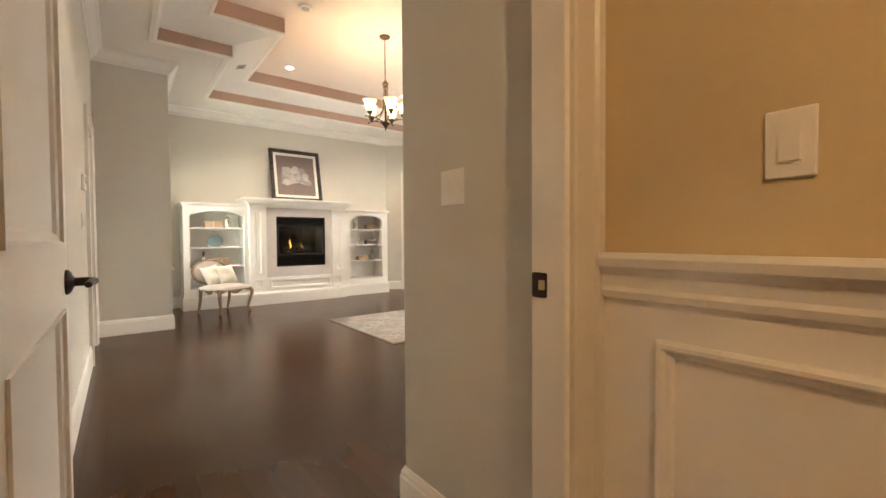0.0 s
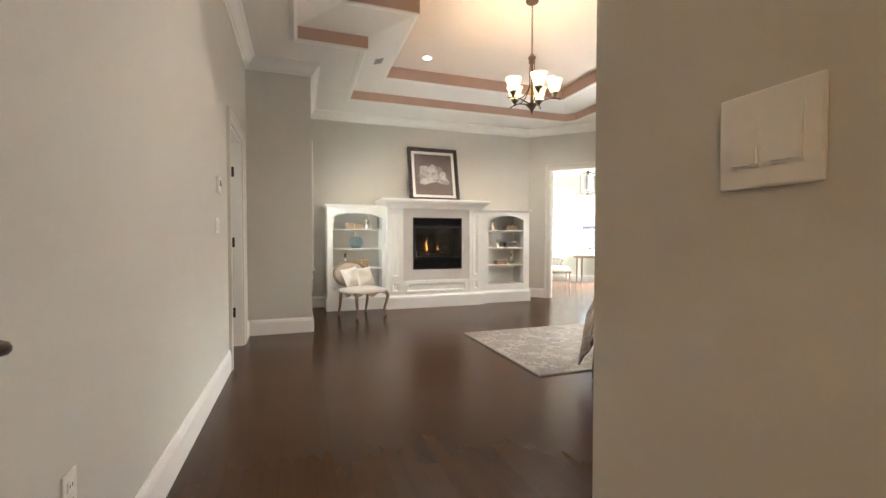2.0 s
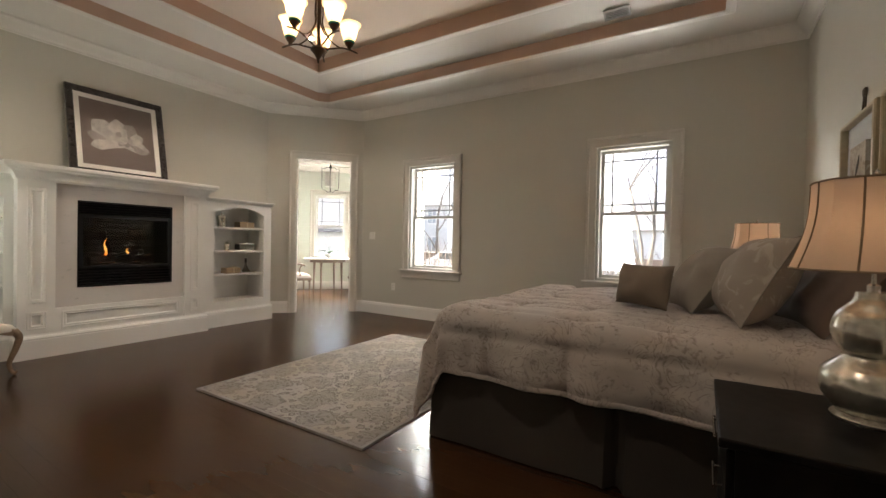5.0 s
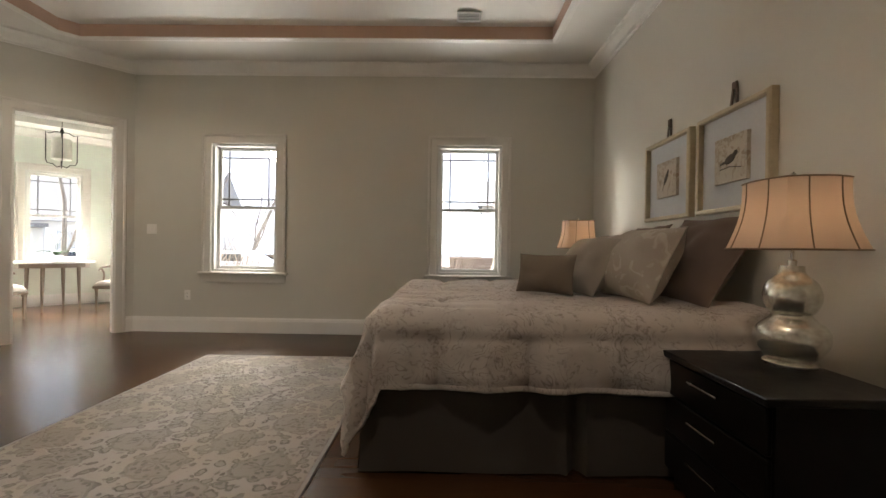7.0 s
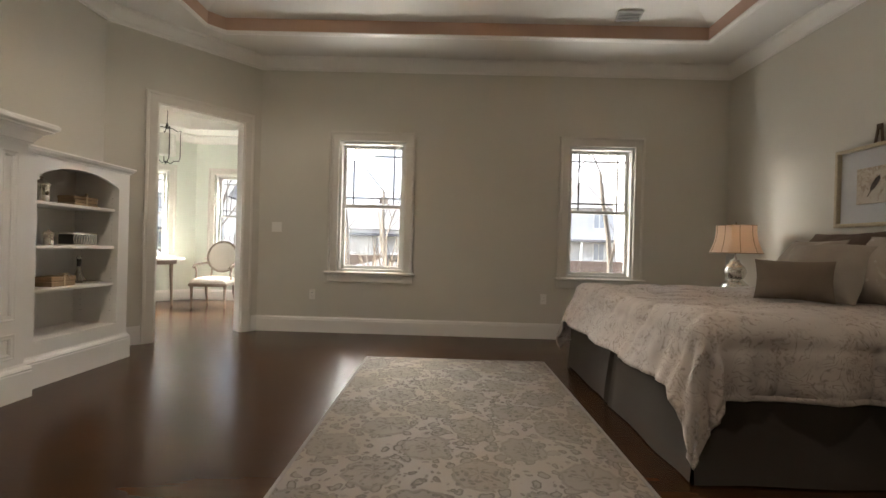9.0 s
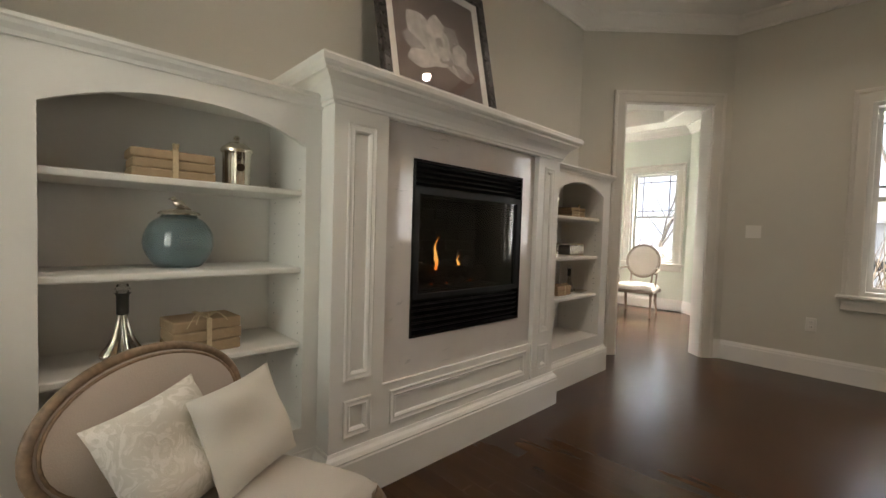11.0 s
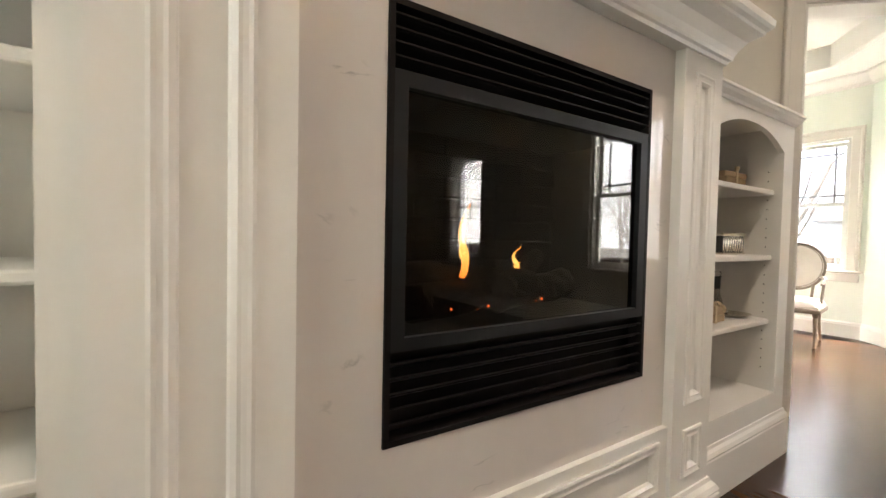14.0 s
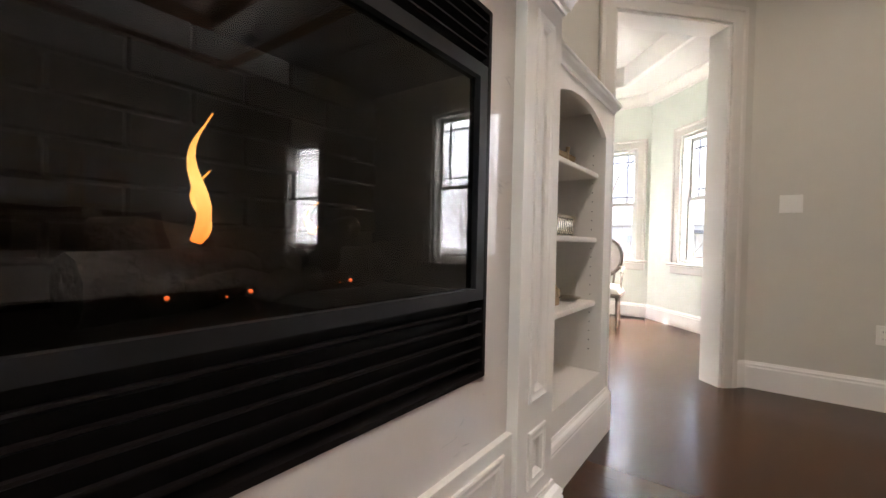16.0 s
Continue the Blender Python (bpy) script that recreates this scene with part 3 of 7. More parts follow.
def wall_plate(name, m, gangs, label, category, outlet=False):
    """A cover plate with rocker switches or sockets; z out of the wall, y up."""
    root = thing(name, m, label, category)
    w = 0.07 + 0.046 * (gangs - 1)
    part("cover_plate", a_box((-w / 2, -0.0575, 0), (w / 2, 0.0575, 0.006), 0.003, 2), M_PLATE, root)
    for g in range(gangs):
        x = (g - (gangs - 1) / 2) * 0.046
        if outlet:
            for y in (-0.02, 0.02):
                s = part("socket", a_box((x - 0.017, y - 0.014, 0.0055), (x + 0.017, y + 0.014, 0.008), 0.002, 1), M_PLATE, root)
                for dx in (-0.006, 0.006):
                    part("slot", a_box((x + dx - 0.001, y - 0.004, 0.0079), (x + dx + 0.001, y + 0.006, 0.0084)), M_BLACK, s)
        else:
            bm = bmesh.new()
            box(bm, (x - 0.0165, -0.033, 0.0055), (x + 0.0165, 0.033, 0.008))
            v = box(bm, (x - 0.014, -0.029, 0.008), (x + 0.014, 0.029, 0.011))
            for q in v:
                if q.co.z > 0.01 and q.co.y > 0:
                    q.co.z -= 0.002
            part("rocker", bm, M_PLATE, root)
    return root


def on_wall(x, y, z, facing):
    """A plate's pose: facing is the angle of the wall's outward normal."""
    return pose(x, y, z, 90, 0, facing + 90)


wall_plate("light_switch", on_wall(STUB, 0.405, 1.242, 180), 2, "white double rocker switch on the beige wall", "switch")
wall_plate("light_switch", on_wall(FX, -0.467, 1.228, 180), 1, "white single rocker switch above the foyer wainscot", "switch")
wall_plate("light_switch", on_wall(EAST, 5.937, 1.218, 180), 2, "white rocker switch plate beside the dining opening", "switch")
wall_plate("wall_outlet", on_wall(WEST, 1.395, 0.46, 0), 1, "white outlet plate low on the hall wall", "outlet", True)
wall_plate("wall_outlet", on_wall(EAST, 5.50, 0.44, 180), 1, "white outlet plate low on the window wall", "outlet", True)
wall_plate("wall_outlet", on_wall(EAST, 2.80, 0.46, 180), 1, "white outlet plate low on the window wall", "outlet", True)
wall_plate("light_switch", on_wall(WEST, 3.50, 1.22, 0), 2, "white double rocker switch below the thermostat", "switch")
th = thing("thermostat", on_wall(WEST, 3.52, 1.52, 0), "white wall thermostat with a small dial", "thermostat")
part("body", a_box((-0.045, -0.062, 0), (0.045, 0.062, 0.026), 0.008, 3), M_PLATE, th)
part("dial", a_box((0.012, -0.012, 0.0255), (0.034, 0.02, 0.03), 0.002, 1), mat("grey_plastic", (0.35, 0.35, 0.36), 0.4), th, "grey slider")
part("display", a_box((-0.035, -0.01, 0.0255), (0.004, 0.035, 0.0275)), mat("lcd", (0.30, 0.33, 0.28), 0.25), th, "grey-green display")
# foyer wainscot
RAIL = [(0.0, -0.10), (0.012, -0.10), (0.016, -0.085), (0.012, -0.075), (0.014, -0.05), (0.024, -0.035), (0.03, -0.03), (0.034, -0.012), (0.03, 0.0), (0.0, 0.0)]
tagged(part("wainscot", a_box((FX - 0.008, -3.6, 0.0), (FX - 0.0005, DOOR_Y0 - 0.001, 0.96)), M_TRIM), "white painted wainscot below the chair rail", "wainscot", kind="structure")
tagged(part("chair_rail", sweep(bmesh.new(), [(FX - 0.006, -3.6), (FX - 0.006, DOOR_Y0 - 0.03)], RAIL, Matrix.Translation((0, 0, 1.04))), M_TRIM), "white moulded chair rail in the foyer", "trim", kind="structure")
PANEL = [(0.0, 0.0), (0.0, 0.012), (0.006, 0.018), (0.014, 0.018), (0.02, 0.01), (0.03, 0.008), (0.034, 0.0)]
mw, _ = upright((FX - 0.008, -3.6), (FX - 0.008, DOOR_Y0))
for a, b in ((0.25, 1.65), (1.9, 3.345)):
    tagged(part("panel_moulding", sweep(bmesh.new(), [(a, 0.30), (b, 0.30), (b, 0.862), (a, 0.862)], PANEL, mw, True), M_TRIM), "white picture-frame moulding on the wainscot", "trim", kind="structure")

# ---- fireplace ----
def marble():
    m = mat("white_veined_marble", (0.64, 0.60, 0.57), 0.06, scale=12, vary=0.03, spread=2.0, spec=0.3)
    nt = m.node_tree
    b = nt.nodes["Principled BSDF"]
    src = b.inputs["Base Color"].links[0].from_socket
    tc = nt.nodes.new("ShaderNodeTexCoord")
    n1 = nt.nodes.new("ShaderNodeTexNoise")
    n1.inputs["Scale"].default_value, n1.inputs["Detail"].default_value, n1.inputs["Distortion"].default_value = 2.6, 8, 1.3
    mp = nt.nodes.new("ShaderNodeMapping")
    mp.inputs["Rotation"].default_value = (0.2, 0.9, 0.0)
    mp.inputs["Scale"].default_value = (1.0, 1.0, 2.6)
    nt.links.new(tc.outputs["Object"], mp.inputs["Vector"])
    nt.links.new(mp.outputs[0], n1.inputs["Vector"])
    r = nt.nodes.new("ShaderNodeValToRGB")
    e = r.color_ramp.elements
    e[0].position, e[0].color = 0.485, (0, 0, 0, 1)
    e[1].position, e[1].color = 0.515, (0, 0, 0, 1)
    x = e.new(0.5)
    x.color = (1, 1, 1, 1)
    nt.links.new(n1.outputs["Fac"], r.inputs[0])
    n2 = nt.nodes.new("ShaderNodeTexNoise")
    n2.inputs["Scale"].default_value = 9
    nt.links.new(tc.outputs["Object"], n2.inputs["Vector"])
    r2 = nt.nodes.new("ShaderNodeValToRGB")
    r2.color_ramp.elements[0].position, r2.color_ramp.elements[1].position = 0.57, 0.70
    nt.links.new(n2.outputs["Fac"], r2.inputs[0])
    mu = nt.nodes.new("ShaderNodeMath")
    mu.operation = "MULTIPLY"
    nt.links.new(r.outputs[0], mu.inputs[0])
    nt.links.new(r2.outputs[0], mu.inputs[1])
    mix = nt.nodes.new("ShaderNodeMix")
    mix.data_type = "RGBA"
    mix.inputs["B"].default_value = (0.40, 0.385, 0.365, 1)
    nt.links.new(mu.outputs[0], mix.inputs["Factor"])
    nt.links.new(src, mix.inputs["A"])
    nt.links.new(mix.outputs["Result"], b.inputs["Base Color"])
    nt.links.remove(b.inputs["Roughness"].links[0])
    b.inputs["Roughness"].default_value = 0.035
    return m


M_MARBLE = marble()
M_FBOX = mat("black_firebox_metal", (0.009, 0.0075, 0.0075), 0.4, metal=0.0, vary=0.1, spec=0.10)
M_FGREY = mat("dark_grey_firebox_trim", (0.014, 0.014, 0.015), 0.45, metal=0.2, vary=0.1, spec=0.2)
FXL, FXR, FZ0, FZ1, FY = 1.80, 2.65, 0.617, 1.466, 6.635
FC = (FXL + FXR) / 2
SL, SR = 1.375, 3.01
SH = 1.612
fire = thing("fireplace", pose(0, 0, 0), "white panelled fireplace surround with marble and a gas fire", "fireplace")
for lo, hi in (((SL + 0.0005, FY + 0.03, 0.0), (FXL, NORTH - 0.002, SH + 0.1)), ((FXR, FY + 0.03, 0.0), (SR - 0.0005, NORTH - 0.002, SH + 0.1)), ((FXL, FY + 0.03, 0.0), (FXR, NORTH - 0.002, FZ0)), ((FXL, FY + 0.03, FZ1), (FXR, NORTH - 0.002, SH + 0.1)), ((FXL, NORTH - 0.05, FZ0), (FXR, NORTH - 0.002, FZ1))):
    part("core", a_box(lo, hi), M_TRIM, fire)
part("frieze", a_box((SL + 0.001, FY - 0.031, SH + 0.001), (SR - 0.001, FY + 0.029, SH + 0.12)), M_TRIM, fire)
PW, PWR = 0.258, 0.235
for lo, hi in (((SL + PW, FY, 0.44), (FXL, FY + 0.03, SH)), ((FXR, FY, 0.44), (SR - PWR, FY + 0.03, SH)), ((FXL, FY, 0.44), (FXR, FY + 0.03, FZ0)), ((FXL, FY, FZ1), (FXR, FY + 0.03, SH))):
    part("marble_slab", a_box(lo, hi), M_MARBLE, fire, "polished white marble with grey veins")
STEP = [(0.0, 0.0), (0.0, 0.006), (0.006, 0.008), (0.012, 0.005), (0.020, 0.004), (0.026, 0.006), (0.034, 0.0), (0.038, -0.008), (0.0, -0.008)]


def front(y):
    """An upright plane at y that faces -y: u = x, v = z, w = -y."""
    return Matrix(((1, 0, 0, 0), (0, 0, -1, y), (0, 1, 0, 0), (0, 0, 0, 1)))


def framed_panel(x0, x1, z0, z1, y, parent):
    part("panel", a_box((x0, y + 0.0075, z0), (x1, y + 0.02, z1)), M_TRIM, parent)
    part("panel_moulding", sweep(bmesh.new(), [(x0, z0), (x1, z0), (x1, z1), (x0, z1)], STEP, front(y), True), M_TRIM, parent)


for x0, x1 in ((SL, SL + PW), (SR - PWR, SR)):
    y = FY - 0.032
    px0, px1 = x0 + 0.062, x1 - 0.06
    for nm, lo, hi in (("pilaster_stile", (x0, y, 0.2), (px0, FY + 0.032, SH)), ("pilaster_stile", (px1, y, 0.2), (x1, FY + 0.032, SH)), ("pilaster_rail", (px0, y, 1.552), (px1, FY + 0.032, SH)), ("pilaster_rail", (px0, y, 0.42), (px1, FY + 0.032, 0.50)), ("pilaster_rail", (px0, y, 0.2), (px1, FY + 0.032, 0.262))):
        pil = part(nm, a_box(lo, hi), M_TRIM, fire)
    framed_panel(px0, px1, 0.50, 1.552, y, pil)
    framed_panel(px0, px1, 0.262, 0.42, y, pil)
bm = bmesh.new()
lo, hi = SL + PW, SR - PWR
y = FY - 0.018
box(bm, (lo, y, 0.405), (hi, FY + 0.03, 0.44))
box(bm, (lo, y, 0.20), (hi, FY + 0.03, 0.25))
box(bm, (lo, y, 0.25), (lo + 0.05, FY + 0.03, 0.405))
box(bm, (hi - 0.05, y, 0.25), (hi, FY + 0.03, 0.405))
low = part("lower_rail", bm, M_TRIM, fire)
framed_panel(lo + 0.05, hi - 0.05, 0.25, 0.405, y, low)
PLINTH = [(0.0, 0.0), (0.03, 0.0), (0.03, 0.165), (0.026, 0.172), (0.03, 0.18), (0.022, 0.195), (0.01, 0.206), (0.006, 0.218), (0.0, 0.218)]
part("plinth", sweep(bmesh.new(), [(SL, 7.1), (SL, FY - 0.032), (SR, FY - 0.032), (SR, 7.1)][::-1], PLINTH), M_TRIM, fire)
MANTEL = [(0.0, 0.0), (0.008, 0.0), (0.012, 0.012), (0.02, 0.016), (0.022, 0.03), (0.03, 0.05), (0.05, 0.085), (0.075, 0.105), (0.085, 0.11), (0.087, 0.122), (0.098, 0.13), (0.105, 0.14), (0.107, 0.165), (0.10, 0.172), (0.0, 0.172)]
MANTEL = [(a, b * 0.82) for a, b in MANTEL]
part("mantel_moulding", sweep(bmesh.new(), [(SL, NORTH - 0.003), (SL, FY - 0.032), (SR, FY - 0.032), (SR, NORTH - 0.003)][::-1], MANTEL, Matrix.Translation((0, 0, SH))), M_TRIM, fire)
part("mantel_top", a_box((SL - 0.10, FY - 0.13, SH + 0.140), (SR + 0.10, NORTH - 0.003, SH + 0.147)), M_TRIM, fire)

# gas fire
gas = thing("gas_fireplace", pose(0, 0, 0), "black gas fireplace insert with louvres and burning flames", "fireplace")
bm = bmesh.new()
t = 0.013
box(bm, (FXL + 0.001, FY - 0.005, FZ0 + 0.001), (FXL + t, FY + 0.04, FZ1 - 0.001))
box(bm, (FXR - t, FY - 0.005, FZ0 + 0.001), (FXR - 0.001, FY + 0.04, FZ1 - 0.001))
box(bm, (FXL + t, FY - 0.005, FZ1 - t), (FXR - t, FY + 0.04, FZ1 - 0.001))
box(bm, (FXL + t, FY - 0.005, FZ0 + 0.001), (FXR - t, FY + 0.04, FZ0 + t))
part("outer_frame", bm, M_FBOX, gas)
part("louvre_backing", a_box((FXL + t, FY + 0.038, FZ0 + t), (FXR - t, FY + 0.042, 0.80)), M_FBOX, gas)
part("louvre_backing", a_box((FXL + t, FY + 0.038, 1.33), (FXR - t, FY + 0.042, FZ1 - t)), M_FBOX, gas)
SLAT = [(-0.013, 0.0), (0.004, 0.011), (0.013, 0.011), (0.013, 0.007), (0.006, 0.005), (-0.013, -0.005)]


def slat(z):
    bm = bmesh.new()
    n0 = [bm.verts.new((FXL + t, FY + 0.012 - a, z + b)) for a, b in SLAT]
    n1 = [bm.verts.new((FXR - t, FY + 0.012 - a, z + b)) for a, b in SLAT]
    k = len(SLAT)
    for j in range(k):
        bm.faces.new((n0[j], n0[(j + 1) % k], n1[(j + 1) % k], n1[j]))
    part("louvre", bm, M_FBOX, gas)


for k in range(5):
    slat(0.648 + k * 0.03)
for k in range(4):
    slat(1.352 + k * 0.026)
gx0, gx1, gz0, gz1 = FXL + 0.043, FXR - 0.046, 0.826, 1.305
bm = bmesh.new()
box(bm, (FXL + t, FY - 0.004, 0.80), (gx0, FY + 0.03, 1.335))
box(bm, (gx1, FY - 0.004, 0.80), (FXR - t, FY + 0.03, 1.335))
box(bm, (gx0, FY - 0.004, gz1), (gx1, FY + 0.03, 1.335))
box(bm, (gx0, FY - 0.004, 0.80), (gx1, FY + 0.03, gz0))
part("door_frame", bm, M_FGREY, gas, "dark grey metal door frame")
fg = part("glass", a_box((gx0, FY + 0.010, gz0), (gx1, FY + 0.014, gz1)), glass("firebox_glass", (0.36, 0.34, 0.32)), gas, "dark reflective glass")
M_SOOT = mat("sooty_firebrick", (0.013, 0.010, 0.008), 0.9, bump=0.4, scale=30, vary=0.4)
bm = bmesh.new()
box(bm, (gx0 - 0.02, FY + 0.34, 0.80), (gx1 + 0.02, FY + 0.37, 1.34))
box(bm, (gx0 - 0.03, FY + 0.032, 0.80), (gx0 - 0.005, FY + 0.34, 1.34))
box(bm, (gx1 + 0.005, FY + 0.032, 0.80), (gx1 + 0.03, FY + 0.34, 1.34))
box(bm, (gx0 - 0.005, FY + 0.032, 0.80), (gx1 + 0.005, FY + 0.34, 0.82))
box(bm, (gx0 - 0.005, FY + 0.032, 1.32), (gx1 + 0.005, FY + 0.34, 1.34))
chamber = part("chamber", bm, M_FBOX, gas, "black lining of the fire chamber")
bmk = a_box((-0.098, -0.006, -0.029), (0.098, 0.006, 0.029), 0.004, 1)
first = part("brick", bmk, M_SOOT, chamber, at=Matrix.Translation((gx0 + 0.1, FY + 0.335, 0.86)))
for row in range(8):
    for col in range(4):
        if row == 0 and col == 0:
            continue
        q = first.copy()
        scene.collection.objects.link(q)
        q.matrix_basis = Matrix.Translation((gx0 + 0.1 + 0.2 * col - (0.1 if row % 2 else 0) + 0.0, FY + 0.335, 0.86 + row * 0.062))
M_LOG = mat("charred_log", (0.04, 0.03, 0.023), 0.95, bump=0.9, scale=25, vary=0.5, dist=0.02)
rnd = random.Random(4)
for p0, p1, r in (((1.93, 6.78, 0.87), (2.52, 6.84, 0.88), 0.045), ((1.98, 6.88, 0.93), (2.30, 6.74, 0.90), 0.035), ((2.18, 6.74, 0.89), (2.46, 6.90, 0.96), 0.032), ((2.05, 6.76, 0.855), (2.24, 6.72, 0.86), 0.025)):
    pts = [Vector(p0).lerp(Vector(p1), i / 7) + Vector((0, rnd.uniform(-0.008, 0.008), rnd.uniform(-0.008, 0.008))) for i in range(8)]
    part("log", tube(bmesh.new(), pts, [r * rnd.uniform(0.8, 1.1) for _ in pts], 10), M_LOG, gas, "charred ceramic log", smooth=True)
M_EMBER = glow("embers", (1.0, 0.16, 0.03), 0.28)
bm = bmesh.new()
for _ in range(8):
    x, y = rnd.uniform(2.0, 2.44), rnd.uniform(6.72, 6.80)
    bmesh.ops.create_icosphere(bm, subdivisions=1, radius=rnd.uniform(0.0015, 0.004), matrix=Matrix.Translation((x, y, 0.845 + rnd.uniform(0.0, 0.02))))
tagged(part("embers", bm, M_EMBER, gas), "glowing red embers", kind="stuff")


def flame_material():
    m = bpy.data.materials.new("flame")
    m.use_nodes = True
    nt = m.node_tree
    b = nt.nodes["Principled BSDF"]
    tc = nt.nodes.new("ShaderNodeTexCoord")
    sp = nt.nodes.new("ShaderNodeSeparateXYZ")
    nt.links.new(tc.outputs["Generated"], sp.inputs[0])
    r = nt.nodes.new("ShaderNodeValToRGB")
    e = r.color_ramp.elements
    e[0].color, e[1].color = (1.0, 0.20, 0.02, 1), (1.0, 0.30, 0.04, 1)
    e.new(0.45).color = (1.0, 0.55, 0.13, 1)
    nt.links.new(sp.outputs[2], r.inputs[0])
    nt.links.new(r.outputs[0], b.inputs["Emission Color"])
    b.inputs["Base Color"].default_value = (0.2, 0.08, 0.02, 1)
    b.inputs["Emission Strength"].default_value = 0.5
    return m


M_FLAME = flame_material()


def flame(x, y, z, h, w, lean):
    pts, rad = [], []
    for i in range(12):
        s = i / 11
        pts.append((x + lean * s * s + 0.012 * math.sin(s * 7), y + 0.006 * math.sin(s * 5), z + h * s))
        rad.append(max(0.0012, w * (math.sin(math.pi * min(1, s * 0.8 + 0.25)) ** 1.2) * (1 - s) ** 0.35 + 0.001))
    bm = tube(bmesh.new(), pts, rad, 8)
    for v in bm.verts:
        v.co.y = y + (v.co.y - y) * 0.45
    part("flame", bm, M_FLAME, gas, "yellow and orange gas flame", smooth=True)


flame(2.06, 6.75, 0.925, 0.18, 0.011, 0.012)
flame(2.068, 6.757, 0.925, 0.10, 0.006, 0.004)
flame(2.27, 6.79, 0.925, 0.075, 0.008, 0.012)
flame(2.29, 6.80, 0.925, 0.03, 0.004, 0.0)

# ---- bookcases ----
def bookcase(name, x0, x1, ox0, ox1, top, label):
    root = thing(name, pose(0, 0, 0), label, "bookcase", "bookcases beside the fireplace")
    y, floor_z, spring, rise = 6.705, 0.315, 1.447, 0.088
    bm = bmesh.new()
    arch = [(ox0 + (ox1 - ox0) * i / 20, spring + rise * (1 - abs(2 * i / 20 - 1) ** 2.2)) for i in range(21)]
    t = 0.022

    def strip(lower, upper):
        for (xa, za), (xb, zb), (ua, va), (ub, vb) in zip(lower, lower[1:], upper, upper[1:]):
            q = [bm.verts.new(c) for c in ((xa, y, za), (xb, y, zb), (ub, y, vb), (ua, y, va), (xa, y + t, za), (xb, y + t, zb), (ub, y + t, vb), (ua, y + t, va))]
            for f in ((0, 1, 2, 3), (7, 6, 5, 4), (0, 4, 5, 1), (3, 2, 6, 7)):
                bm.faces.new([q[k] for k in f])

    strip(arch, [(x, top) for x, _ in arch])
    box(bm, (x0, y, 0.0), (ox0, y + t, top))
    box(bm, (ox1, y, 0.0), (x1, y + t, top))
    box(bm, (ox0, y, 0.0), (ox1, y + t, floor_z))
    part("face_frame", bm, M_TRIM, root)
    back = NORTH - 0.004
    part("side_panel", a_box((x0, y + t, 0.0), (ox0 - 0.004, back, top)), M_TRIM, root)
    part("side_panel", a_box((ox1 + 0.004, y + t, 0.0), (x1, back, top)), M_TRIM, root)
    part("top_panel", a_box((ox0 - 0.004, y + t, top - 0.03), (ox1 + 0.004, back, top)), M_TRIM, root)
    part("bottom_panel", a_box((ox0 - 0.004, y + t, floor_z - 0.02), (ox1 + 0.004, back, floor_z)), M_TRIM, root)
    part("back_panel", a_box((ox0 - 0.003, back - 0.055, floor_z), (ox1 + 0.003, back - 0.04, top - 0.03)), M_TRIM, root)
    for z in (0.660, 0.966, 1.276):
        part("shelf", a_box((ox0 - 0.003, y + 0.032, z - 0.024), (ox1 + 0.003, back - 0.056, z), 0.006, 2), M_TRIM, root)
    bm = bmesh.new()
    for xx, dx in ((ox0 - 0.004, 1), (ox1 + 0.004, -1)):
        for yy in (y + 0.06, back - 0.12):
            for k in range(22):
                z = 0.42 + k * 0.045
                bmesh.ops.create_circle(bm, cap_ends=True, segments=6, radius=0.003, matrix=Matrix.Translation((xx + dx * 0.0008, yy, z)) @ Matrix.Rotation(radians(90), 4, "Y"))
    tagged(part("peg_holes", bm, M_BLACK, root), "drilled shelf peg holes", kind="stuff")
    CAP = [(0.0, 0.0), (0.006, 0.0), (0.01, 0.012), (0.024, 0.026), (0.028, 0.036), (0.034, 0.04), (0.034, 0.05), (0.0, 0.05)]
    part("cornice", sweep(bmesh.new(), [(x0, back), (x0, y), (x1, y), (x1, back)][::-1], CAP, Matrix.Translation((0, 0, top - 0.02))), M_TRIM, root)
    part("cornice_top", a_box((x0 - 0.03, y - 0.03, top + 0.028), (x1 + 0.03, back, top + 0.033)), M_TRIM, root)
    part("plinth", sweep(bmesh.new(), [(x0, back), (x0, y), (x1, y), (x1, back)][::-1], [(a * 0.7, b) for a, b in PLINTH]), M_TRIM, root)
    return root


bookcase("bookcase", 0.46, SL - 0.001, 0.545, 1.309, 1.622, "white built-in bookcase with an arched top, half full of ornaments")
bookcase("bookcase", SR + 0.001, 3.985, 3.172, 3.873, 1.602, "white built-in bookcase with an arched top beside the dining opening")

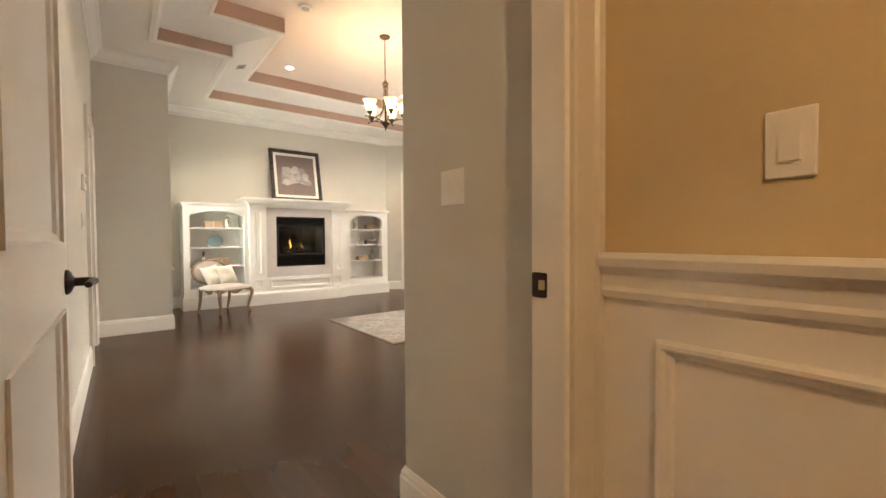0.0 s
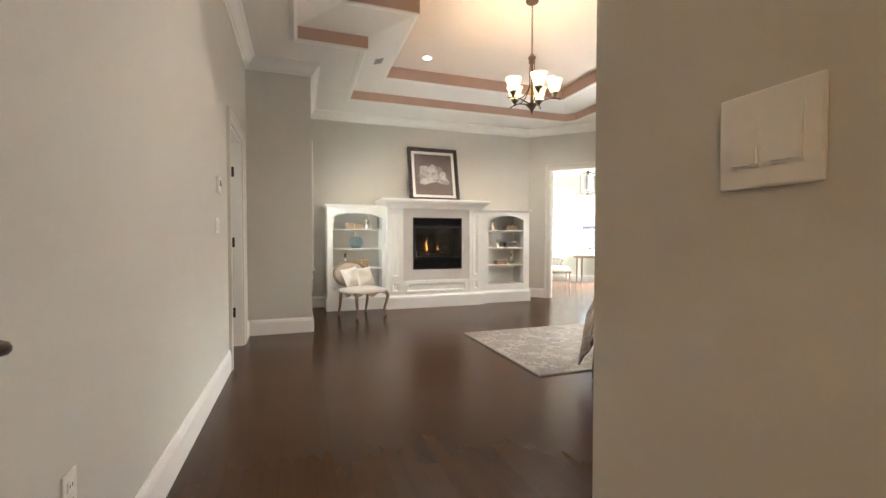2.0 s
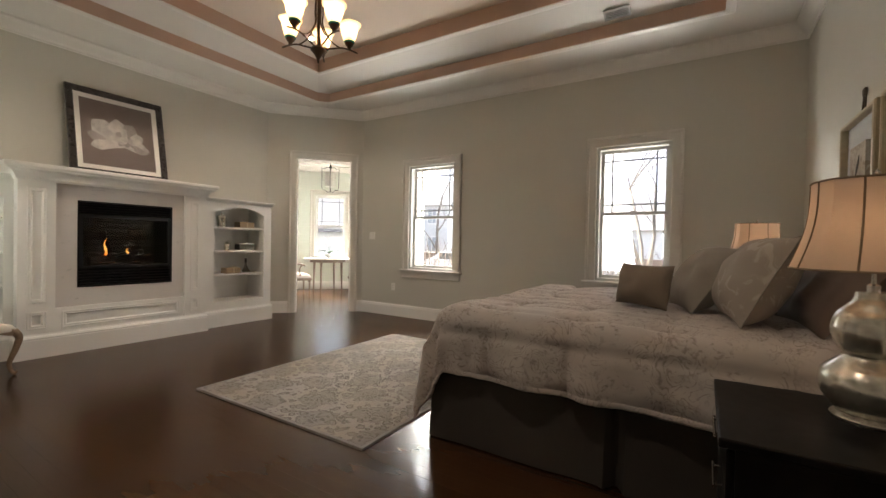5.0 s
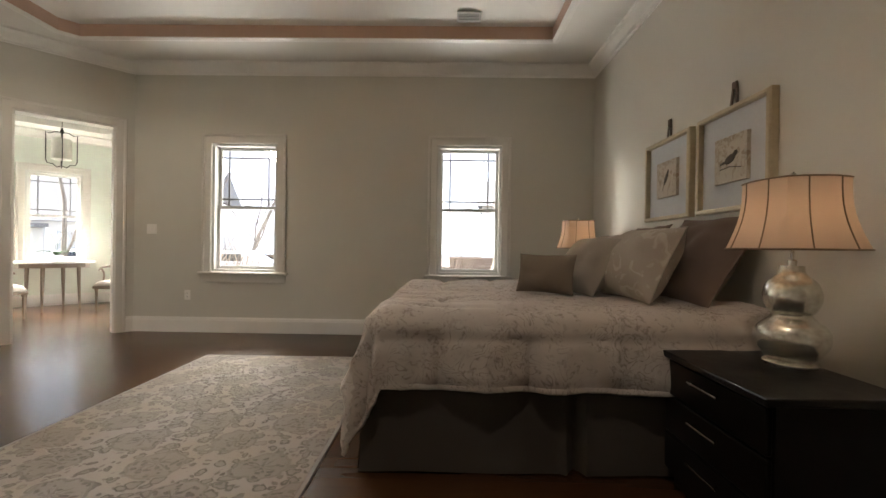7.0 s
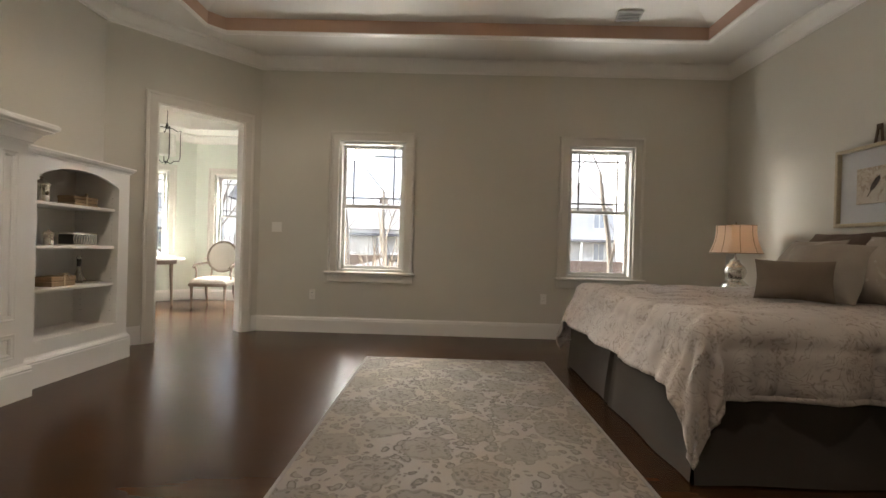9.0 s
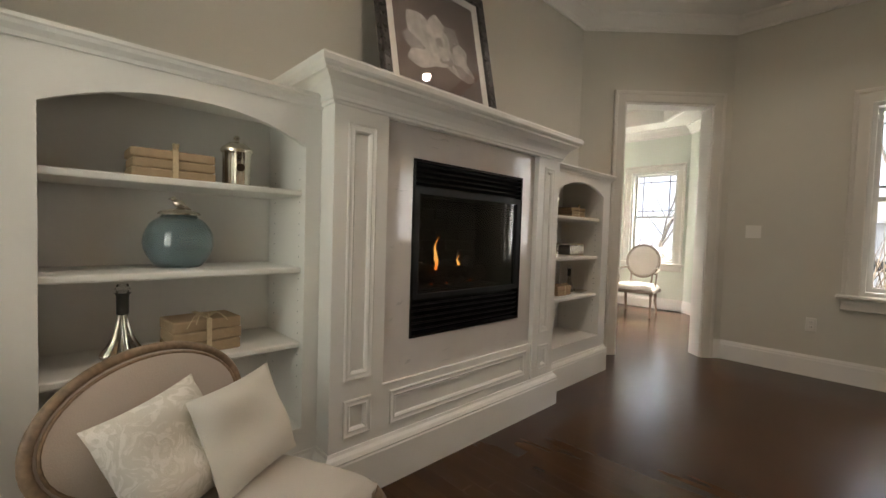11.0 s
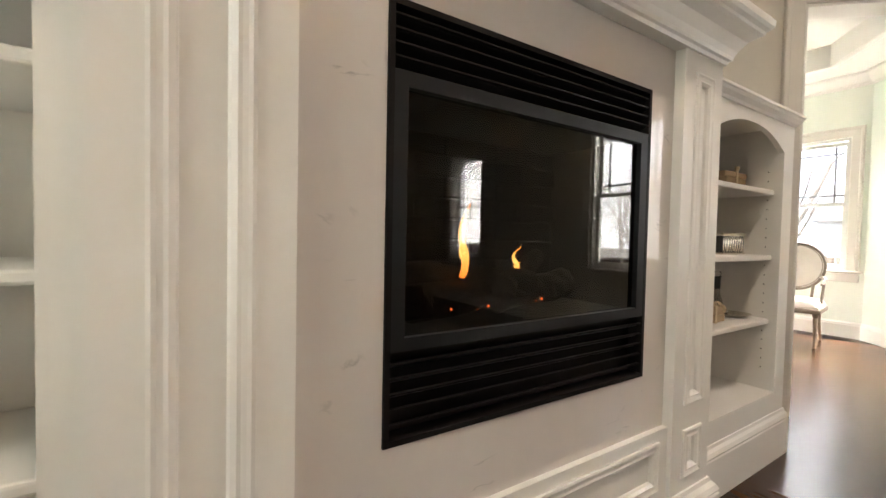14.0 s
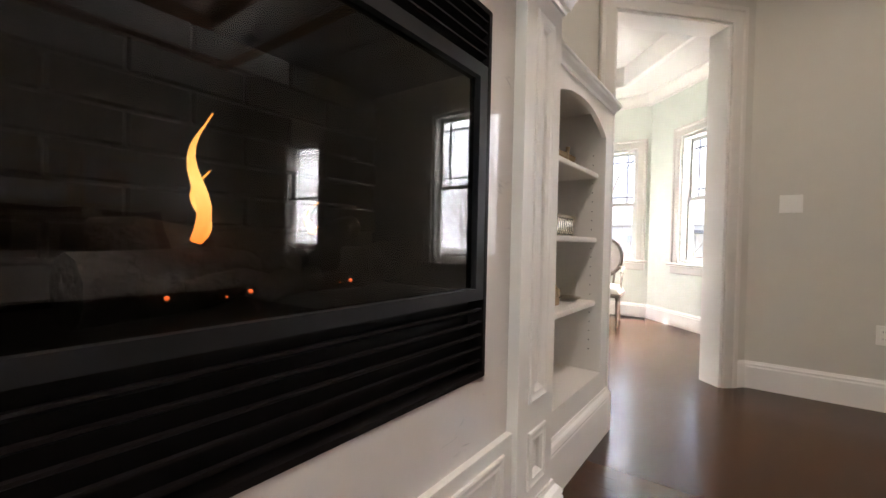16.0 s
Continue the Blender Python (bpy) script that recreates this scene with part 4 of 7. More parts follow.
# ---- soft things ----
def patterned(name, ground, motif, scale, rough=0.9, amount=(0.52, 0.6), bump=0.3, swirl=1.5, fine=260.0):
    """A woven cloth with a blotchy printed scroll motif."""
    m = bpy.data.materials.new(name)
    m.use_nodes = True
    nt = m.node_tree
    b = nt.nodes["Principled BSDF"]
    tc = nt.nodes.new("ShaderNodeTexCoord")
    warp = nt.nodes.new("ShaderNodeTexNoise")
    warp.inputs["Scale"].default_value = scale * 0.7
    mixv = nt.nodes.new("ShaderNodeMix")
    mixv.data_type = "VECTOR"
    mixv.inputs["Factor"].default_value = 0.12 * swirl
    nt.links.new(tc.outputs["Object"], warp.inputs["Vector"])
    nt.links.new(tc.outputs["Object"], mixv.inputs["A"])
    nt.links.new(warp.outputs["Color"], mixv.inputs["B"])
    n = nt.nodes.new("ShaderNodeTexNoise")
    n.inputs["Scale"].default_value, n.inputs["Detail"].default_value, n.inputs["Distortion"].default_value = scale, 3.5, swirl
    nt.links.new(mixv.outputs["Result"], n.inputs["Vector"])
    r = nt.nodes.new("ShaderNodeValToRGB")
    r.color_ramp.elements[0].position, r.color_ramp.elements[1].position = amount
    r.color_ramp.elements[0].color, r.color_ramp.elements[1].color = (*ground, 1), (*motif, 1)
    nt.links.new(n.outputs["Fac"], r.inputs[0])
    nt.links.new(r.outputs[0], b.inputs["Base Color"])
    b.inputs["Roughness"].default_value = rough
    b.inputs["Specular IOR Level"].default_value = 0.2
    w = nt.nodes.new("ShaderNodeTexNoise")
    w.inputs["Scale"].default_value = fine
    nt.links.new(tc.outputs["Object"], w.inputs["Vector"])
    bp = nt.nodes.new("ShaderNodeBump")
    bp.inputs["Strength"].default_value, bp.inputs["Distance"].default_value = bump, 0.002
    nt.links.new(w.outputs["Fac"], bp.inputs["Height"])
    nt.links.new(bp.outputs[0], b.inputs["Normal"])
    return m


def rug_material():
    """Cream carved pile with grey-brown medallions, leaves and dark carved outlines."""
    m = bpy.data.materials.new("rug_pile")
    m.use_nodes = True
    nt = m.node_tree
    b = nt.nodes["Principled BSDF"]
    L = nt.links.new
    tc = nt.nodes.new("ShaderNodeTexCoord")

    def op(kind, p, q=None, third=None):
        node = nt.nodes.new("ShaderNodeMath")
        node.operation = kind
        for k, val in enumerate((p, q, third)):
            if val is None:
                continue
            if isinstance(val, (int, float)):
                node.inputs[k].default_value = val
            else:
                L(val, node.inputs[k])
        return node.outputs[0]

    def ramp(value, a, z):
        node = nt.nodes.new("ShaderNodeMapRange")
        node.inputs["From Min"].default_value, node.inputs["From Max"].default_value = a, z
        L(value, node.inputs["Value"])
        return node.outputs[0]

    def band(value, centre, half):
        return ramp(op("ABSOLUTE", op("SUBTRACT", value, centre)), half, half * 0.4)

    def cells(vector, scale, jitter):
        node = nt.nodes.new("ShaderNodeTexVoronoi")
        node.inputs["Scale"].default_value, node.inputs["Randomness"].default_value = scale, jitter
        L(vector, node.inputs["Vector"])
        sp = nt.nodes.new("ShaderNodeSeparateColor")
        L(node.outputs["Color"], sp.inputs[0])
        return node.outputs["Distance"], sp.outputs[0]

    wv = nt.nodes.new("ShaderNodeTexNoise")
    wv.inputs["Scale"].default_value, wv.inputs["Detail"].default_value = 7, 3
    mv = nt.nodes.new("ShaderNodeMix")
    mv.data_type = "VECTOR"
    mv.inputs["Factor"].default_value = 0.11
    L(tc.outputs["Object"], wv.inputs["Vector"])
    L(tc.outputs["Object"], mv.inputs["A"])
    L(wv.outputs["Color"], mv.inputs["B"])
    warped = mv.outputs["Result"]
    sep = nt.nodes.new("ShaderNodeSeparateXYZ")
    L(warped, sep.inputs[0])
    # medallions on a diagonal lattice
    cell = 0.31
    gu = op("DIVIDE", op("ADD", sep.outputs[0], sep.outputs[1]), cell * 1.41)
    gv = op("DIVIDE", op("SUBTRACT", sep.outputs[0], sep.outputs[1]), cell * 1.41)
    fu = op("SUBTRACT", op("FRACT", gu), 0.5)
    fv = op("SUBTRACT", op("FRACT", gv), 0.5)
    rad = op("SQRT", op("ADD", op("MULTIPLY", fu, fu), op("MULTIPLY", fv, fv)))
    ang = op("ARCTAN2", fv, fu)
    scallop = op("MULTIPLY_ADD", op("COSINE", op("MULTIPLY", ang, 9.0)), 0.014, rad)
    medal = ramp(scallop, 0.36, 0.32)
    petal_d, petal_c = cells(warped, 38.0, 0.8)
    petals = op("MULTIPLY", ramp(petal_d, 0.50, 0.30), ramp(petal_c, 0.35, 0.5))
    spokes = ramp(op("MULTIPLY", op("COSINE", op("MULTIPLY", ang, 9.0)), ramp(rad, 0.24, 0.10)), 0.2, 0.6)
    leaf_d, leaf_c = cells(warped, 19.0, 0.95)
    pick = ramp(leaf_c, 0.18, 0.24)
    leaf = op("MULTIPLY", ramp(leaf_d, 0.42, 0.36), pick)
    leaf_edge = op("MULTIPLY", band(leaf_d, 0.42, 0.085), pick)
    vein_d, vein_c = cells(warped, 34.0, 1.0)
    speck = op("MULTIPLY", ramp(vein_d, 0.40, 0.28), ramp(vein_c, 0.55, 0.62))
    outside = op("SUBTRACT", 1.0, medal)
    fill = op("MAXIMUM", op("MULTIPLY", medal, 0.5), op("MULTIPLY", op("MULTIPLY", leaf, 0.55), outside))
    dark = op("MAXIMUM", op("MULTIPLY", op("MAXIMUM", op("MULTIPLY", petals, 0.65), op("MULTIPLY", spokes, 0.4)), medal), op("MULTIPLY", op("MAXIMUM", op("MULTIPLY", leaf_edge, 0.75), op("MULTIPLY", speck, 0.6)), outside))
    dark = op("MAXIMUM", dark, op("MULTIPLY", band(scallop, 0.345, 0.03), 0.4))
    patch = nt.nodes.new("ShaderNodeTexNoise")
    patch.inputs["Scale"].default_value, patch.inputs["Detail"].default_value = 2.2, 3
    L(tc.outputs["Object"], patch.inputs["Vector"])
    fade = ramp(patch.outputs["Fac"], 0.25, 0.62)
    dark = op("MULTIPLY", dark, op("MULTIPLY_ADD", fade, 0.6, 0.4))
    tint = nt.nodes.new("ShaderNodeValToRGB")
    tint.color_ramp.elements[0].color, tint.color_ramp.elements[1].color = (0.258, 0.226, 0.187, 1), (0.262, 0.236, 0.212, 1)
    tint.color_ramp.elements[0].position, tint.color_ramp.elements[1].position = 0.42, 0.58
    L(patch.outputs["Fac"], tint.inputs[0])

    def mix(factor, a, colour):
        node = nt.nodes.new("ShaderNodeMix")
        node.data_type = "RGBA"
        L(factor, node.inputs["Factor"])
        L(a, node.inputs["A"])
        node.inputs["B"].default_value = (*colour, 1)
        return node.outputs["Result"]

    L(mix(dark, mix(fill, tint.outputs[0], (0.172, 0.148, 0.128)), (0.088, 0.073, 0.062)), b.inputs["Base Color"])
    b.inputs["Roughness"].default_value, b.inputs["Specular IOR Level"].default_value = 0.95, 0.1
    fine = nt.nodes.new("ShaderNodeTexNoise")
    fine.inputs["Scale"].default_value = 240
    L(tc.outputs["Object"], fine.inputs["Vector"])
    height = op("MULTIPLY_ADD", fine.outputs["Fac"], 0.3, op("SUBTRACT", op("MULTIPLY", fill, -0.4), dark))
    bp = nt.nodes.new("ShaderNodeBump")
    bp.inputs["Strength"].default_value, bp.inputs["Distance"].default_value = 0.9, 0.009
    L(height, bp.inputs["Height"])
    L(bp.outputs[0], b.inputs["Normal"])
    return m


M_RUG = rug_material()
M_BIND = mat("grey_rug_binding", (0.22, 0.20, 0.185), 0.9, scale=300, bump=0.4)
rug = thing("area_rug", pose(3.058, 3.82, 0.0, 0, 0, 0.4), "cream area rug with grey medallion pattern on the wood floor", "rug")
part("weave", a_box((-1.14, -0.795, 0.001), (1.14, 0.795, 0.013), 0.003, 1), M_RUG, rug)
bm = bmesh.new()
sweep(bm, [(-1.14, -0.795), (1.14, -0.795), (1.14, 0.795), (-1.14, 0.795)], [(0.0, 0.0005), (0.0, 0.014), (-0.018, 0.012), (-0.022, 0.0005)], closed=True)
part("binding", bm, M_BIND, rug, "grey bound edge")



def floral_print(name, ground, motif, blush):
    """Faded sketched flowers and sprigs in loose clusters on cream cotton."""
    m = patterned(name, ground, motif, 21, amount=(0.0, 1.0), swirl=0.5)
    nt = m.node_tree
    L = nt.links.new
    b = nt.nodes["Principled BSDF"]
    tc = nt.nodes.new("ShaderNodeTexCoord")

    def op(kind, *values):
        node = nt.nodes.new("ShaderNodeMath")
        node.operation = kind
        for k, val in enumerate(values):
            if isinstance(val, (int, float)):
                node.inputs[k].default_value = val
            else:
                L(val, node.inputs[k])
        return node.outputs[0]

    def field(scale, detail, distortion):
        node = nt.nodes.new("ShaderNodeTexNoise")
        node.inputs["Scale"].default_value, node.inputs["Detail"].default_value, node.inputs["Distortion"].default_value = scale, detail, distortion
        L(tc.outputs["Object"], node.inputs["Vector"])
        return node.outputs["Fac"]

    def ramp(value, a, z):
        node = nt.nodes.new("ShaderNodeMapRange")
        node.inputs["From Min"].default_value, node.inputs["From Max"].default_value = a, z
        L(value, node.inputs["Value"])
        return node.outputs[0]

    lines = ramp(op("ABSOLUTE", op("SUBTRACT", op("FRACT", op("MULTIPLY", field(8.5, 2.0, 0.9), 9.0)), 0.5)), 0.20, 0.05)
    clusters = ramp(field(4.2, 2.0, 0.5), 0.42, 0.54)
    leaves = op("MULTIPLY", ramp(field(30.0, 3.0, 0.8), 0.52, 0.62), ramp(field(6.5, 1.0, 0.4), 0.46, 0.56))
    worn = ramp(field(70.0, 2.0, 0.0), 0.30, 0.60)
    ink = op("MULTIPLY", op("MAXIMUM", op("MULTIPLY", op("MULTIPLY", lines, clusters), 0.85), op("MULTIPLY", leaves, 0.8)), worn)
    base = nt.nodes.new("ShaderNodeMix")
    base.data_type = "RGBA"
    base.inputs["A"].default_value, base.inputs["B"].default_value = (*ground, 1), (*blush, 1)
    L(ramp(field(2.0, 3.0, 0.0), 0.35, 0.65), base.inputs["Factor"])
    mix = nt.nodes.new("ShaderNodeMix")
    mix.data_type = "RGBA"
    mix.inputs["B"].default_value = (*motif, 1)
    L(base.outputs["Result"], mix.inputs["A"])
    L(ink, mix.inputs["Factor"])
    L(mix.outputs["Result"], b.inputs["Base Color"])
    return m


M_COMF = floral_print("comforter_print", (0.47, 0.432, 0.405), (0.245, 0.208, 0.188), (0.48, 0.425, 0.385))
M_SKIRT = mat("dark_taupe_bed_skirt", (0.062, 0.053, 0.045), 0.95, scale=300, bump=0.3, vary=0.12, spec=0.1)
M_TAUPE = mat("taupe_linen", (0.175, 0.142, 0.112), 0.95, scale=260, bump=0.5, vary=0.1, spec=0.15)
M_GREY = mat("grey_beige_linen", (0.30, 0.265, 0.23), 0.95, scale=260, bump=0.5, vary=0.1, spec=0.15)
M_BROWN = mat("brown_satin_cotton", (0.13, 0.09, 0.068), 0.75, scale=240, bump=0.4, vary=0.1)
M_SCROLL = patterned("scroll_print", (0.36, 0.315, 0.27), (0.45, 0.405, 0.355), 7, amount=(0.56, 0.63), swirl=2.2)
M_IVORY = mat("ivory_linen", (0.70, 0.655, 0.58), 0.95, scale=300, bump=0.4, vary=0.04, spec=0.15)


def pillow_mesh(w, h, t, n=22, wobble=0.013, seed=0, pinch=0.07):
    """A stuffed square cushion that stands on its lower edge: x across, z up, y its thickness."""
    bm = bmesh.new()
    grids = []
    for side in (1, -1):
        g = []
        for i in range(n + 1):
            row = []
            for j in range(n + 1):
                u, v = 2 * i / n - 1, 2 * j / n - 1
                x = w / 2 * u * (1 - pinch * (1 - v * v) * u * u)
                z = h / 2 * v * (1 - pinch * (1 - u * u) * v * v)
                f = max(0.0, (1 - u ** 4) * (1 - v ** 4)) ** 0.62 * (0.72 + 0.28 * (1 - u * u) * (1 - v * v))
                q = noise.noise(Vector((x * 7 + seed, z * 7, side * 3.1))) * wobble * f * 3
                y = side * (t / 2 * f) + q
                if abs(abs(u) - 1) < 1e-6 or abs(abs(v) - 1) < 1e-6:
                    row.append(bm.verts.new((x, 0, z)) if side == 1 else grids[0][i][j])
                else:
                    row.append(bm.verts.new((x, y, z)))
            g.append(row)
        grids.append(g)
    for k, g in enumerate(grids):
        for i in range(n):
            for j in range(n):
                q = (g[i][j], g[i + 1][j], g[i + 1][j + 1], g[i][j + 1])
                bm.faces.new(q if k == 0 else q[::-1])
    bmesh.ops.translate(bm, vec=(0, 0, h / 2), verts=bm.verts)
    return bm


def pillow(name, m, w, h, t, material, label, seed=0, piping=None, category="pillow", group=""):
    root = thing(name, m, label, category, group)
    part("cushion", pillow_mesh(w, h, t, seed=seed), material, root, smooth=True)
    if piping:
        pts = []
        k = 14
        for a, b in (((-1, -1), (1, -1)), ((1, -1), (1, 1)), ((1, 1), (-1, 1)), ((-1, 1), (-1, -1))):
            for i in range(k):
                u, v = a[0] + (b[0] - a[0]) * i / k, a[1] + (b[1] - a[1]) * i / k
                pts.append((w / 2 * u * (1 - 0.07 * (1 - v * v) * u * u), 0, h / 2 * v * (1 - 0.07 * (1 - u * u) * v * v) + h / 2))
        pts.append(pts[0])
        part("piping", tube(bmesh.new(), pts, 0.004, 6), piping, root, smooth=True)
    return root


# ---- bed ----
BX0, BX1, BY0, BY1 = 2.27, 4.15, 0.76, 2.80
bed = thing("bed", pose((BX0 + BX1) / 2, BY0, 0), "king bed with a cream floral comforter and dark pleated skirt", "bed")
W, Ln = BX1 - BX0, BY1 - BY0
M_MATT = mat("white_mattress_ticking", (0.7, 0.68, 0.64), 0.9, scale=200, bump=0.2)
part("box_spring", a_box((-W / 2 + 0.03, 0.0, 0.10), (W / 2 - 0.03, Ln - 0.03, 0.36), 0.02, 2), M_SKIRT, bed)
part("mattress", a_box((-W / 2 + 0.03, 0.0, 0.36), (W / 2 - 0.03, Ln - 0.03, 0.67), 0.05, 3), M_MATT, bed)
for sx in (-1, 1):
    for yy in (0.12, Ln - 0.14):
        part("leg", lathe(bmesh.new(), [(0.0, 0.0), (0.025, 0.0), (0.03, 0.1), (0.0, 0.1)], 12, (sx * (W / 2 - 0.15), yy, 0)), M_BLACK, bed, smooth=True)


def skirt(bm, a, b, out, z1=0.44, pleat=None):
    """A hanging cloth from a to b with soft waves and one box pleat."""
    a, b, out = Vector(a), Vector(b), Vector(out)
    n = 90
    rows = []
    for j in range(7):
        s = j / 6
        row = []
        for i in range(n + 1):
            u = i / n
            p = a.lerp(b, u)
            wave = 0.006 * math.sin(u * 23 + 1.3) + 0.008 * noise.noise(Vector((u * 9, a.y, s)))
            q = -0.02 + wave * (1 - s * 0.8) + 0.035 * (1 - s)
            if pleat is not None:
                d = abs(u - pleat)
                q -= 0.06 * max(0.0, 1 - d / (0.008 + 0.016 * (1 - s))) * (1 - s * 0.5)
                q += 0.018 * max(0.0, 1 - abs(d - 0.022) / 0.012) * (1 - s * 0.6)
            row.append(bm.verts.new((p.x + out.x * q, p.y + out.y * q, 0.008 + z1 * s)))
        rows.append(row)
    for r0, r1 in zip(rows, rows[1:]):
        for i in range(n):
            bm.faces.new((r0[i], r0[i + 1], r1[i + 1], r1[i]))


for nm, a, b, out, pl in (("skirt_side", (-W / 2, Ln, 0), (-W / 2, 0, 0), (-1, 0, 0), 0.49), ("skirt_side", (W / 2, 0, 0), (W / 2, Ln, 0), (1, 0, 0), 0.51), ("skirt_foot", (W / 2, Ln, 0), (-W / 2, Ln, 0), (0, 1, 0), 0.5)):
    bm = bmesh.new()
    skirt(bm, a, b, out, pleat=pl)
    part(nm, bm, M_SKIRT, bed, "dark taupe pleated skirt", smooth=True)


def comforter():
    bm = bmesh.new()
    top, drop, r = 0.735, 0.295, 0.10
    na, nb = 120, 110
    hw = W / 2 + 0.045
    grid = []
    for i in range(na + 1):
        row = []
        a = -(hw + drop) + 2 * (hw + drop) * i / na
        for j in range(nb + 1):
            b = 0.02 + (Ln + drop - 0.02) * j / nb
            ea, eb = max(0.0, abs(a) - hw + r), max(0.0, b - Ln + r)
            e = math.hypot(ea, eb)
            ca, cb = max(-hw + r, min(hw - r, a)), min(b, Ln - r)
            arc = r * math.pi / 2
            if e <= arc:
                o, d = r * math.sin(e / r), r * (1 - math.cos(e / r))
            else:
                foot = eb / e
                o, d = r + (0.10 + 0.30 * foot) * (e - arc), r + (e - arc) * (0.985 - 0.05 * foot)
            dx, dy = (ea / e * (1 if a > 0 else -1), eb / e) if e > 1e-6 else (0, 0)
            corner = min(1.0, 2 * min(ea, eb) / max(e, 1e-6)) ** 0.7 if e > 1e-6 else 0
            d *= 1 + 0.27 * corner * (e > arc)
            hang = max(0.0, d - r * 0.6)
            fold = (0.020 * math.sin(b * 13 + 1.7 * math.sin(b * 5)) * (ea > eb) + 0.02 * math.sin(a * 12 + 1.1) * (eb >= ea)) * min(1.0, hang / 0.2)
            fold += corner * 0.03 * math.sin(math.atan2(eb, ea + 1e-6) * 9) * min(1.0, hang / 0.15)
            wr = noise.noise(Vector(((b if ea > eb else a) * 16, d * 3.0, 5.0 + (ea > eb)))) * 0.014 * min(1.0, hang / 0.12)
            o += fold + wr
            nz = noise.noise(Vector((a * 2.4, b * 2.4, 0.3))) * 0.020 + noise.noise(Vector((a * 7, b * 7, 2.0))) * 0.010 + noise.noise(Vector((a * 19, b * 19, 7.0))) * 0.004
            qa, qb = a / 0.42, b / 0.42
            quilt = (-0.045 if e < arc else -0.016) * max(0.0, 1 - 7 * abs(qa - round(qa))) * max(0.0, 1 - 3.0 * abs(qb - round(qb)))
            quilt += -0.022 * max(0.0, 1 - 9 * abs(qb - round(qb))) * (0.5 + 0.5 * math.sin(a * 9))
            qc = a / 0.21
            quilt += -0.012 * max(0.0, 1 - 7 * abs(qc - round(qc)))
            puff = 0.02 * min(1.0, max(0.0, 1 - e / 0.2))
            z = top - d + (nz + quilt + puff) * (1.0 if e < arc else 0.25)
            x, y = ca + dx * (o + (nz * 0.9 + quilt if e >= arc * 0.6 else 0)), cb + dy * (o + (nz if e >= arc * 0.6 else 0))
            row.append(bm.verts.new((x, y, max(z, 0.06))))
        grid.append(row)
    for i in range(na):
        for j in range(nb):
            bm.faces.new((grid[i][j], grid[i + 1][j], grid[i + 1][j + 1], grid[i][j + 1]))
    return bm


cf = part("comforter", comforter(), M_COMF, bed, "cream comforter with a taupe floral print", smooth=True)
sol = cf.modifiers.new("thickness", "SOLIDIFY")
sol.thickness, sol.offset = 0.018, -1
PT = 0.75


def lean(x, y, z, turn, back, roll=0):
    return pose(x, y, z, back, roll, turn)


pillow("euro_sham", lean(2.85, 1.10, PT, 6, 36, 0), 0.70, 0.62, 0.20, M_BROWN, "large brown satin euro pillow leaning on the wall", 1, M_BROWN)
pillow("euro_sham", lean(3.76, 1.10, PT, -4, 36), 0.66, 0.60, 0.20, M_BROWN, "large brown satin euro pillow leaning on the wall", 2, M_BROWN)
pillow("scroll_pillow", lean(2.82, 1.37, PT + 0.005, 8, 27), 0.53, 0.47, 0.27, M_SCROLL, "beige scroll-print pillow with a piped edge on the bed", 3, M_GREY)
pillow("scroll_pillow", lean(3.62, 1.33, PT + 0.005, -6, 30), 0.52, 0.47, 0.22, M_SCROLL, "beige scroll-print pillow with a piped edge on the bed", 4, M_GREY)
pillow("linen_pillow", lean(3.10, 1.60, PT + 0.005, 16, 34), 0.50, 0.44, 0.22, M_GREY, "grey-beige linen pillow in the pillow pile", 5)
pillow("lumbar_pillow", lean(2.975, 1.80, PT + 0.012, 52, 12), 0.39, 0.255, 0.15, M_TAUPE, "small taupe lumbar pillow in front of the pile", 6)

# ---- nightstands and lamps ----
M_ESP = mat("espresso_lacquer", (0.007, 0.0055, 0.005), 0.36, vary=0.3, scale=20, spec=0.15)
M_CHROME = mat("brushed_nickel", (0.6, 0.58, 0.54), 0.25, metal=1.0)


def nightstand(at, label):
    root = thing("nightstand", at, label, "nightstand", "nightstands beside the bed")
    w, d, h = 0.62, 0.46, 0.60
    part("top", a_box((-w / 2 - 0.015, -0.0, h - 0.028), (w / 2 + 0.015, d + 0.02, h), 0.006, 2), M_ESP, root)
    part("body", a_box((-w / 2, 0.0, 0.06), (w / 2, d - 0.02, h - 0.028)), M_ESP, root)
    part("plinth", a_box((-w / 2 + 0.02, 0.02, 0.0), (w / 2 - 0.02, d - 0.04, 0.06)), M_ESP, root)
    for z0, z1 in ((0.08, 0.235), (0.245, 0.40), (0.41, 0.562)):
        dr = part("drawer", a_box((-w / 2 + 0.012, d - 0.021, z0), (w / 2 - 0.012, d, z1), 0.004, 1), M_ESP, root)
        zc = (z0 + z1) / 2 + 0.03
        bm = bmesh.new()
        tube(bm, [(-0.09, d + 0.022, zc), (0.09, d + 0.022, zc)], 0.005, 10)
        for x in (-0.07, 0.07):
            tube(bm, [(x, d - 0.002, zc), (x, d + 0.022, zc)], 0.004, 8)
        part("handle", bm, M_CHROME, dr, "thin nickel bar handle", smooth=True)
    return root


nightstand(pose(1.93, 0.955, 0), "espresso nightstand with nickel bar handles under a table lamp")
nightstand(pose(4.50, 0.80, 0), "espresso nightstand with nickel bar handles under a table lamp")


def mercury():
    m = mat("mercury_glass", (0.66, 0.64, 0.57), 0.22, metal=0.8, scale=45, vary=0.45, spread=14, bump=0.25, coat=0.8, dist=0.004)
    return m


M_MERC = mercury()


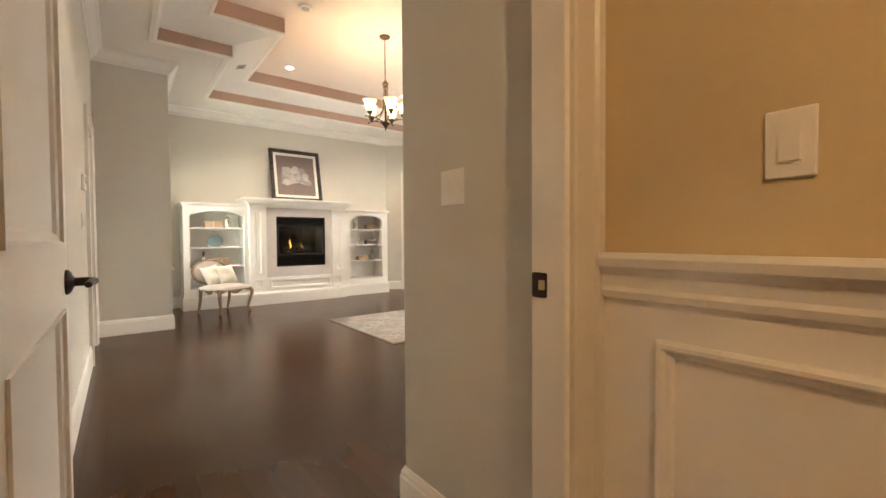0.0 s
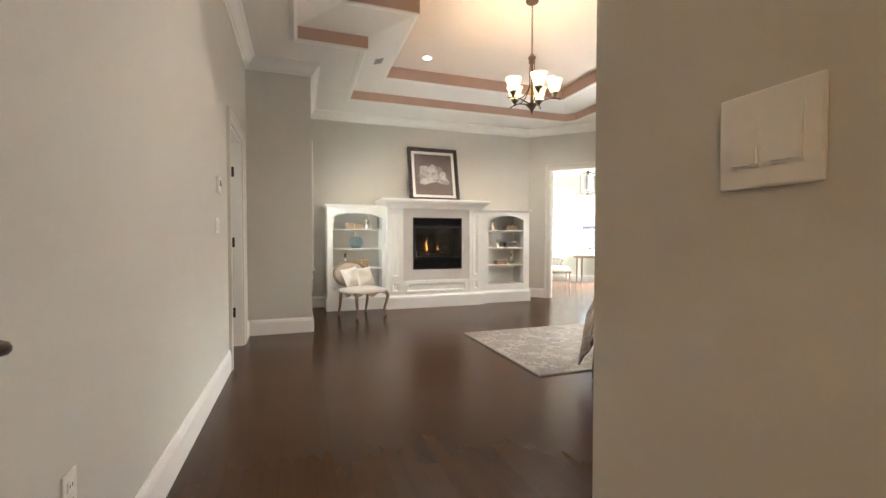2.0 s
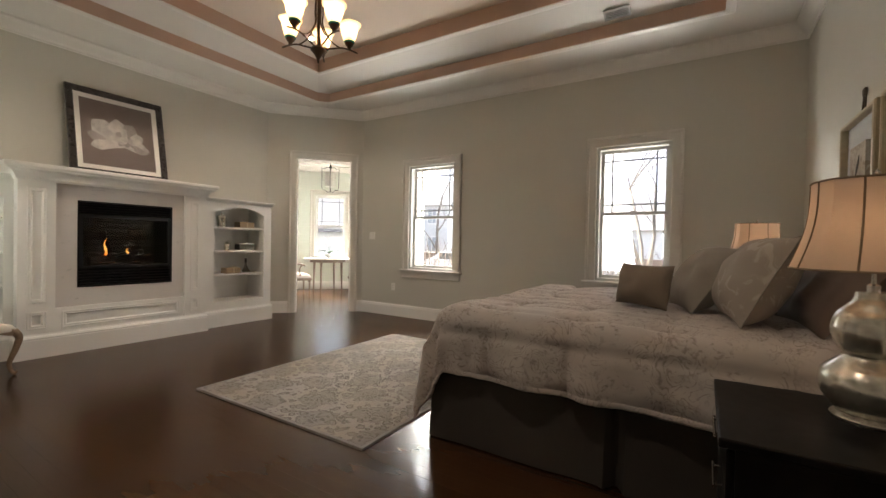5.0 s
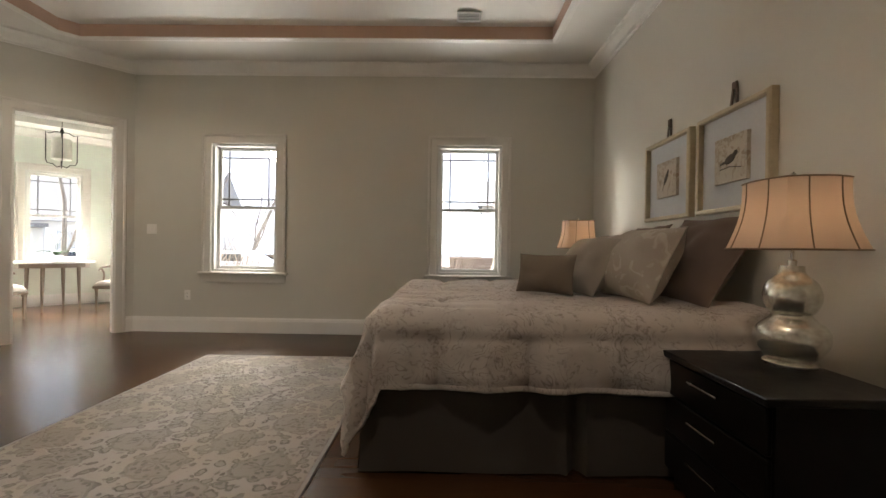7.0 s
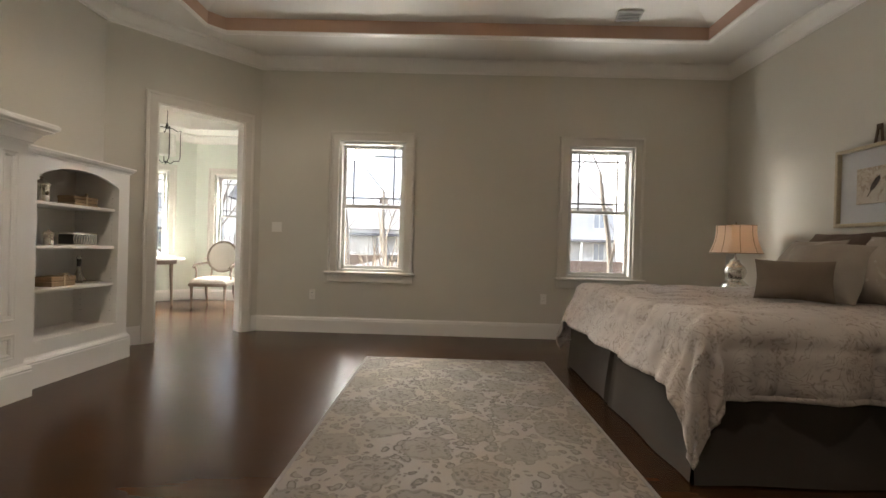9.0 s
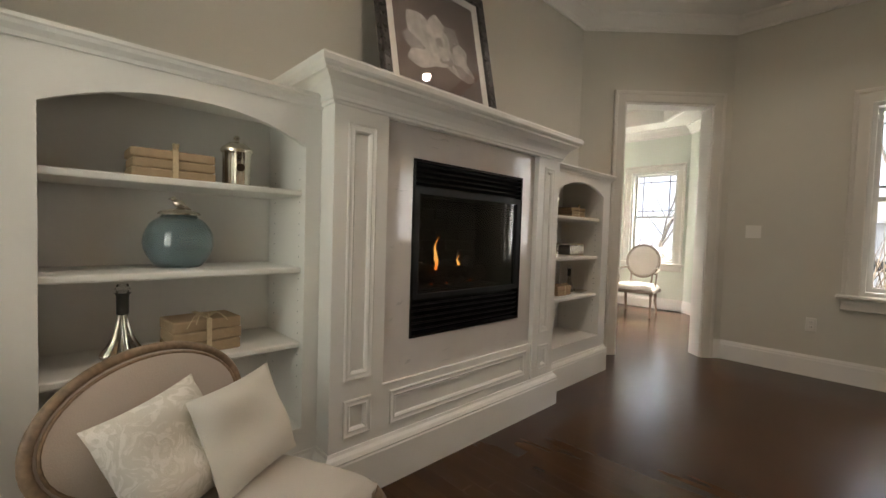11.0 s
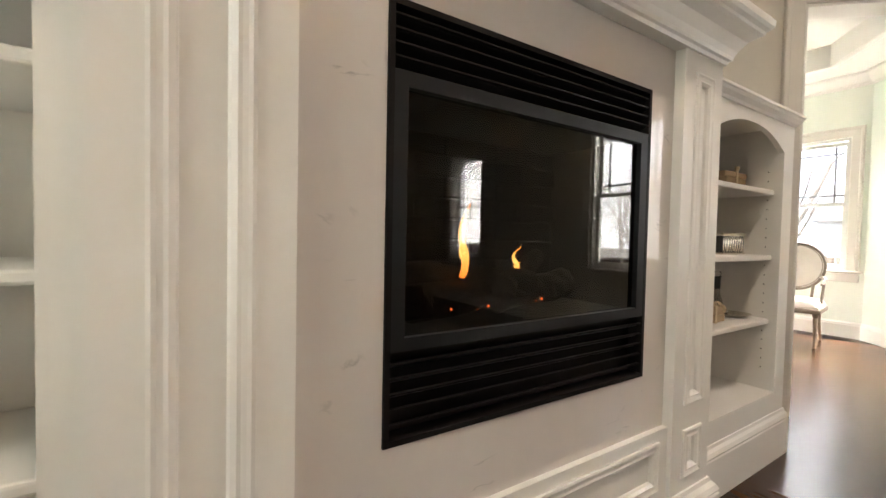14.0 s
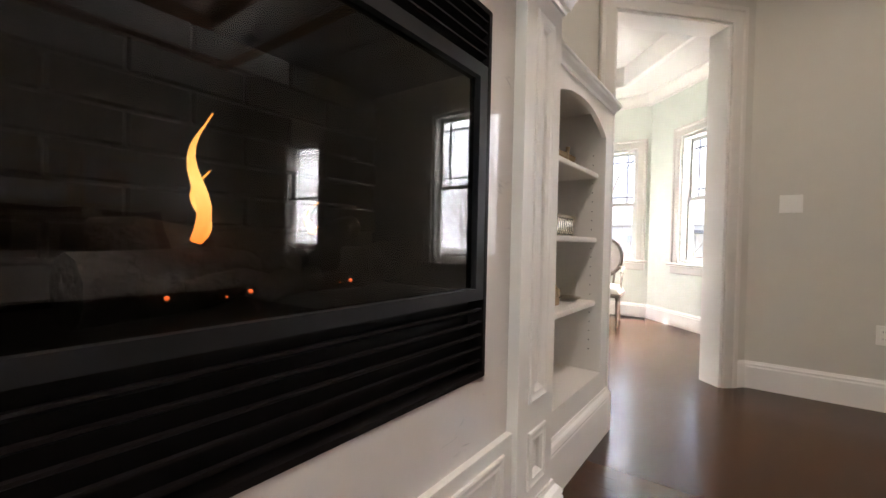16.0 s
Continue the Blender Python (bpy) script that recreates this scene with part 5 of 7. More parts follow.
def shade_cloth(name, color, warm):
    m = bpy.data.materials.new(name)
    m.use_nodes = True
    nt = m.node_tree
    nt.nodes.clear()
    out = nt.nodes.new("ShaderNodeOutputMaterial")
    d, tr, ad = nt.nodes.new("ShaderNodeBsdfDiffuse"), nt.nodes.new("ShaderNodeBsdfTranslucent"), nt.nodes.new("ShaderNodeMixShader")
    d.inputs["Color"].default_value, tr.inputs["Color"].default_value = (*color, 1), (*warm, 1)
    ad.inputs[0].default_value = 0.55
    nt.links.new(d.outputs[0], ad.inputs[1])
    nt.links.new(tr.outputs[0], ad.inputs[2])
    nt.links.new(ad.outputs[0], out.inputs[0])
    return m


M_SHADE = shade_cloth("linen_lamp_shade", (0.62, 0.52, 0.44), (0.68, 0.49, 0.37))
M_BAND = mat("brown_shade_trim", (0.12, 0.085, 0.06), 0.8)
M_SEAM = mat("tan_shade_seam", (0.22, 0.16, 0.11), 0.8)
M_BULB = glow("lit_bulb", (1.0, 0.72, 0.42), 1.4)


def table_lamp(at, watts, label):
    root = thing("table_lamp", at, label, "table lamp", "lamps beside the bed")
    body = [(0.0, 0.0), (0.088, 0.0), (0.092, 0.012), (0.08, 0.022), (0.082, 0.03), (0.112, 0.07), (0.122, 0.11), (0.112, 0.15), (0.075, 0.185), (0.066, 0.20), (0.078, 0.215), (0.092, 0.25), (0.094, 0.285), (0.08, 0.325), (0.05, 0.355), (0.042, 0.372), (0.04, 0.39), (0.0, 0.39)]
    pts = curve_points([(r, 0, z) for r, z in body[1:-1]], 3)
    part("base", lathe(bmesh.new(), [(0.0, 0.0)] + [(max(0.004, p.x), p.z) for p in pts] + [(0.0, 0.39)], 40), M_MERC, root, "silvery mercury glass gourd base", smooth=True)
    part("stem", lathe(bmesh.new(), [(0.0, 0.385), (0.016, 0.385), (0.016, 0.41), (0.006, 0.415), (0.006, 0.74), (0.0, 0.74)], 12), M_CHROME, root, smooth=True)
    n, z0, z1 = 48, 0.455, 0.722
    prof = []
    for k in range(9):
        s = k / 8
        prof.append((0.198 - 0.050 * s - 0.016 * math.sin(math.pi * s), z0 + (z1 - z0) * s))
    bm = bmesh.new()
    rings = []
    for r, z in prof:
        ring = []
        for i in range(n):
            a = 2 * math.pi * i / n
            sq = 1 / max(abs(math.cos(a)), abs(math.sin(a))) ** 0.35
            ring.append(bm.verts.new((r * math.cos(a) * sq, r * math.sin(a) * sq, z)))
        rings.append(ring)
    for r0, r1 in zip(rings, rings[1:]):
        for i in range(n):
            bm.faces.new((r0[i], r0[(i + 1) % n], r1[(i + 1) % n], r1[i]))
    sh = part("shade", bm, M_SHADE, root, "cream linen bell shade with brown seams", smooth=True)
    for r, z in (prof[0], prof[-1]):
        pts = []
        for i in range(n + 1):
            a = 2 * math.pi * i / n
            sq = 1 / max(abs(math.cos(a)), abs(math.sin(a))) ** 0.35
            pts.append((r * math.cos(a) * sq * 1.005, r * math.sin(a) * sq * 1.005, z))
        part("trim_ring", tube(bmesh.new(), pts, 0.0035, 6, False), M_SEAM, sh, smooth=True)
    for q in range(8):
        a = math.pi / 8 + q * math.pi / 4
        sq = 1 / max(abs(math.cos(a)), abs(math.sin(a))) ** 0.35
        part("seam", tube(bmesh.new(), [(r * math.cos(a) * sq * 1.008, r * math.sin(a) * sq * 1.006, z) for r, z in prof], 0.0028, 6), M_SEAM, sh)
    part("bulb", lathe(bmesh.new(), [(0.0, 0.50), (0.012, 0.50), (0.016, 0.53), (0.03, 0.57), (0.028, 0.60), (0.0, 0.615)], 16), M_BULB, root, smooth=True)
    part("finial", lathe(bmesh.new(), [(0.0, 0.735), (0.008, 0.735), (0.01, 0.748), (0.0, 0.762)], 10), M_CHROME, root, smooth=True)
    w = root.matrix_basis.translation
    bulb("lamp_bulb", (w.x, w.y, w.z + 0.57), watts, 0.035, (1.0, 0.76, 0.52))
    return root


table_lamp(pose(2.0, 1.045, 0.60), 0.075, "lit table lamp with a mercury glass base and linen shade")
table_lamp(pose(4.50, 1.12, 0.60), 0.14, "lit table lamp with a mercury glass base and linen shade")

# ---- framed prints over the bed ----
M_GILT = mat("champagne_frame", (0.50, 0.42, 0.29), 0.4, metal=0.35, scale=30, vary=0.12)
M_MATB = mat("pale_blue_grey_mat", (0.55, 0.56, 0.57), 0.95, scale=60, vary=0.05)
M_PRINT = patterned("aged_print", (0.55, 0.50, 0.42), (0.38, 0.31, 0.24), 14, amount=(0.45, 0.65))
M_INK = mat("dark_ink", (0.10, 0.085, 0.07), 0.8, vary=0.35)
M_GLAZE = glass("picture_glazing")


def hung_print(xc, seed):
    root = thing("framed_print", pose(xc, SOUTH, 1.59, 90, 0, 180), "champagne framed print with a small drawing hung from a dark ribbon", "picture", "prints over the bed")
    w, h = 0.645, 0.625
    FR = [(0.0, 0.0), (0.0, 0.045), (-0.006, 0.05), (-0.022, 0.048), (-0.03, 0.04), (-0.03, 0.0)]
    part("frame", sweep(bmesh.new(), [(-w / 2 + 0.03, -h / 2 + 0.03), (w / 2 - 0.03, -h / 2 + 0.03), (w / 2 - 0.03, h / 2 - 0.03), (-w / 2 + 0.03, h / 2 - 0.03)], FR, closed=True), M_GILT, root)
    part("mat_board", a_box((-w / 2 + 0.029, -h / 2 + 0.029, 0.004), (w / 2 - 0.029, h / 2 - 0.029, 0.012)), M_MATB, root)
    card = part("print", a_box((-0.142, -0.138, 0.012), (0.142, 0.138, 0.034), 0.002, 1), M_PRINT, root, "raised parchment panel")
    bm = bmesh.new()

    def blob(x, y, turn, a, b):
        bmesh.ops.create_uvsphere(bm, u_segments=14, v_segments=8, radius=1, matrix=Matrix.Translation((x, y, 0.034)) @ Matrix.Rotation(radians(turn), 4, "Z") @ Matrix.Diagonal((a, b, 0.0025, 1)))

    if seed == 1:
        blob(0.0, 0.01, 58, 0.062, 0.020)
        tube(bm, [(-0.055, -0.085, 0.034), (0.0, 0.01, 0.035), (0.035, 0.068, 0.035)], 0.002, 6)
    else:
        blob(0.0, 0.0, 18, 0.050, 0.026)
        blob(0.046, 0.028, 0, 0.019, 0.017)
        blob(-0.062, -0.016, 12, 0.034, 0.008)
        tube(bm, [(0.060, 0.028, 0.035), (0.078, 0.022, 0.034)], [0.004, 0.001], 6)
        tube(bm, [(-0.09, -0.052, 0.034), (0.0, -0.045, 0.035), (0.095, -0.062, 0.034)], 0.003, 6)
    part("drawing", bm, M_INK, card, "small dark ink drawing", smooth=True)
    bm = bmesh.new()
    top = h / 2
    for sx in (-1, 1):
        v = [(sx * 0.004, top + 0.125, 0.006), (sx * 0.022, top + 0.125, 0.006), (sx * 0.038, top - 0.01, 0.012), (sx * 0.018, top - 0.01, 0.012)]
        vs = [bm.verts.new(p) for p in v] + [bm.verts.new((p[0], p[1], p[2] + 0.006)) for p in v]
        for f in ((0, 1, 2, 3), (7, 6, 5, 4), (0, 4, 5, 1), (1, 5, 6, 2), (2, 6, 7, 3), (3, 7, 4, 0)):
            bm.faces.new([vs[k] for k in f])
    box(bm, (-0.022, top + 0.10, 0.004), (0.022, top + 0.145, 0.018), 0.004, 1)
    part("ribbon", bm, M_BAND, root, "dark brown hanging ribbon")
    return root


hung_print(3.555, 1)
hung_print(2.83, 2)

# ---- flower picture on the mantel ----
M_FRAME = mat("dark_espresso_frame", (0.022, 0.016, 0.015), 0.28, coat=0.3, vary=0.15)
M_LINER = mat("white_frame_liner", (0.72, 0.70, 0.66), 0.6)
M_FIELD = mat("dusky_brown_field", (0.105, 0.072, 0.062), 0.6, vary=0.15, spread=6)
M_PETAL = mat("grey_white_petal", (0.40, 0.375, 0.35), 0.7, scale=18, vary=0.38, spread=9)
PZ = SH + 0.148
pic = thing("flower_picture", Matrix.Translation((2.264, 6.90, PZ)) @ Matrix.Rotation(radians(90 - 12.0), 4, "X"), "dark framed white flower picture leaning on the mantel", "picture")
w, h = 0.90, 0.955
FR = [(0.0, 0.0), (0.0, 0.02), (-0.01, 0.032), (-0.055, 0.036), (-0.065, 0.03), (-0.065, 0.0)]
i0 = 0.065
part("frame", sweep(bmesh.new(), [(-w / 2 + i0, i0), (w / 2 - i0, i0), (w / 2 - i0, h - i0), (-w / 2 + i0, h - i0)], FR, closed=True), M_FRAME, pic)
part("liner", sweep(bmesh.new(), [(-w / 2 + 0.112, 0.112), (w / 2 - 0.112, 0.112), (w / 2 - 0.112, h - 0.112), (-w / 2 + 0.112, h - 0.112)], [(0.0, 0.004), (0.0, 0.013), (-0.047, 0.015), (-0.047, 0.004)], closed=True), M_LINER, pic, "white inner liner")
fld = part("canvas", a_box((-w / 2 + 0.06, 0.06, 0.002), (w / 2 - 0.06, h - 0.06, 0.009)), M_FIELD, pic, "dusky brown canvas")
rnd = random.Random(11)


def petal(cx, cy, ang, ln, wd, lift):
    bm = bmesh.new()
    n = 14
    c, s = math.cos(ang), math.sin(ang)
    rows = []
    for i in range(n + 1):
        u = i / n
        half = wd * math.sin(math.pi * min(1.0, 0.06 + u * 0.94)) ** 0.7 * (1 + 0.06 * math.sin(u * 11))
        row = []
        for v in (-1, -0.5, 0, 0.5, 1):
            x, y = ln * u, half * v
            row.append(bm.verts.new((cx + c * x - s * y, cy + s * x + c * y, lift + 0.004 * (1 - v * v))))
        rows.append(row)
    for a, b in zip(rows, rows[1:]):
        for k in range(4):
            bm.faces.new((a[k], a[k + 1], b[k + 1], b[k]))
    return bm


M_PETAL2 = mat("shaded_petal", (0.23, 0.21, 0.195), 0.7, scale=16, vary=0.35, spread=9)
k = 0
for cx, cy, ang, ln, wd in ((-0.02, 0.36, 175, 0.27, 0.085), (-0.02, 0.34, 200, 0.26, 0.07), (0.02, 0.34, -12, 0.27, 0.07), (0.10, 0.32, -20, 0.19, 0.055), (-0.05, 0.38, 140, 0.25, 0.10), (0.0, 0.38, 95, 0.22, 0.085), (0.03, 0.37, 60, 0.22, 0.085), (0.05, 0.35, 25, 0.20, 0.08), (-0.06, 0.36, 115, 0.17, 0.09), (-0.02, 0.30, 60, 0.20, 0.10), (-0.12, 0.31, 20, 0.22, 0.085), (0.04, 0.36, 85, 0.14, 0.05)):
    part("petal", petal(cx, cy + 0.07, radians(ang), ln, wd, 0.0095 + 0.0006 * k), M_PETAL if k % 3 else M_PETAL2, fld, "grey-white magnolia petal", smooth=True)
    k += 1
gz = part("glazing", a_box((-w / 2 + 0.062, 0.062, 0.021), (w / 2 - 0.062, h - 0.062, 0.023)), M_GLAZE, pic)
gz.visible_shadow = False

# ---- slipper chair ----
M_WEATHER = mat("weathered_limed_oak", (0.24, 0.165, 0.105), 0.6, bump=0.5, scale=60, vary=0.5, spread=12)
M_SEAT = mat("cream_linen_upholstery", (0.60, 0.55, 0.49), 0.92, scale=320, bump=0.4, vary=0.04, spec=0.15)
M_BLUSH = mat("blush_linen_upholstery", (0.50, 0.425, 0.365), 0.92, scale=320, bump=0.4, vary=0.05, spec=0.15)


def cabriole(bm, foot, top, out, k=1.0):
    """A curved leg from the seat down to a scrolled foot; out is the way the knee swells."""
    f, t, o = Vector(foot), Vector(top), Vector(out)
    pts = [t, t.lerp(f, 0.16) + o * 0.028 * k, t.lerp(f, 0.42) + o * 0.012 * k, t.lerp(f, 0.72) - o * 0.016 * k, t.lerp(f, 0.92) - o * 0.004 * k, f + o * 0.016 * k + Vector((0, 0, 0.012))]
    line = curve_points(pts, 5)
    n = len(line)
    rad = []
    for i in range(n):
        s = i / (n - 1)
        rad.append(0.030 - 0.017 * min(1, s * 1.25) + (0.010 * max(0.0, (s - 0.9) / 0.1)))
    tube(bm, line, rad, 10)


def seat_cushion(w, d, z0, z1, crown=0.03, n=18):
    bm = bmesh.new()

    def outline(u, v):
        return w / 2 * u * (1 - 0.05 * v * v * u * u), d / 2 * v * (1 - 0.05 * u * u * v * v)

    top, bot = [], []
    for i in range(n + 1):
        rt, rb = [], []
        for j in range(n + 1):
            u, v = 2 * i / n - 1, 2 * j / n - 1
            x, y = outline(u, v)
            e = max(0.0, (1 - u ** 6) * (1 - v ** 6)) ** 0.5
            rt.append(bm.verts.new((x * (1.0 + 0.02 * e), y * (1 + 0.02 * e), z0 + 0.02 + (z1 - z0 - 0.02) * e ** 0.5 + crown * (1 - u * u) * (1 - v * v))))
            rb.append(bm.verts.new((x, y, z0)) if i in (0, n) or j in (0, n) else None)
        top.append(rt)
        bot.append(rb)
    for i in range(n):
        for j in range(n):
            bm.faces.new((top[i][j], top[i + 1][j], top[i + 1][j + 1], top[i][j + 1]))
    ring = [(i, 0) for i in range(n)] + [(n, j) for j in range(n)] + [(n - i, n) for i in range(n)] + [(0, n - j) for j in range(n)]
    for a, b in zip(ring, ring[1:] + ring[:1]):
        bm.faces.new((bot[a[0]][a[1]], bot[b[0]][b[1]], top[b[0]][b[1]], top[a[0]][a[1]]))
    bm.faces.new([bot[i][j] for i, j in ring][::-1])
    return bm


def oval_back(root, w, h, zc, y, tilt, frame_r, wood, cloth):
    """A padded oval in a carved wooden hoop."""
    m = Matrix.Translation((0, y, zc)) @ Matrix.Rotation(radians(tilt), 4, "X")
    pts = [(w / 2 * math.cos(a), 0, h / 2 * math.sin(a)) for a in (2 * math.pi * i / 48 for i in range(49))]
    hoop = part("back_frame", tube(bmesh.new(), pts, frame_r, 10, False), wood, root, "weathered oak oval hoop", smooth=True, at=m)
    part("bead", tube(bmesh.new(), [(p[0] * (1 - 1.5 * frame_r / w * 2), -frame_r * 0.75, p[2] * (1 - 1.5 * frame_r / h * 2)) for p in pts], frame_r * 0.32, 6, False), wood, hoop, smooth=True)
    bm = bmesh.new()
    bmesh.ops.create_uvsphere(bm, u_segments=36, v_segments=18, radius=1, matrix=Matrix.Diagonal((w / 2 - frame_r * 0.6, 0.03, h / 2 - frame_r * 0.6, 1)))
    part("back_pad", bm, cloth, root, smooth=True, at=m)
    return m


def slipper_chair(at):
    root = thing("slipper_chair", at, "cream upholstered slipper chair with an oval back and carved legs", "chair")
    w, d = 0.56, 0.48
    for x, y in ((-w / 2 + 0.03, -d / 2 + 0.03), (w / 2 - 0.03, -d / 2 + 0.03)):
        bm = bmesh.new()
        o = Vector((x, y, 0)).normalized()
        cabriole(bm, (x, y, 0.0), (x, y, 0.355), o, 1.2)
        part("front_leg", bm, M_WEATHER, root, smooth=True)
    for x in (-w / 2 + 0.04, w / 2 - 0.04):
        part("back_leg", tube(bmesh.new(), [(x, d / 2 - 0.03, 0.36), (x, d / 2 - 0.02, 0.2), (x, d / 2 + 0.03, 0.0)], [0.024, 0.021, 0.015], 10), M_WEATHER, root, smooth=True)
    for nm, a, b in (("apron", (-w / 2 + 0.04, -d / 2 + 0.02), (w / 2 - 0.04, -d / 2 + 0.02)), ("apron", (-w / 2 + 0.02, -d / 2 + 0.04), (-w / 2 + 0.02, d / 2 - 0.03)), ("apron", (w / 2 - 0.02, -d / 2 + 0.04), (w / 2 - 0.02, d / 2 - 0.03)), ("apron", (-w / 2 + 0.04, d / 2 - 0.02), (w / 2 - 0.04, d / 2 - 0.02))):
        n = 16
        bm = bmesh.new()
        a, b = Vector(a), Vector(b)
        nn = Vector((-(b - a).y, (b - a).x)).normalized() * 0.012
        rows = []
        for i in range(n + 1):
            s = i / n
            p = a.lerp(b, s)
            z = 0.325 - 0.02 * math.cos(2 * math.pi * s * 2) + 0.012 * math.cos(2 * math.pi * s)
            rows.append([bm.verts.new((p.x + k * nn.x, p.y + k * nn.y, zz)) for k, zz in ((-1, z), (1, z), (1, 0.372), (-1, 0.372))])
        for r0, r1 in zip(rows, rows[1:]):
            for k in range(4):
                bm.faces.new((r0[k], r0[(k + 1) % 4], r1[(k + 1) % 4], r1[k]))
        bm.faces.new(rows[0][::-1])
        bm.faces.new(rows[-1])
        part(nm, bm, M_WEATHER, root, "carved weathered oak apron")
    part("seat", seat_cushion(w, d, 0.355, 0.405, 0.03), M_SEAT, root, "cream linen seat", smooth=True)
    oval_back(root, 0.575, 0.375, 0.592, d / 2 + 0.08, -14, 0.0135, M_WEATHER, M_BLUSH)
    for x in (-0.13, 0.13):
        part("back_stile", tube(bmesh.new(), [(x, d / 2 - 0.03, 0.36), (x, d / 2 + 0.03, 0.43), (x * 0.95, d / 2 + 0.075, 0.47)], 0.016, 8), M_WEATHER, root, smooth=True)
    return root


CH = pose(0.93, 6.19, 0, 0, 0, 28)
slipper_chair(CH)
M_SWIRL = patterned("embroidered_swirl", (0.66, 0.61, 0.53), (0.78, 0.73, 0.66), 11, amount=(0.48, 0.55), swirl=3.0, bump=0.5)
pillow("throw_pillow", CH @ lean(-0.05, 0.11, 0.425, 2, -28, -8), 0.29, 0.30, 0.12, M_SWIRL, "cream throw pillow with raised swirl embroidery on the chair", 8)
pillow("throw_pillow", CH @ lean(0.11, 0.05, 0.43, 2, -22, -3), 0.30, 0.28, 0.11, M_IVORY, "plain ivory throw pillow on the slipper chair", 9)

# ---- chandelier and ceiling fittings ----
M_FROST = shade_cloth("frosted_amber_glass", (0.74, 0.60, 0.42), (0.78, 0.62, 0.42))
M_TEAL = mat("teal_glass_rim", (0.03, 0.16, 0.13), 0.25)
M_FIT = mat("aged_bronze", (0.10, 0.065, 0.042), 0.4, metal=0.8, vary=0.25)
CHX, CHY, CHTOP = 2.36, 3.91, 3.58
ch = thing("chandelier", pose(CHX, CHY, 0), "bronze five-arm chandelier with lit frosted bell shades", "chandelier")
part("canopy", lathe(bmesh.new(), [(0.0, CHTOP - 0.035), (0.02, CHTOP - 0.035), (0.06, CHTOP - 0.02), (0.068, CHTOP - 0.001), (0.0, CHTOP - 0.001)], 24), M_FIT, ch, smooth=True)
for k in range(15):
    zc = CHTOP - 0.05 - k * 0.0355
    pts = [(0.009 * math.cos(a), 0, 0.022 * math.sin(a)) for a in (2 * math.pi * i / 12 for i in range(13))]
    part("chain_link", tube(bmesh.new(), pts, 0.0028, 6, False), M_FIT, ch, smooth=True, at=Matrix.Translation((0, 0, zc)) @ Matrix.Rotation(radians(90 * (k % 2)), 4, "Z"))
part("hub", lathe(bmesh.new(), [(0.0, 3.03), (0.02, 3.03), (0.028, 3.015), (0.04, 3.005), (0.04, 2.985), (0.026, 2.975), (0.034, 2.96), (0.034, 2.945), (0.012, 2.935), (0.011, 2.60), (0.014, 2.54), (0.05, 2.525), (0.058, 2.51), (0.03, 2.48), (0.012, 2.45), (0.005, 2.418), (0.0, 2.415)], 24), M_FIT, ch, smooth=True)
for k in range(5):
    a = radians(72 * k - 32)
    c, s = math.cos(a), math.sin(a)

    def at(r, z):
        return (c * r, s * r, z)

    part("rod", tube(bmesh.new(), curve_points([at(0.022, 2.95), at(0.03, 2.80), at(0.03, 2.70), at(0.09, 2.60), at(0.15, 2.565)], 5), 0.0055, 8), M_FIT, ch, smooth=True)
    arm = part("arm", tube(bmesh.new(), curve_points([at(0.03, 2.525), at(0.10, 2.545), at(0.17, 2.565), at(0.235, 2.563), at(0.29, 2.55)], 5), 0.0065, 8), M_FIT, ch, smooth=True)
    base = Matrix.Translation(at(0.225, 2.565))
    part("cup", lathe(bmesh.new(), [(0.0, 0.0), (0.012, 0.0), (0.016, 0.018), (0.030, 0.032), (0.033, 0.05), (0.0, 0.05)], 20), M_FIT, arm, smooth=True, at=base)
    sh = [(0.032, 0.05), (0.040, 0.07), (0.052, 0.10), (0.059, 0.13), (0.066, 0.16), (0.080, 0.182), (0.087, 0.188)]
    sh = [(p.x, p.z) for p in curve_points([(r, 0, z) for r, z in sh], 3)]
    bm = bmesh.new()
    rings = [[bm.verts.new((r * math.cos(2 * math.pi * i / 28), r * math.sin(2 * math.pi * i / 28), z)) for i in range(28)] for r, z in sh]
    for r0, r1 in zip(rings, rings[1:]):
        for i in range(28):
            bm.faces.new((r0[i], r0[(i + 1) % 28], r1[(i + 1) % 28], r1[i]))
    part("shade", bm, M_FROST, arm, "frosted amber glass bell shade", smooth=True, at=base)
    part("collar", lathe(bmesh.new(), [(0.030, 0.046), (0.036, 0.046), (0.040, 0.052), (0.040, 0.060), (0.034, 0.062)], 24), M_TEAL, arm, "teal green glass collar", smooth=True, at=base)
    part("bulb", lathe(bmesh.new(), [(0.0, 0.055), (0.010, 0.055), (0.012, 0.075), (0.022, 0.10), (0.020, 0.12), (0.0, 0.13)], 14), M_BULB, arm, smooth=True, at=base)
    p = base.translation
    bulb("chandelier_bulb", (CHX + p.x, CHY + p.y, p.z + 0.135), CH_WATTS, 0.03)


def can_light(at, label):
    root = thing("recessed_light", pose(*at), label, "ceiling light", "recessed ceiling lights")
    part("trim_ring", lathe(bmesh.new(), [(0.048, 0.0), (0.048, -0.004), (0.07, -0.006), (0.075, 0.0)], 28), M_TRIM, root, smooth=True)
    part("lens", lathe(bmesh.new(), [(0.0, -0.001), (0.048, -0.002), (0.048, 0.0)], 24), glow("can_lens", (1.0, 0.86, 0.66), 1.8), root, "glowing lens")
    downlight("can_lamp", (at[0], at[1], at[2] - 0.02), CAN_WATTS)


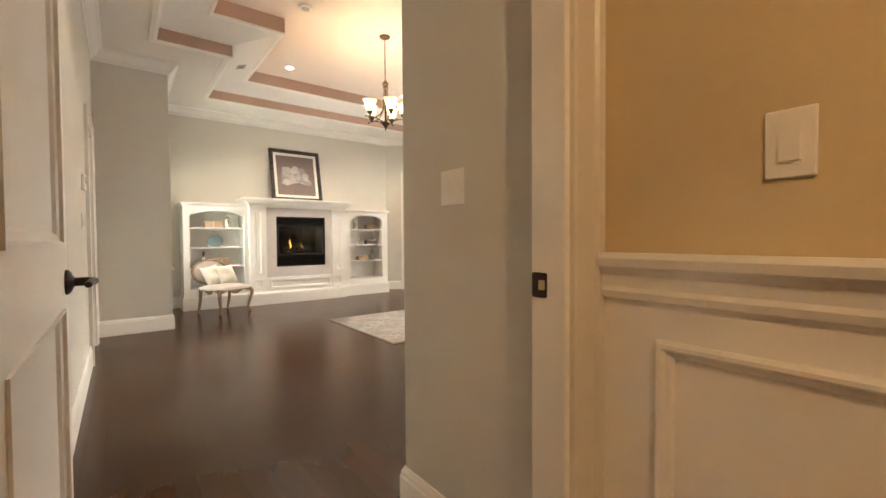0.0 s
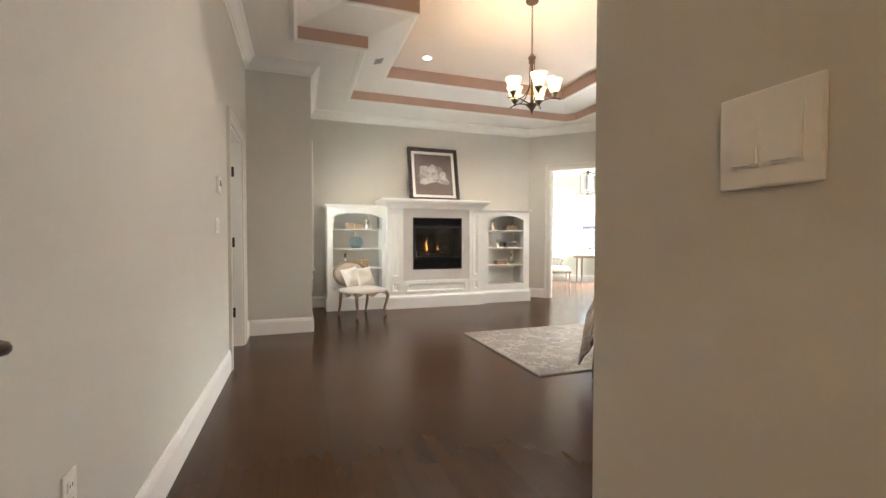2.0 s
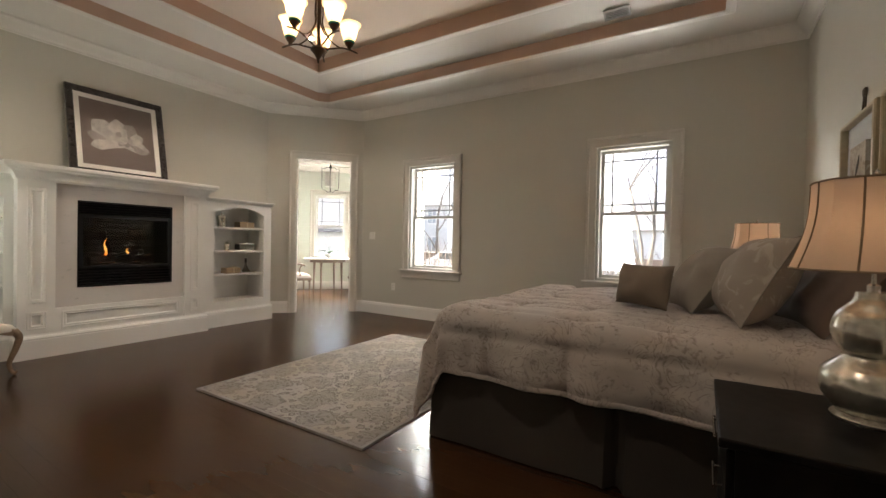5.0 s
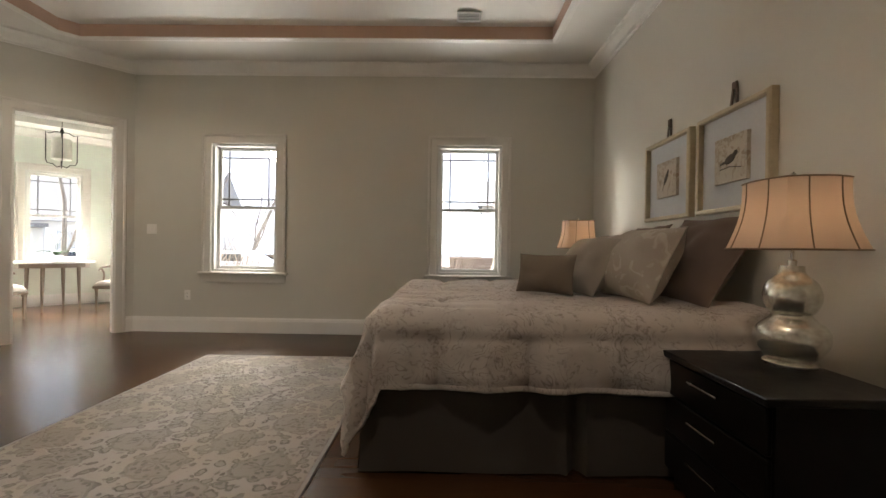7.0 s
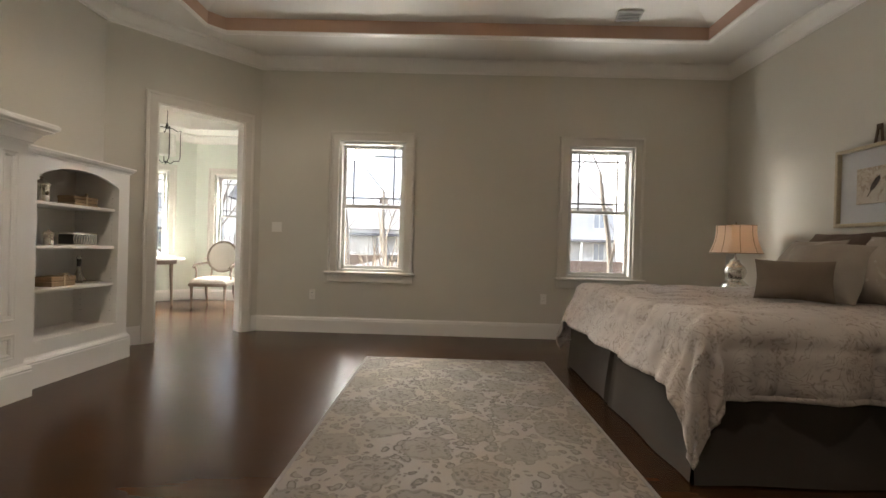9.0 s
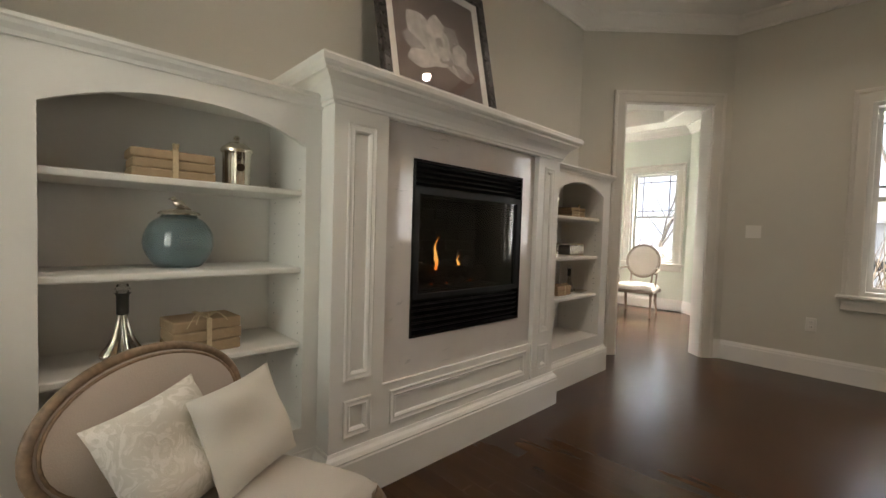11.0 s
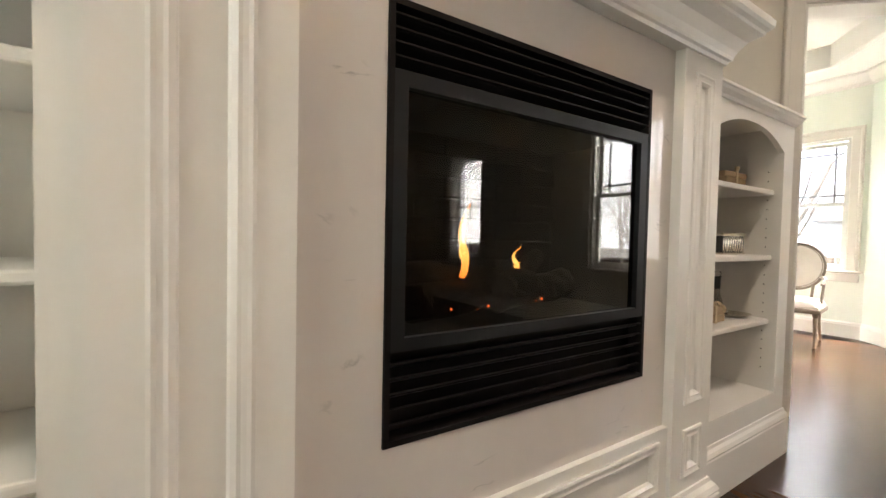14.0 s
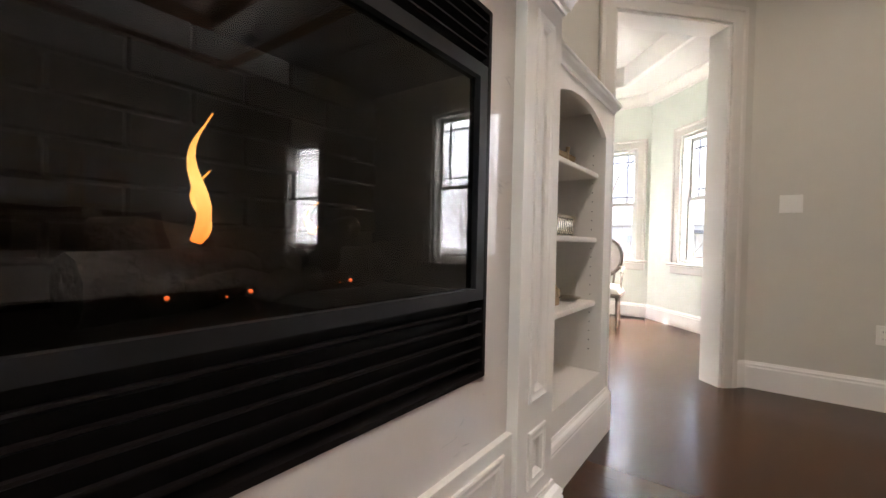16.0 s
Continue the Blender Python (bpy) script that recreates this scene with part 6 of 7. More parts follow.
can_light((1.72, 5.56, 3.578), "lit recessed ceiling light with a white trim ring")
can_light((3.70, 5.60, 3.578), "lit recessed ceiling light with a white trim ring")
can_light((1.0, 2.5, 3.578), "lit recessed ceiling light with a white trim ring")
sd = thing("smoke_detector", pose(1.34, 3.83, 3.578), "round white smoke detector on the ceiling", "smoke detector")
part("body", lathe(bmesh.new(), [(0.0, -0.03), (0.04, -0.03), (0.065, -0.022), (0.072, 0.0), (0.0, 0.0)], 28), M_PLATE, sd, smooth=True)
part("grille", lathe(bmesh.new(), [(0.03, -0.031), (0.045, -0.031), (0.045, -0.028), (0.03, -0.028)], 24), M_VENT, sd, smooth=True)


def ceiling_vent(m, w, d):
    root = thing("ceiling_vent", m, "small grey ceiling air vent with slats", "vent", "ceiling vents")
    part("frame", sweep(bmesh.new(), [(-w / 2, -d / 2), (w / 2, -d / 2), (w / 2, d / 2), (-w / 2, d / 2)], [(0.0, 0.0), (0.0, -0.006), (-0.016, -0.006), (-0.018, 0.0)], closed=True), M_VENT, root)
    part("backing", a_box((-w / 2, -d / 2, -0.002), (w / 2, d / 2, -0.001)), M_BLACK, root)
    n = max(4, int(w / 0.016))
    for i in range(n):
        x = -w / 2 + w * (i + 0.5) / n
        part("slat", a_box((x - 0.005, -d / 2, -0.006), (x + 0.002, d / 2, -0.003)), M_VENT, root)


ceiling_vent(Matrix.Translation((1.02, 5.35, 3.355)) @ Matrix.Rotation(math.atan2(0.14, 0.46), 4, Vector((0, -1, 0))), 0.075, 0.12)
ceiling_vent(Matrix.Translation((4.47, 2.23, 3.323)) @ Matrix.Rotation(-math.atan2(0.14, 0.43), 4, Vector((0, -1, 0))), 0.09, 0.20)

# ---- ornaments on the shelves ----
M_KRAFT = mat("kraft_paper", (0.38, 0.275, 0.17), 0.85, bump=0.3, scale=50, vary=0.12)
M_RAFFIA = mat("pale_raffia", (0.55, 0.44, 0.28), 0.8, bump=0.3, scale=120, vary=0.15)
M_SILVER = mat("tarnished_silver", (0.66, 0.62, 0.53), 0.22, metal=1.0, vary=0.18, spread=14, bump=0.06)
M_CORK = mat("black_stopper", (0.03, 0.028, 0.026), 0.6)
SY = 6.86
Z1, Z2, Z3 = 0.6605, 0.9665, 1.2765


def parcels(at, w, d, count, th, label, bow=True):
    root = thing("paper_parcels", at, label, "parcels", "wrapped parcels on the shelves")
    r = random.Random(int(at.translation.x * 1000))
    for k in range(count):
        z = k * (th + 0.001)
        s = 1 + r.uniform(-0.015, 0.015)
        part("parcel", a_box((-w / 2 * s, -d / 2, z), (w / 2 * s, d / 2, z + th), 0.006, 2), M_KRAFT, root, at=pose(r.uniform(-0.004, 0.004), 0, 0, 0, 0, r.uniform(-1.5, 1.5)))
    h = count * (th + 0.001) + 0.0015
    bm = bmesh.new()
    box(bm, (-0.009, -d / 2 - 0.005, 0.0), (0.009, -d / 2 - 0.002, h), 0.001, 1)
    box(bm, (-0.009, -d / 2 - 0.004, h), (0.009, d / 2, h + 0.003), 0.001, 1)
    band = part("raffia_tie", bm, M_RAFFIA, root, "pale raffia tie")
    bm = bmesh.new()
    if bow:
        for k in range(7):
            a = r.uniform(0, 2 * math.pi)
            ln = r.uniform(0.03, 0.085)
            tube(bm, curve_points([(0, -d / 2 + 0.02, h), (math.cos(a) * ln * 0.5, -d / 2 + 0.012 + math.sin(a) * 0.02, h + 0.02), (math.cos(a) * ln, -d / 2 - 0.006 + math.sin(a) * 0.02, h + r.uniform(-0.03, 0.012))], 4), 0.0022, 5)
    else:
        tube(bm, [(0, -d / 2, h), (0.001, -d / 2 - 0.002, h + 0.022)], [0.008, 0.011], 8)
    part("bow", bm, M_RAFFIA, root, smooth=True)
    return root


parcels(pose(0.882, SY, Z3), 0.245, 0.15, 3, 0.031, "three kraft paper parcels tied with raffia on the shelf", False)
parcels(pose(0.985, SY + 0.01, Z1, 0, 0, 4), 0.232, 0.16, 3, 0.040, "three kraft paper parcels tied with a raffia bow")
parcels(pose(3.70, SY + 0.04, Z3), 0.22, 0.14, 3, 0.026, "three kraft paper parcels tied with raffia on the shelf", False)
parcels(pose(3.50, SY + 0.02, Z1), 0.20, 0.14, 2, 0.036, "two kraft paper parcels tied with raffia on the shelf")
tray = thing("small_dish", pose(3.79, SY, Z1), "small grey dish on the shelf", "dish")
part("bowl", lathe(bmesh.new(), [(0.0, 0.0), (0.05, 0.0), (0.075, 0.012), (0.08, 0.016), (0.074, 0.016), (0.05, 0.005), (0.0, 0.004)], 28), M_SILVER, tray, smooth=True)


def canister(at, s, label):
    root = thing("silver_canister", at, label, "canister")
    part("body", lathe(bmesh.new(), [(0.0, 0.0), (0.052 * s, 0.0), (0.052 * s, 0.006 * s), (0.049 * s, 0.01 * s), (0.049 * s, 0.125 * s), (0.053 * s, 0.13 * s), (0.0, 0.13 * s)], 80, flute=20, depth=0.02), M_SILVER, root, smooth=True)
    lid = part("lid", lathe(bmesh.new(), [(0.0, 0.13 * s), (0.057 * s, 0.13 * s), (0.058 * s, 0.14 * s), (0.05 * s, 0.15 * s), (0.03 * s, 0.165 * s), (0.012 * s, 0.17 * s), (0.008 * s, 0.178 * s), (0.013 * s, 0.186 * s), (0.008 * s, 0.194 * s), (0.0, 0.196 * s)], 36), M_SILVER, root, smooth=True)
    bm = bmesh.new()
    bmesh.ops.create_uvsphere(bm, u_segments=16, v_segments=8, radius=1, matrix=Matrix.Translation((0, -0.05 * s, 0.07 * s)) @ Matrix.Diagonal((0.015 * s, 0.004, 0.015 * s, 1)))
    part("medallion", bm, M_FIT, root, "dark round medallion", smooth=True)
    return root


canister(pose(1.10, SY, Z3), 1.0, "ribbed silver canister with a domed lid on the shelf")
canister(pose(3.355, SY, Z3), 0.95, "ribbed silver canister with a domed lid on the shelf")
canister(pose(3.44, SY + 0.02, Z2), 0.62, "small dark silver jar beside the patterned box")


def blue_glass():
    m = glass("smoky_blue_glass", (0.50, 0.65, 0.70), 0.02)
    m.node_tree.nodes["Principled BSDF"].inputs["Transmission Weight"].default_value = 0.78
    m.node_tree.nodes["Principled BSDF"].inputs["Coat Weight"].default_value = 0.6
    return m


jar = thing("glass_jar", pose(0.925, SY + 0.08, Z2) @ Matrix.Diagonal((1.10, 1.10, 1.05, 1.0)), "round smoky blue glass jar with a domed silver lid", "jar")
prof = [(0.0, 0.0), (0.055, 0.0), (0.072, 0.006), (0.098, 0.05), (0.105, 0.085), (0.10, 0.12), (0.082, 0.155), (0.058, 0.175), (0.052, 0.182)]
pts = [(max(0.0, p.x), p.z) for p in curve_points([(r, 0, z) for r, z in prof], 4)]
part("bowl", lathe(bmesh.new(), pts + [(0.048, 0.182), (0.05, 0.176), (0.076, 0.154), (0.094, 0.12), (0.099, 0.085), (0.092, 0.05), (0.066, 0.012), (0.0, 0.008)], 48), blue_glass(), jar, smooth=True)
lid = part("lid", lathe(bmesh.new(), [(0.0, 0.183), (0.06, 0.183), (0.062, 0.188), (0.055, 0.195), (0.03, 0.203), (0.012, 0.208), (0.0, 0.208)], 48, flute=24, depth=0.02), M_SILVER, jar, "tarnished silver lid", smooth=True)
bm = bmesh.new()
bmesh.ops.create_uvsphere(bm, u_segments=14, v_segments=8, radius=1, matrix=Matrix.Translation((0.0, 0, 0.222)) @ Matrix.Rotation(radians(35), 4, "Y") @ Matrix.Diagonal((0.024, 0.012, 0.014, 1)))
bmesh.ops.create_uvsphere(bm, u_segments=10, v_segments=6, radius=0.009, matrix=Matrix.Translation((-0.017, 0, 0.239)))
tube(bm, [(0.018, 0, 0.214), (0.036, 0, 0.203)], [0.006, 0.002], 6)
tube(bm, [(-0.024, 0, 0.239), (-0.033, 0, 0.237)], [0.003, 0.001], 6)
part("knob", bm, M_SILVER, lid, "ornate silver knob", smooth=True)


M_DECANTER = mat("dark_silvered_glass", (0.34, 0.32, 0.28), 0.12, metal=1.0, vary=0.3, spread=30, bump=0.06)


def decanter(at, s, label):
    root = thing("decanter", at, label, "decanter", "decanters on the shelves")
    pr = [(0.0, 0.0), (0.042, 0.0), (0.056, 0.012), (0.061, 0.022), (0.055, 0.034), (0.040, 0.055), (0.027, 0.085), (0.018, 0.115), (0.0135, 0.15), (0.0, 0.15)]
    pts = [(p.x * s, p.z * s) for p in curve_points([(r, 0, z) for r, z in pr[1:-1]], 4)]
    pts = [(0.88 * r, z) for r, z in pts]
    part("bottle", lathe(bmesh.new(), [(0.0, 0.0)] + pts + [(0.0, 0.15 * s)], 84, flute=14, depth=0.085), M_DECANTER, root, "fluted silvered glass", smooth=True)
    part("collar", lathe(bmesh.new(), [(0.0, 0.145 * s), (0.016 * s, 0.145 * s), (0.0165 * s, 0.205 * s), (0.022 * s, 0.212 * s), (0.0, 0.212 * s)], 24), M_CORK, root, "black collar", smooth=True)
    part("stopper", lathe(bmesh.new(), [(0.0, 0.212 * s), (0.014 * s, 0.212 * s), (0.02 * s, 0.225 * s), (0.014 * s, 0.24 * s), (0.0, 0.244 * s)], 20), glass("stopper_glass", (0.9, 0.92, 0.9)), root, "clear glass stopper", smooth=True)
    return root


decanter(pose(0.747, SY, Z1), 1.08, "fluted silver decanter with a black collar on the shelf")
decanter(pose(3.735, SY + 0.05, Z1), 0.92, "fluted silver decanter with a black collar on the shelf")
bx = thing("filigree_box", pose(3.70, SY + 0.03, Z2), "silver filigree box with a dark lattice pattern", "box")
part("body", a_box((-0.11, -0.06, 0.0), (0.11, 0.06, 0.098), 0.004, 2), M_CORK, bx)
for z0, z1 in ((0.0, 0.010), (0.086, 0.102)):
    part("band", a_box((-0.114, -0.064, z0), (0.114, 0.064, z1), 0.003, 1), M_SILVER, bx, "silver band")
for k in range(9):
    x = -0.096 + k * 0.024
    pts = [(x + 0.011 * math.cos(a), -0.0615, 0.048 + 0.034 * math.sin(a)) for a in (2 * math.pi * i / 12 for i in range(13))]
    part("lattice", tube(bmesh.new(), pts, 0.0022, 5, False), M_SILVER, bx, smooth=True)

# ---- dining bay things ----
M_GREYWOOD = mat("grey_washed_wood", (0.22, 0.175, 0.135), 0.55, bump=0.4, scale=60, vary=0.2)
M_CHAIRCLOTH = mat("oatmeal_linen", (0.58, 0.53, 0.47), 0.92, scale=300, bump=0.4, vary=0.04, spec=0.15)


def armchair(at):
    root = thing("dining_armchair", at, "oval-back armchair in oatmeal linen with grey-washed wood", "chair", "chairs round the dining table")
    w, d = 0.56, 0.52
    for x in (-1, 1):
        part("front_leg", lathe(bmesh.new(), [(0.0, 0.0), (0.011, 0.0), (0.013, 0.03), (0.012, 0.05), (0.02, 0.28), (0.017, 0.30), (0.025, 0.31), (0.025, 0.38), (0.0, 0.38)], 14, (x * (w / 2 - 0.04), -d / 2 + 0.04, 0)), M_GREYWOOD, root, smooth=True)
        part("back_leg", tube(bmesh.new(), [(x * (w / 2 - 0.07), d / 2 - 0.04, 0.40), (x * (w / 2 - 0.07), d / 2 - 0.03, 0.2), (x * (w / 2 - 0.06), d / 2 + 0.05, 0.0)], [0.022, 0.02, 0.013], 10), M_GREYWOOD, root, smooth=True)
        part("arm", tube(bmesh.new(), curve_points([(x * 0.20, d / 2 + 0.01, 0.68), (x * 0.27, 0.08, 0.665), (x * 0.275, -0.06, 0.655), (x * 0.265, -0.12, 0.62)], 5), 0.014, 8), M_GREYWOOD, root, smooth=True)
        part("arm_post", tube(bmesh.new(), curve_points([(x * 0.275, -0.07, 0.655), (x * 0.262, -0.02, 0.56), (x * 0.255, -0.04, 0.42)], 5), 0.013, 8), M_GREYWOOD, root, smooth=True)
        part("back_stile", tube(bmesh.new(), [(x * 0.14, d / 2 - 0.03, 0.40), (x * 0.15, d / 2 + 0.01, 0.58)], 0.014, 8), M_GREYWOOD, root, smooth=True)
    part("seat_frame", a_box((-w / 2, -d / 2, 0.335), (w / 2, d / 2, 0.385), 0.015, 2), M_GREYWOOD, root)
    part("seat", seat_cushion(w - 0.01, d - 0.01, 0.385, 0.45, 0.03, 14), M_CHAIRCLOTH, root, "oatmeal linen seat", smooth=True)
    oval_back(root, 0.47, 0.50, 0.78, d / 2 + 0.055, -9, 0.014, M_GREYWOOD, M_CHAIRCLOTH)
    return root


ac = armchair(pose(6.93, 7.60, 0, 0, 0, -82))
copy_thing(ac, pose(5.78, 8.42, 0, 0, 0, 64))
tb = thing("dining_table", pose(6.72, 8.52, 0), "small dining table with a pale scalloped top and slim legs", "table")
M_TOP = mat("pale_marble_top", (0.70, 0.68, 0.63), 0.25, vary=0.05, spread=5)
bm = bmesh.new()
ol = []
for i in range(64):
    a = 2 * math.pi * i / 64
    r = 0.50 * (1 + 0.03 * math.cos(8 * a))
    ol.append((r * math.cos(a) * 1.05, r * math.sin(a) * 0.9))
prism(bm, ol, 0.725, 0.75)
part("tabletop", bm, M_TOP, tb)
part("apron", lathe(bmesh.new(), [(0.36, 0.66), (0.38, 0.66), (0.38, 0.725), (0.36, 0.725)], 40), M_GREYWOOD, tb, smooth=True)
for a in (25, 115, 205, 295):
    x, y = 0.33 * math.cos(radians(a)), 0.30 * math.sin(radians(a))
    part("leg", tube(bmesh.new(), [(x, y, 0.72), (x * 1.02, y * 1.02, 0.4), (x * 1.06, y * 1.06, 0.0)], [0.028, 0.022, 0.014], 10), M_GREYWOOD, tb, smooth=True)
orc = thing("potted_orchid", pose(6.66, 8.42, 0.751), "white orchid in a white bowl on the dining table", "plant")
part("bowl", lathe(bmesh.new(), [(0.0, 0.0), (0.04, 0.0), (0.075, 0.03), (0.085, 0.075), (0.08, 0.09), (0.0, 0.085)], 28), M_PLATE, orc, smooth=True)
M_LEAF = mat("orchid_leaf", (0.05, 0.10, 0.035), 0.4, vary=0.2)
M_BLOOM = mat("orchid_bloom", (0.80, 0.78, 0.74), 0.6)
rnd = random.Random(3)


def leaf_blade(ln, wd, droop):
    bm = bmesh.new()
    rows = []
    for i in range(9):
        s = i / 8
        hw = wd * math.sin(math.pi * (0.08 + 0.92 * s)) ** 0.8
        z = 0.05 * math.sin(s * 2.2) - droop * s * s
        rows.append([bm.verts.new((ln * s, y * hw, z + 0.008 * abs(y) + t)) for y, t in ((-1, 0), (0, -0.003), (1, 0), (0, 0.003))])
    for r0, r1 in zip(rows, rows[1:]):
        for k in range(4):
            bm.faces.new((r0[k], r0[(k + 1) % 4], r1[(k + 1) % 4], r1[k]))
    return bm


for k in range(6):
    part("leaf", leaf_blade(0.17 + 0.03 * (k % 3), 0.026, 0.07), M_LEAF, orc, smooth=True, at=pose(0, 0, 0.09, 0, -20, k * 61 + 20))
for sx in (-1, 1):
    stem = curve_points([(0, 0, 0.08), (sx * 0.015, 0.0, 0.22), (sx * 0.03, 0.01, 0.34), (sx * 0.09, 0.02, 0.42)], 5)
    st = part("stem", tube(bmesh.new(), stem, 0.003, 6), M_LEAF, orc, smooth=True)
    for q in range(4):
        p = stem[8 + q * 2]
        bm = bmesh.new()
        for a in range(5):
            m = Matrix.Translation(p) @ Matrix.Rotation(radians(90), 4, "X") @ Matrix.Rotation(radians(72 * a + 20 * q), 4, "Z")
            bmesh.ops.create_uvsphere(bm, u_segments=8, v_segments=5, radius=1, matrix=m @ Matrix.Translation((0.016, 0, 0)) @ Matrix.Diagonal((0.017, 0.011, 0.003, 1)))
        part("flower", bm, M_BLOOM, st, "white orchid flower", smooth=True)
nap = thing("table_linen", pose(6.86, 8.36, 0.752), "crumpled white napkins on the dining table", "napkin")
bm = bmesh.new()
g = [[bm.verts.new((-0.17 + 0.034 * i, -0.10 + 0.025 * j, 0.012 + 0.014 * noise.noise(Vector((i * 0.6, j * 0.6, 5))) + 0.012)) for j in range(9)] for i in range(11)]
for i in range(10):
    for j in range(8):
        bm.faces.new((g[i][j], g[i + 1][j], g[i + 1][j + 1], g[i][j + 1]))
nb = part("cloth", bm, M_IVORY, nap, smooth=True)
nm = nb.modifiers.new("thickness", "SOLIDIFY")
nm.thickness = 0.006

M_LCAGE = mat("dark_lantern_iron", (0.03, 0.028, 0.026), 0.45, metal=0.6)
lt = thing("hanging_lantern", pose(6.18, 7.90, 0), "dark iron lantern pendant with a white drum shade", "pendant light")
part("cord", tube(bmesh.new(), [(0, 0, 2.66), (0.004, 0, 2.8), (0, 0, 3.079)], 0.004, 6), M_LCAGE, lt)
part("canopy", lathe(bmesh.new(), [(0.0, 3.05), (0.05, 3.06), (0.055, 3.079), (0.0, 3.079)], 20), M_LCAGE, lt, smooth=True)
part("drum", lathe(bmesh.new(), [(0.0, 2.215), (0.105, 2.215), (0.11, 2.22), (0.11, 2.50), (0.105, 2.505), (0.0, 2.505)], 32), mat("white_drum_shade", (0.78, 0.77, 0.73), 0.7), lt, "white fabric drum", smooth=True)
for k in range(4):
    a = radians(45 + 90 * k)
    c, s = math.cos(a), math.sin(a)
    pts = [(0.0, 2.13), (0.05, 2.10), (0.09, 2.145), (0.15, 2.15), (0.165, 2.20), (0.165, 2.52), (0.17, 2.585), (0.13, 2.565), (0.07, 2.60), (0.0, 2.60)]
    part("cage_bar", tube(bmesh.new(), [(c * r, s * r, z) for r, z in pts], 0.006, 8), M_LCAGE, lt, smooth=True)
part("top_knob", lathe(bmesh.new(), [(0.0, 2.58), (0.02, 2.585), (0.022, 2.61), (0.01, 2.66), (0.0, 2.665)], 16), M_LCAGE, lt, smooth=True)

# foyer ceiling lamp that lights the entry
fl = thing("foyer_light", pose(-0.6, -1.9, 2.9), "small round foyer ceiling light", "ceiling light")
part("bowl", lathe(bmesh.new(), [(0.0, -0.09), (0.08, -0.075), (0.14, -0.03), (0.15, -0.001), (0.0, -0.001)], 28), M_FROST, fl, smooth=True)
bulb("foyer_bulb", (-0.6, -1.9, 2.72), 3.5, color=(1.0, 0.66, 0.36))

# closet ceiling lamp, seen only through the gap of its open door
cl = thing("closet_light", pose(-1.35, 5.0, 2.898), "small round white ceiling light in the closet", "ceiling light")
part("bowl", lathe(bmesh.new(), [(0.0, -0.08), (0.07, -0.07), (0.12, -0.03), (0.13, -0.001), (0.0, -0.001)], 28), M_FROST, cl, smooth=True)
bulb("closet_bulb", (-1.35, 5.0, 2.72), 1.8, color=(0.95, 1.0, 0.93))

# ---- outside ----
M_GRASS = mat("dry_lawn", (0.075, 0.066, 0.045), 0.95, scale=3, vary=0.3, spread=0.3)
M_SIDING = mat("white_clapboard", (0.50, 0.50, 0.49), 0.6, vary=0.04, spread=1)
M_ROOF = mat("grey_shingle", (0.13, 0.13, 0.135), 0.85, vary=0.25, spread=2, scale=20)
M_BARK = mat("pale_bark", (0.17, 0.145, 0.12), 0.9, bump=0.5, scale=25, vary=0.25)
M_TWIG = mat("dry_brush", (0.13, 0.10, 0.072), 0.9, vary=0.25)
M_NEEDLE = mat("conifer_needles", (0.05, 0.085, 0.045), 0.8, vary=0.4)
M_FENCE = mat("brown_stone_bank", (0.16, 0.115, 0.09), 0.9, vary=0.3, scale=6, bump=0.5)
M_CAR = mat("silver_car_paint", (0.55, 0.56, 0.58), 0.25, coat=0.5, vary=0.03)
M_CARG = mat("dark_car_glass", (0.04, 0.05, 0.06), 0.08)
M_HPANE = mat("pale_house_glass", (0.30, 0.32, 0.34), 0.1, vary=0.05)
M_TYRE = mat("tyre_rubber", (0.02, 0.02, 0.02), 0.8)
M_DRIVE = mat("driveway_asphalt", (0.06, 0.06, 0.06), 0.9, scale=30, vary=0.2)
GZ = -0.75
bm = bmesh.new()
outer = [(-400, -400), (600, -400), (600, 600), (-400, 600)]
vs = [bm.verts.new((x, y, GZ)) for x, y in outer]
bm.faces.new(vs)
tagged(part("ground", bm, M_GRASS), "dry winter lawn around the house", "ground", kind="structure")
tagged(part("foundation", footprint_slab(GZ, -0.122), M_SIDING), "house foundation below the floor", "foundation", kind="structure")
tagged(part("driveway", a_box((18, -60, GZ - 0.02), (24, 80, GZ + 0.012)), M_DRIVE), "grey asphalt lane beyond the lawn", "road", kind="structure")
tagged(part("bank", a_box((30, -40, GZ), (30.8, 60, 0.35)), M_FENCE), "low brown stone bank beyond the lane", "wall", kind="structure")


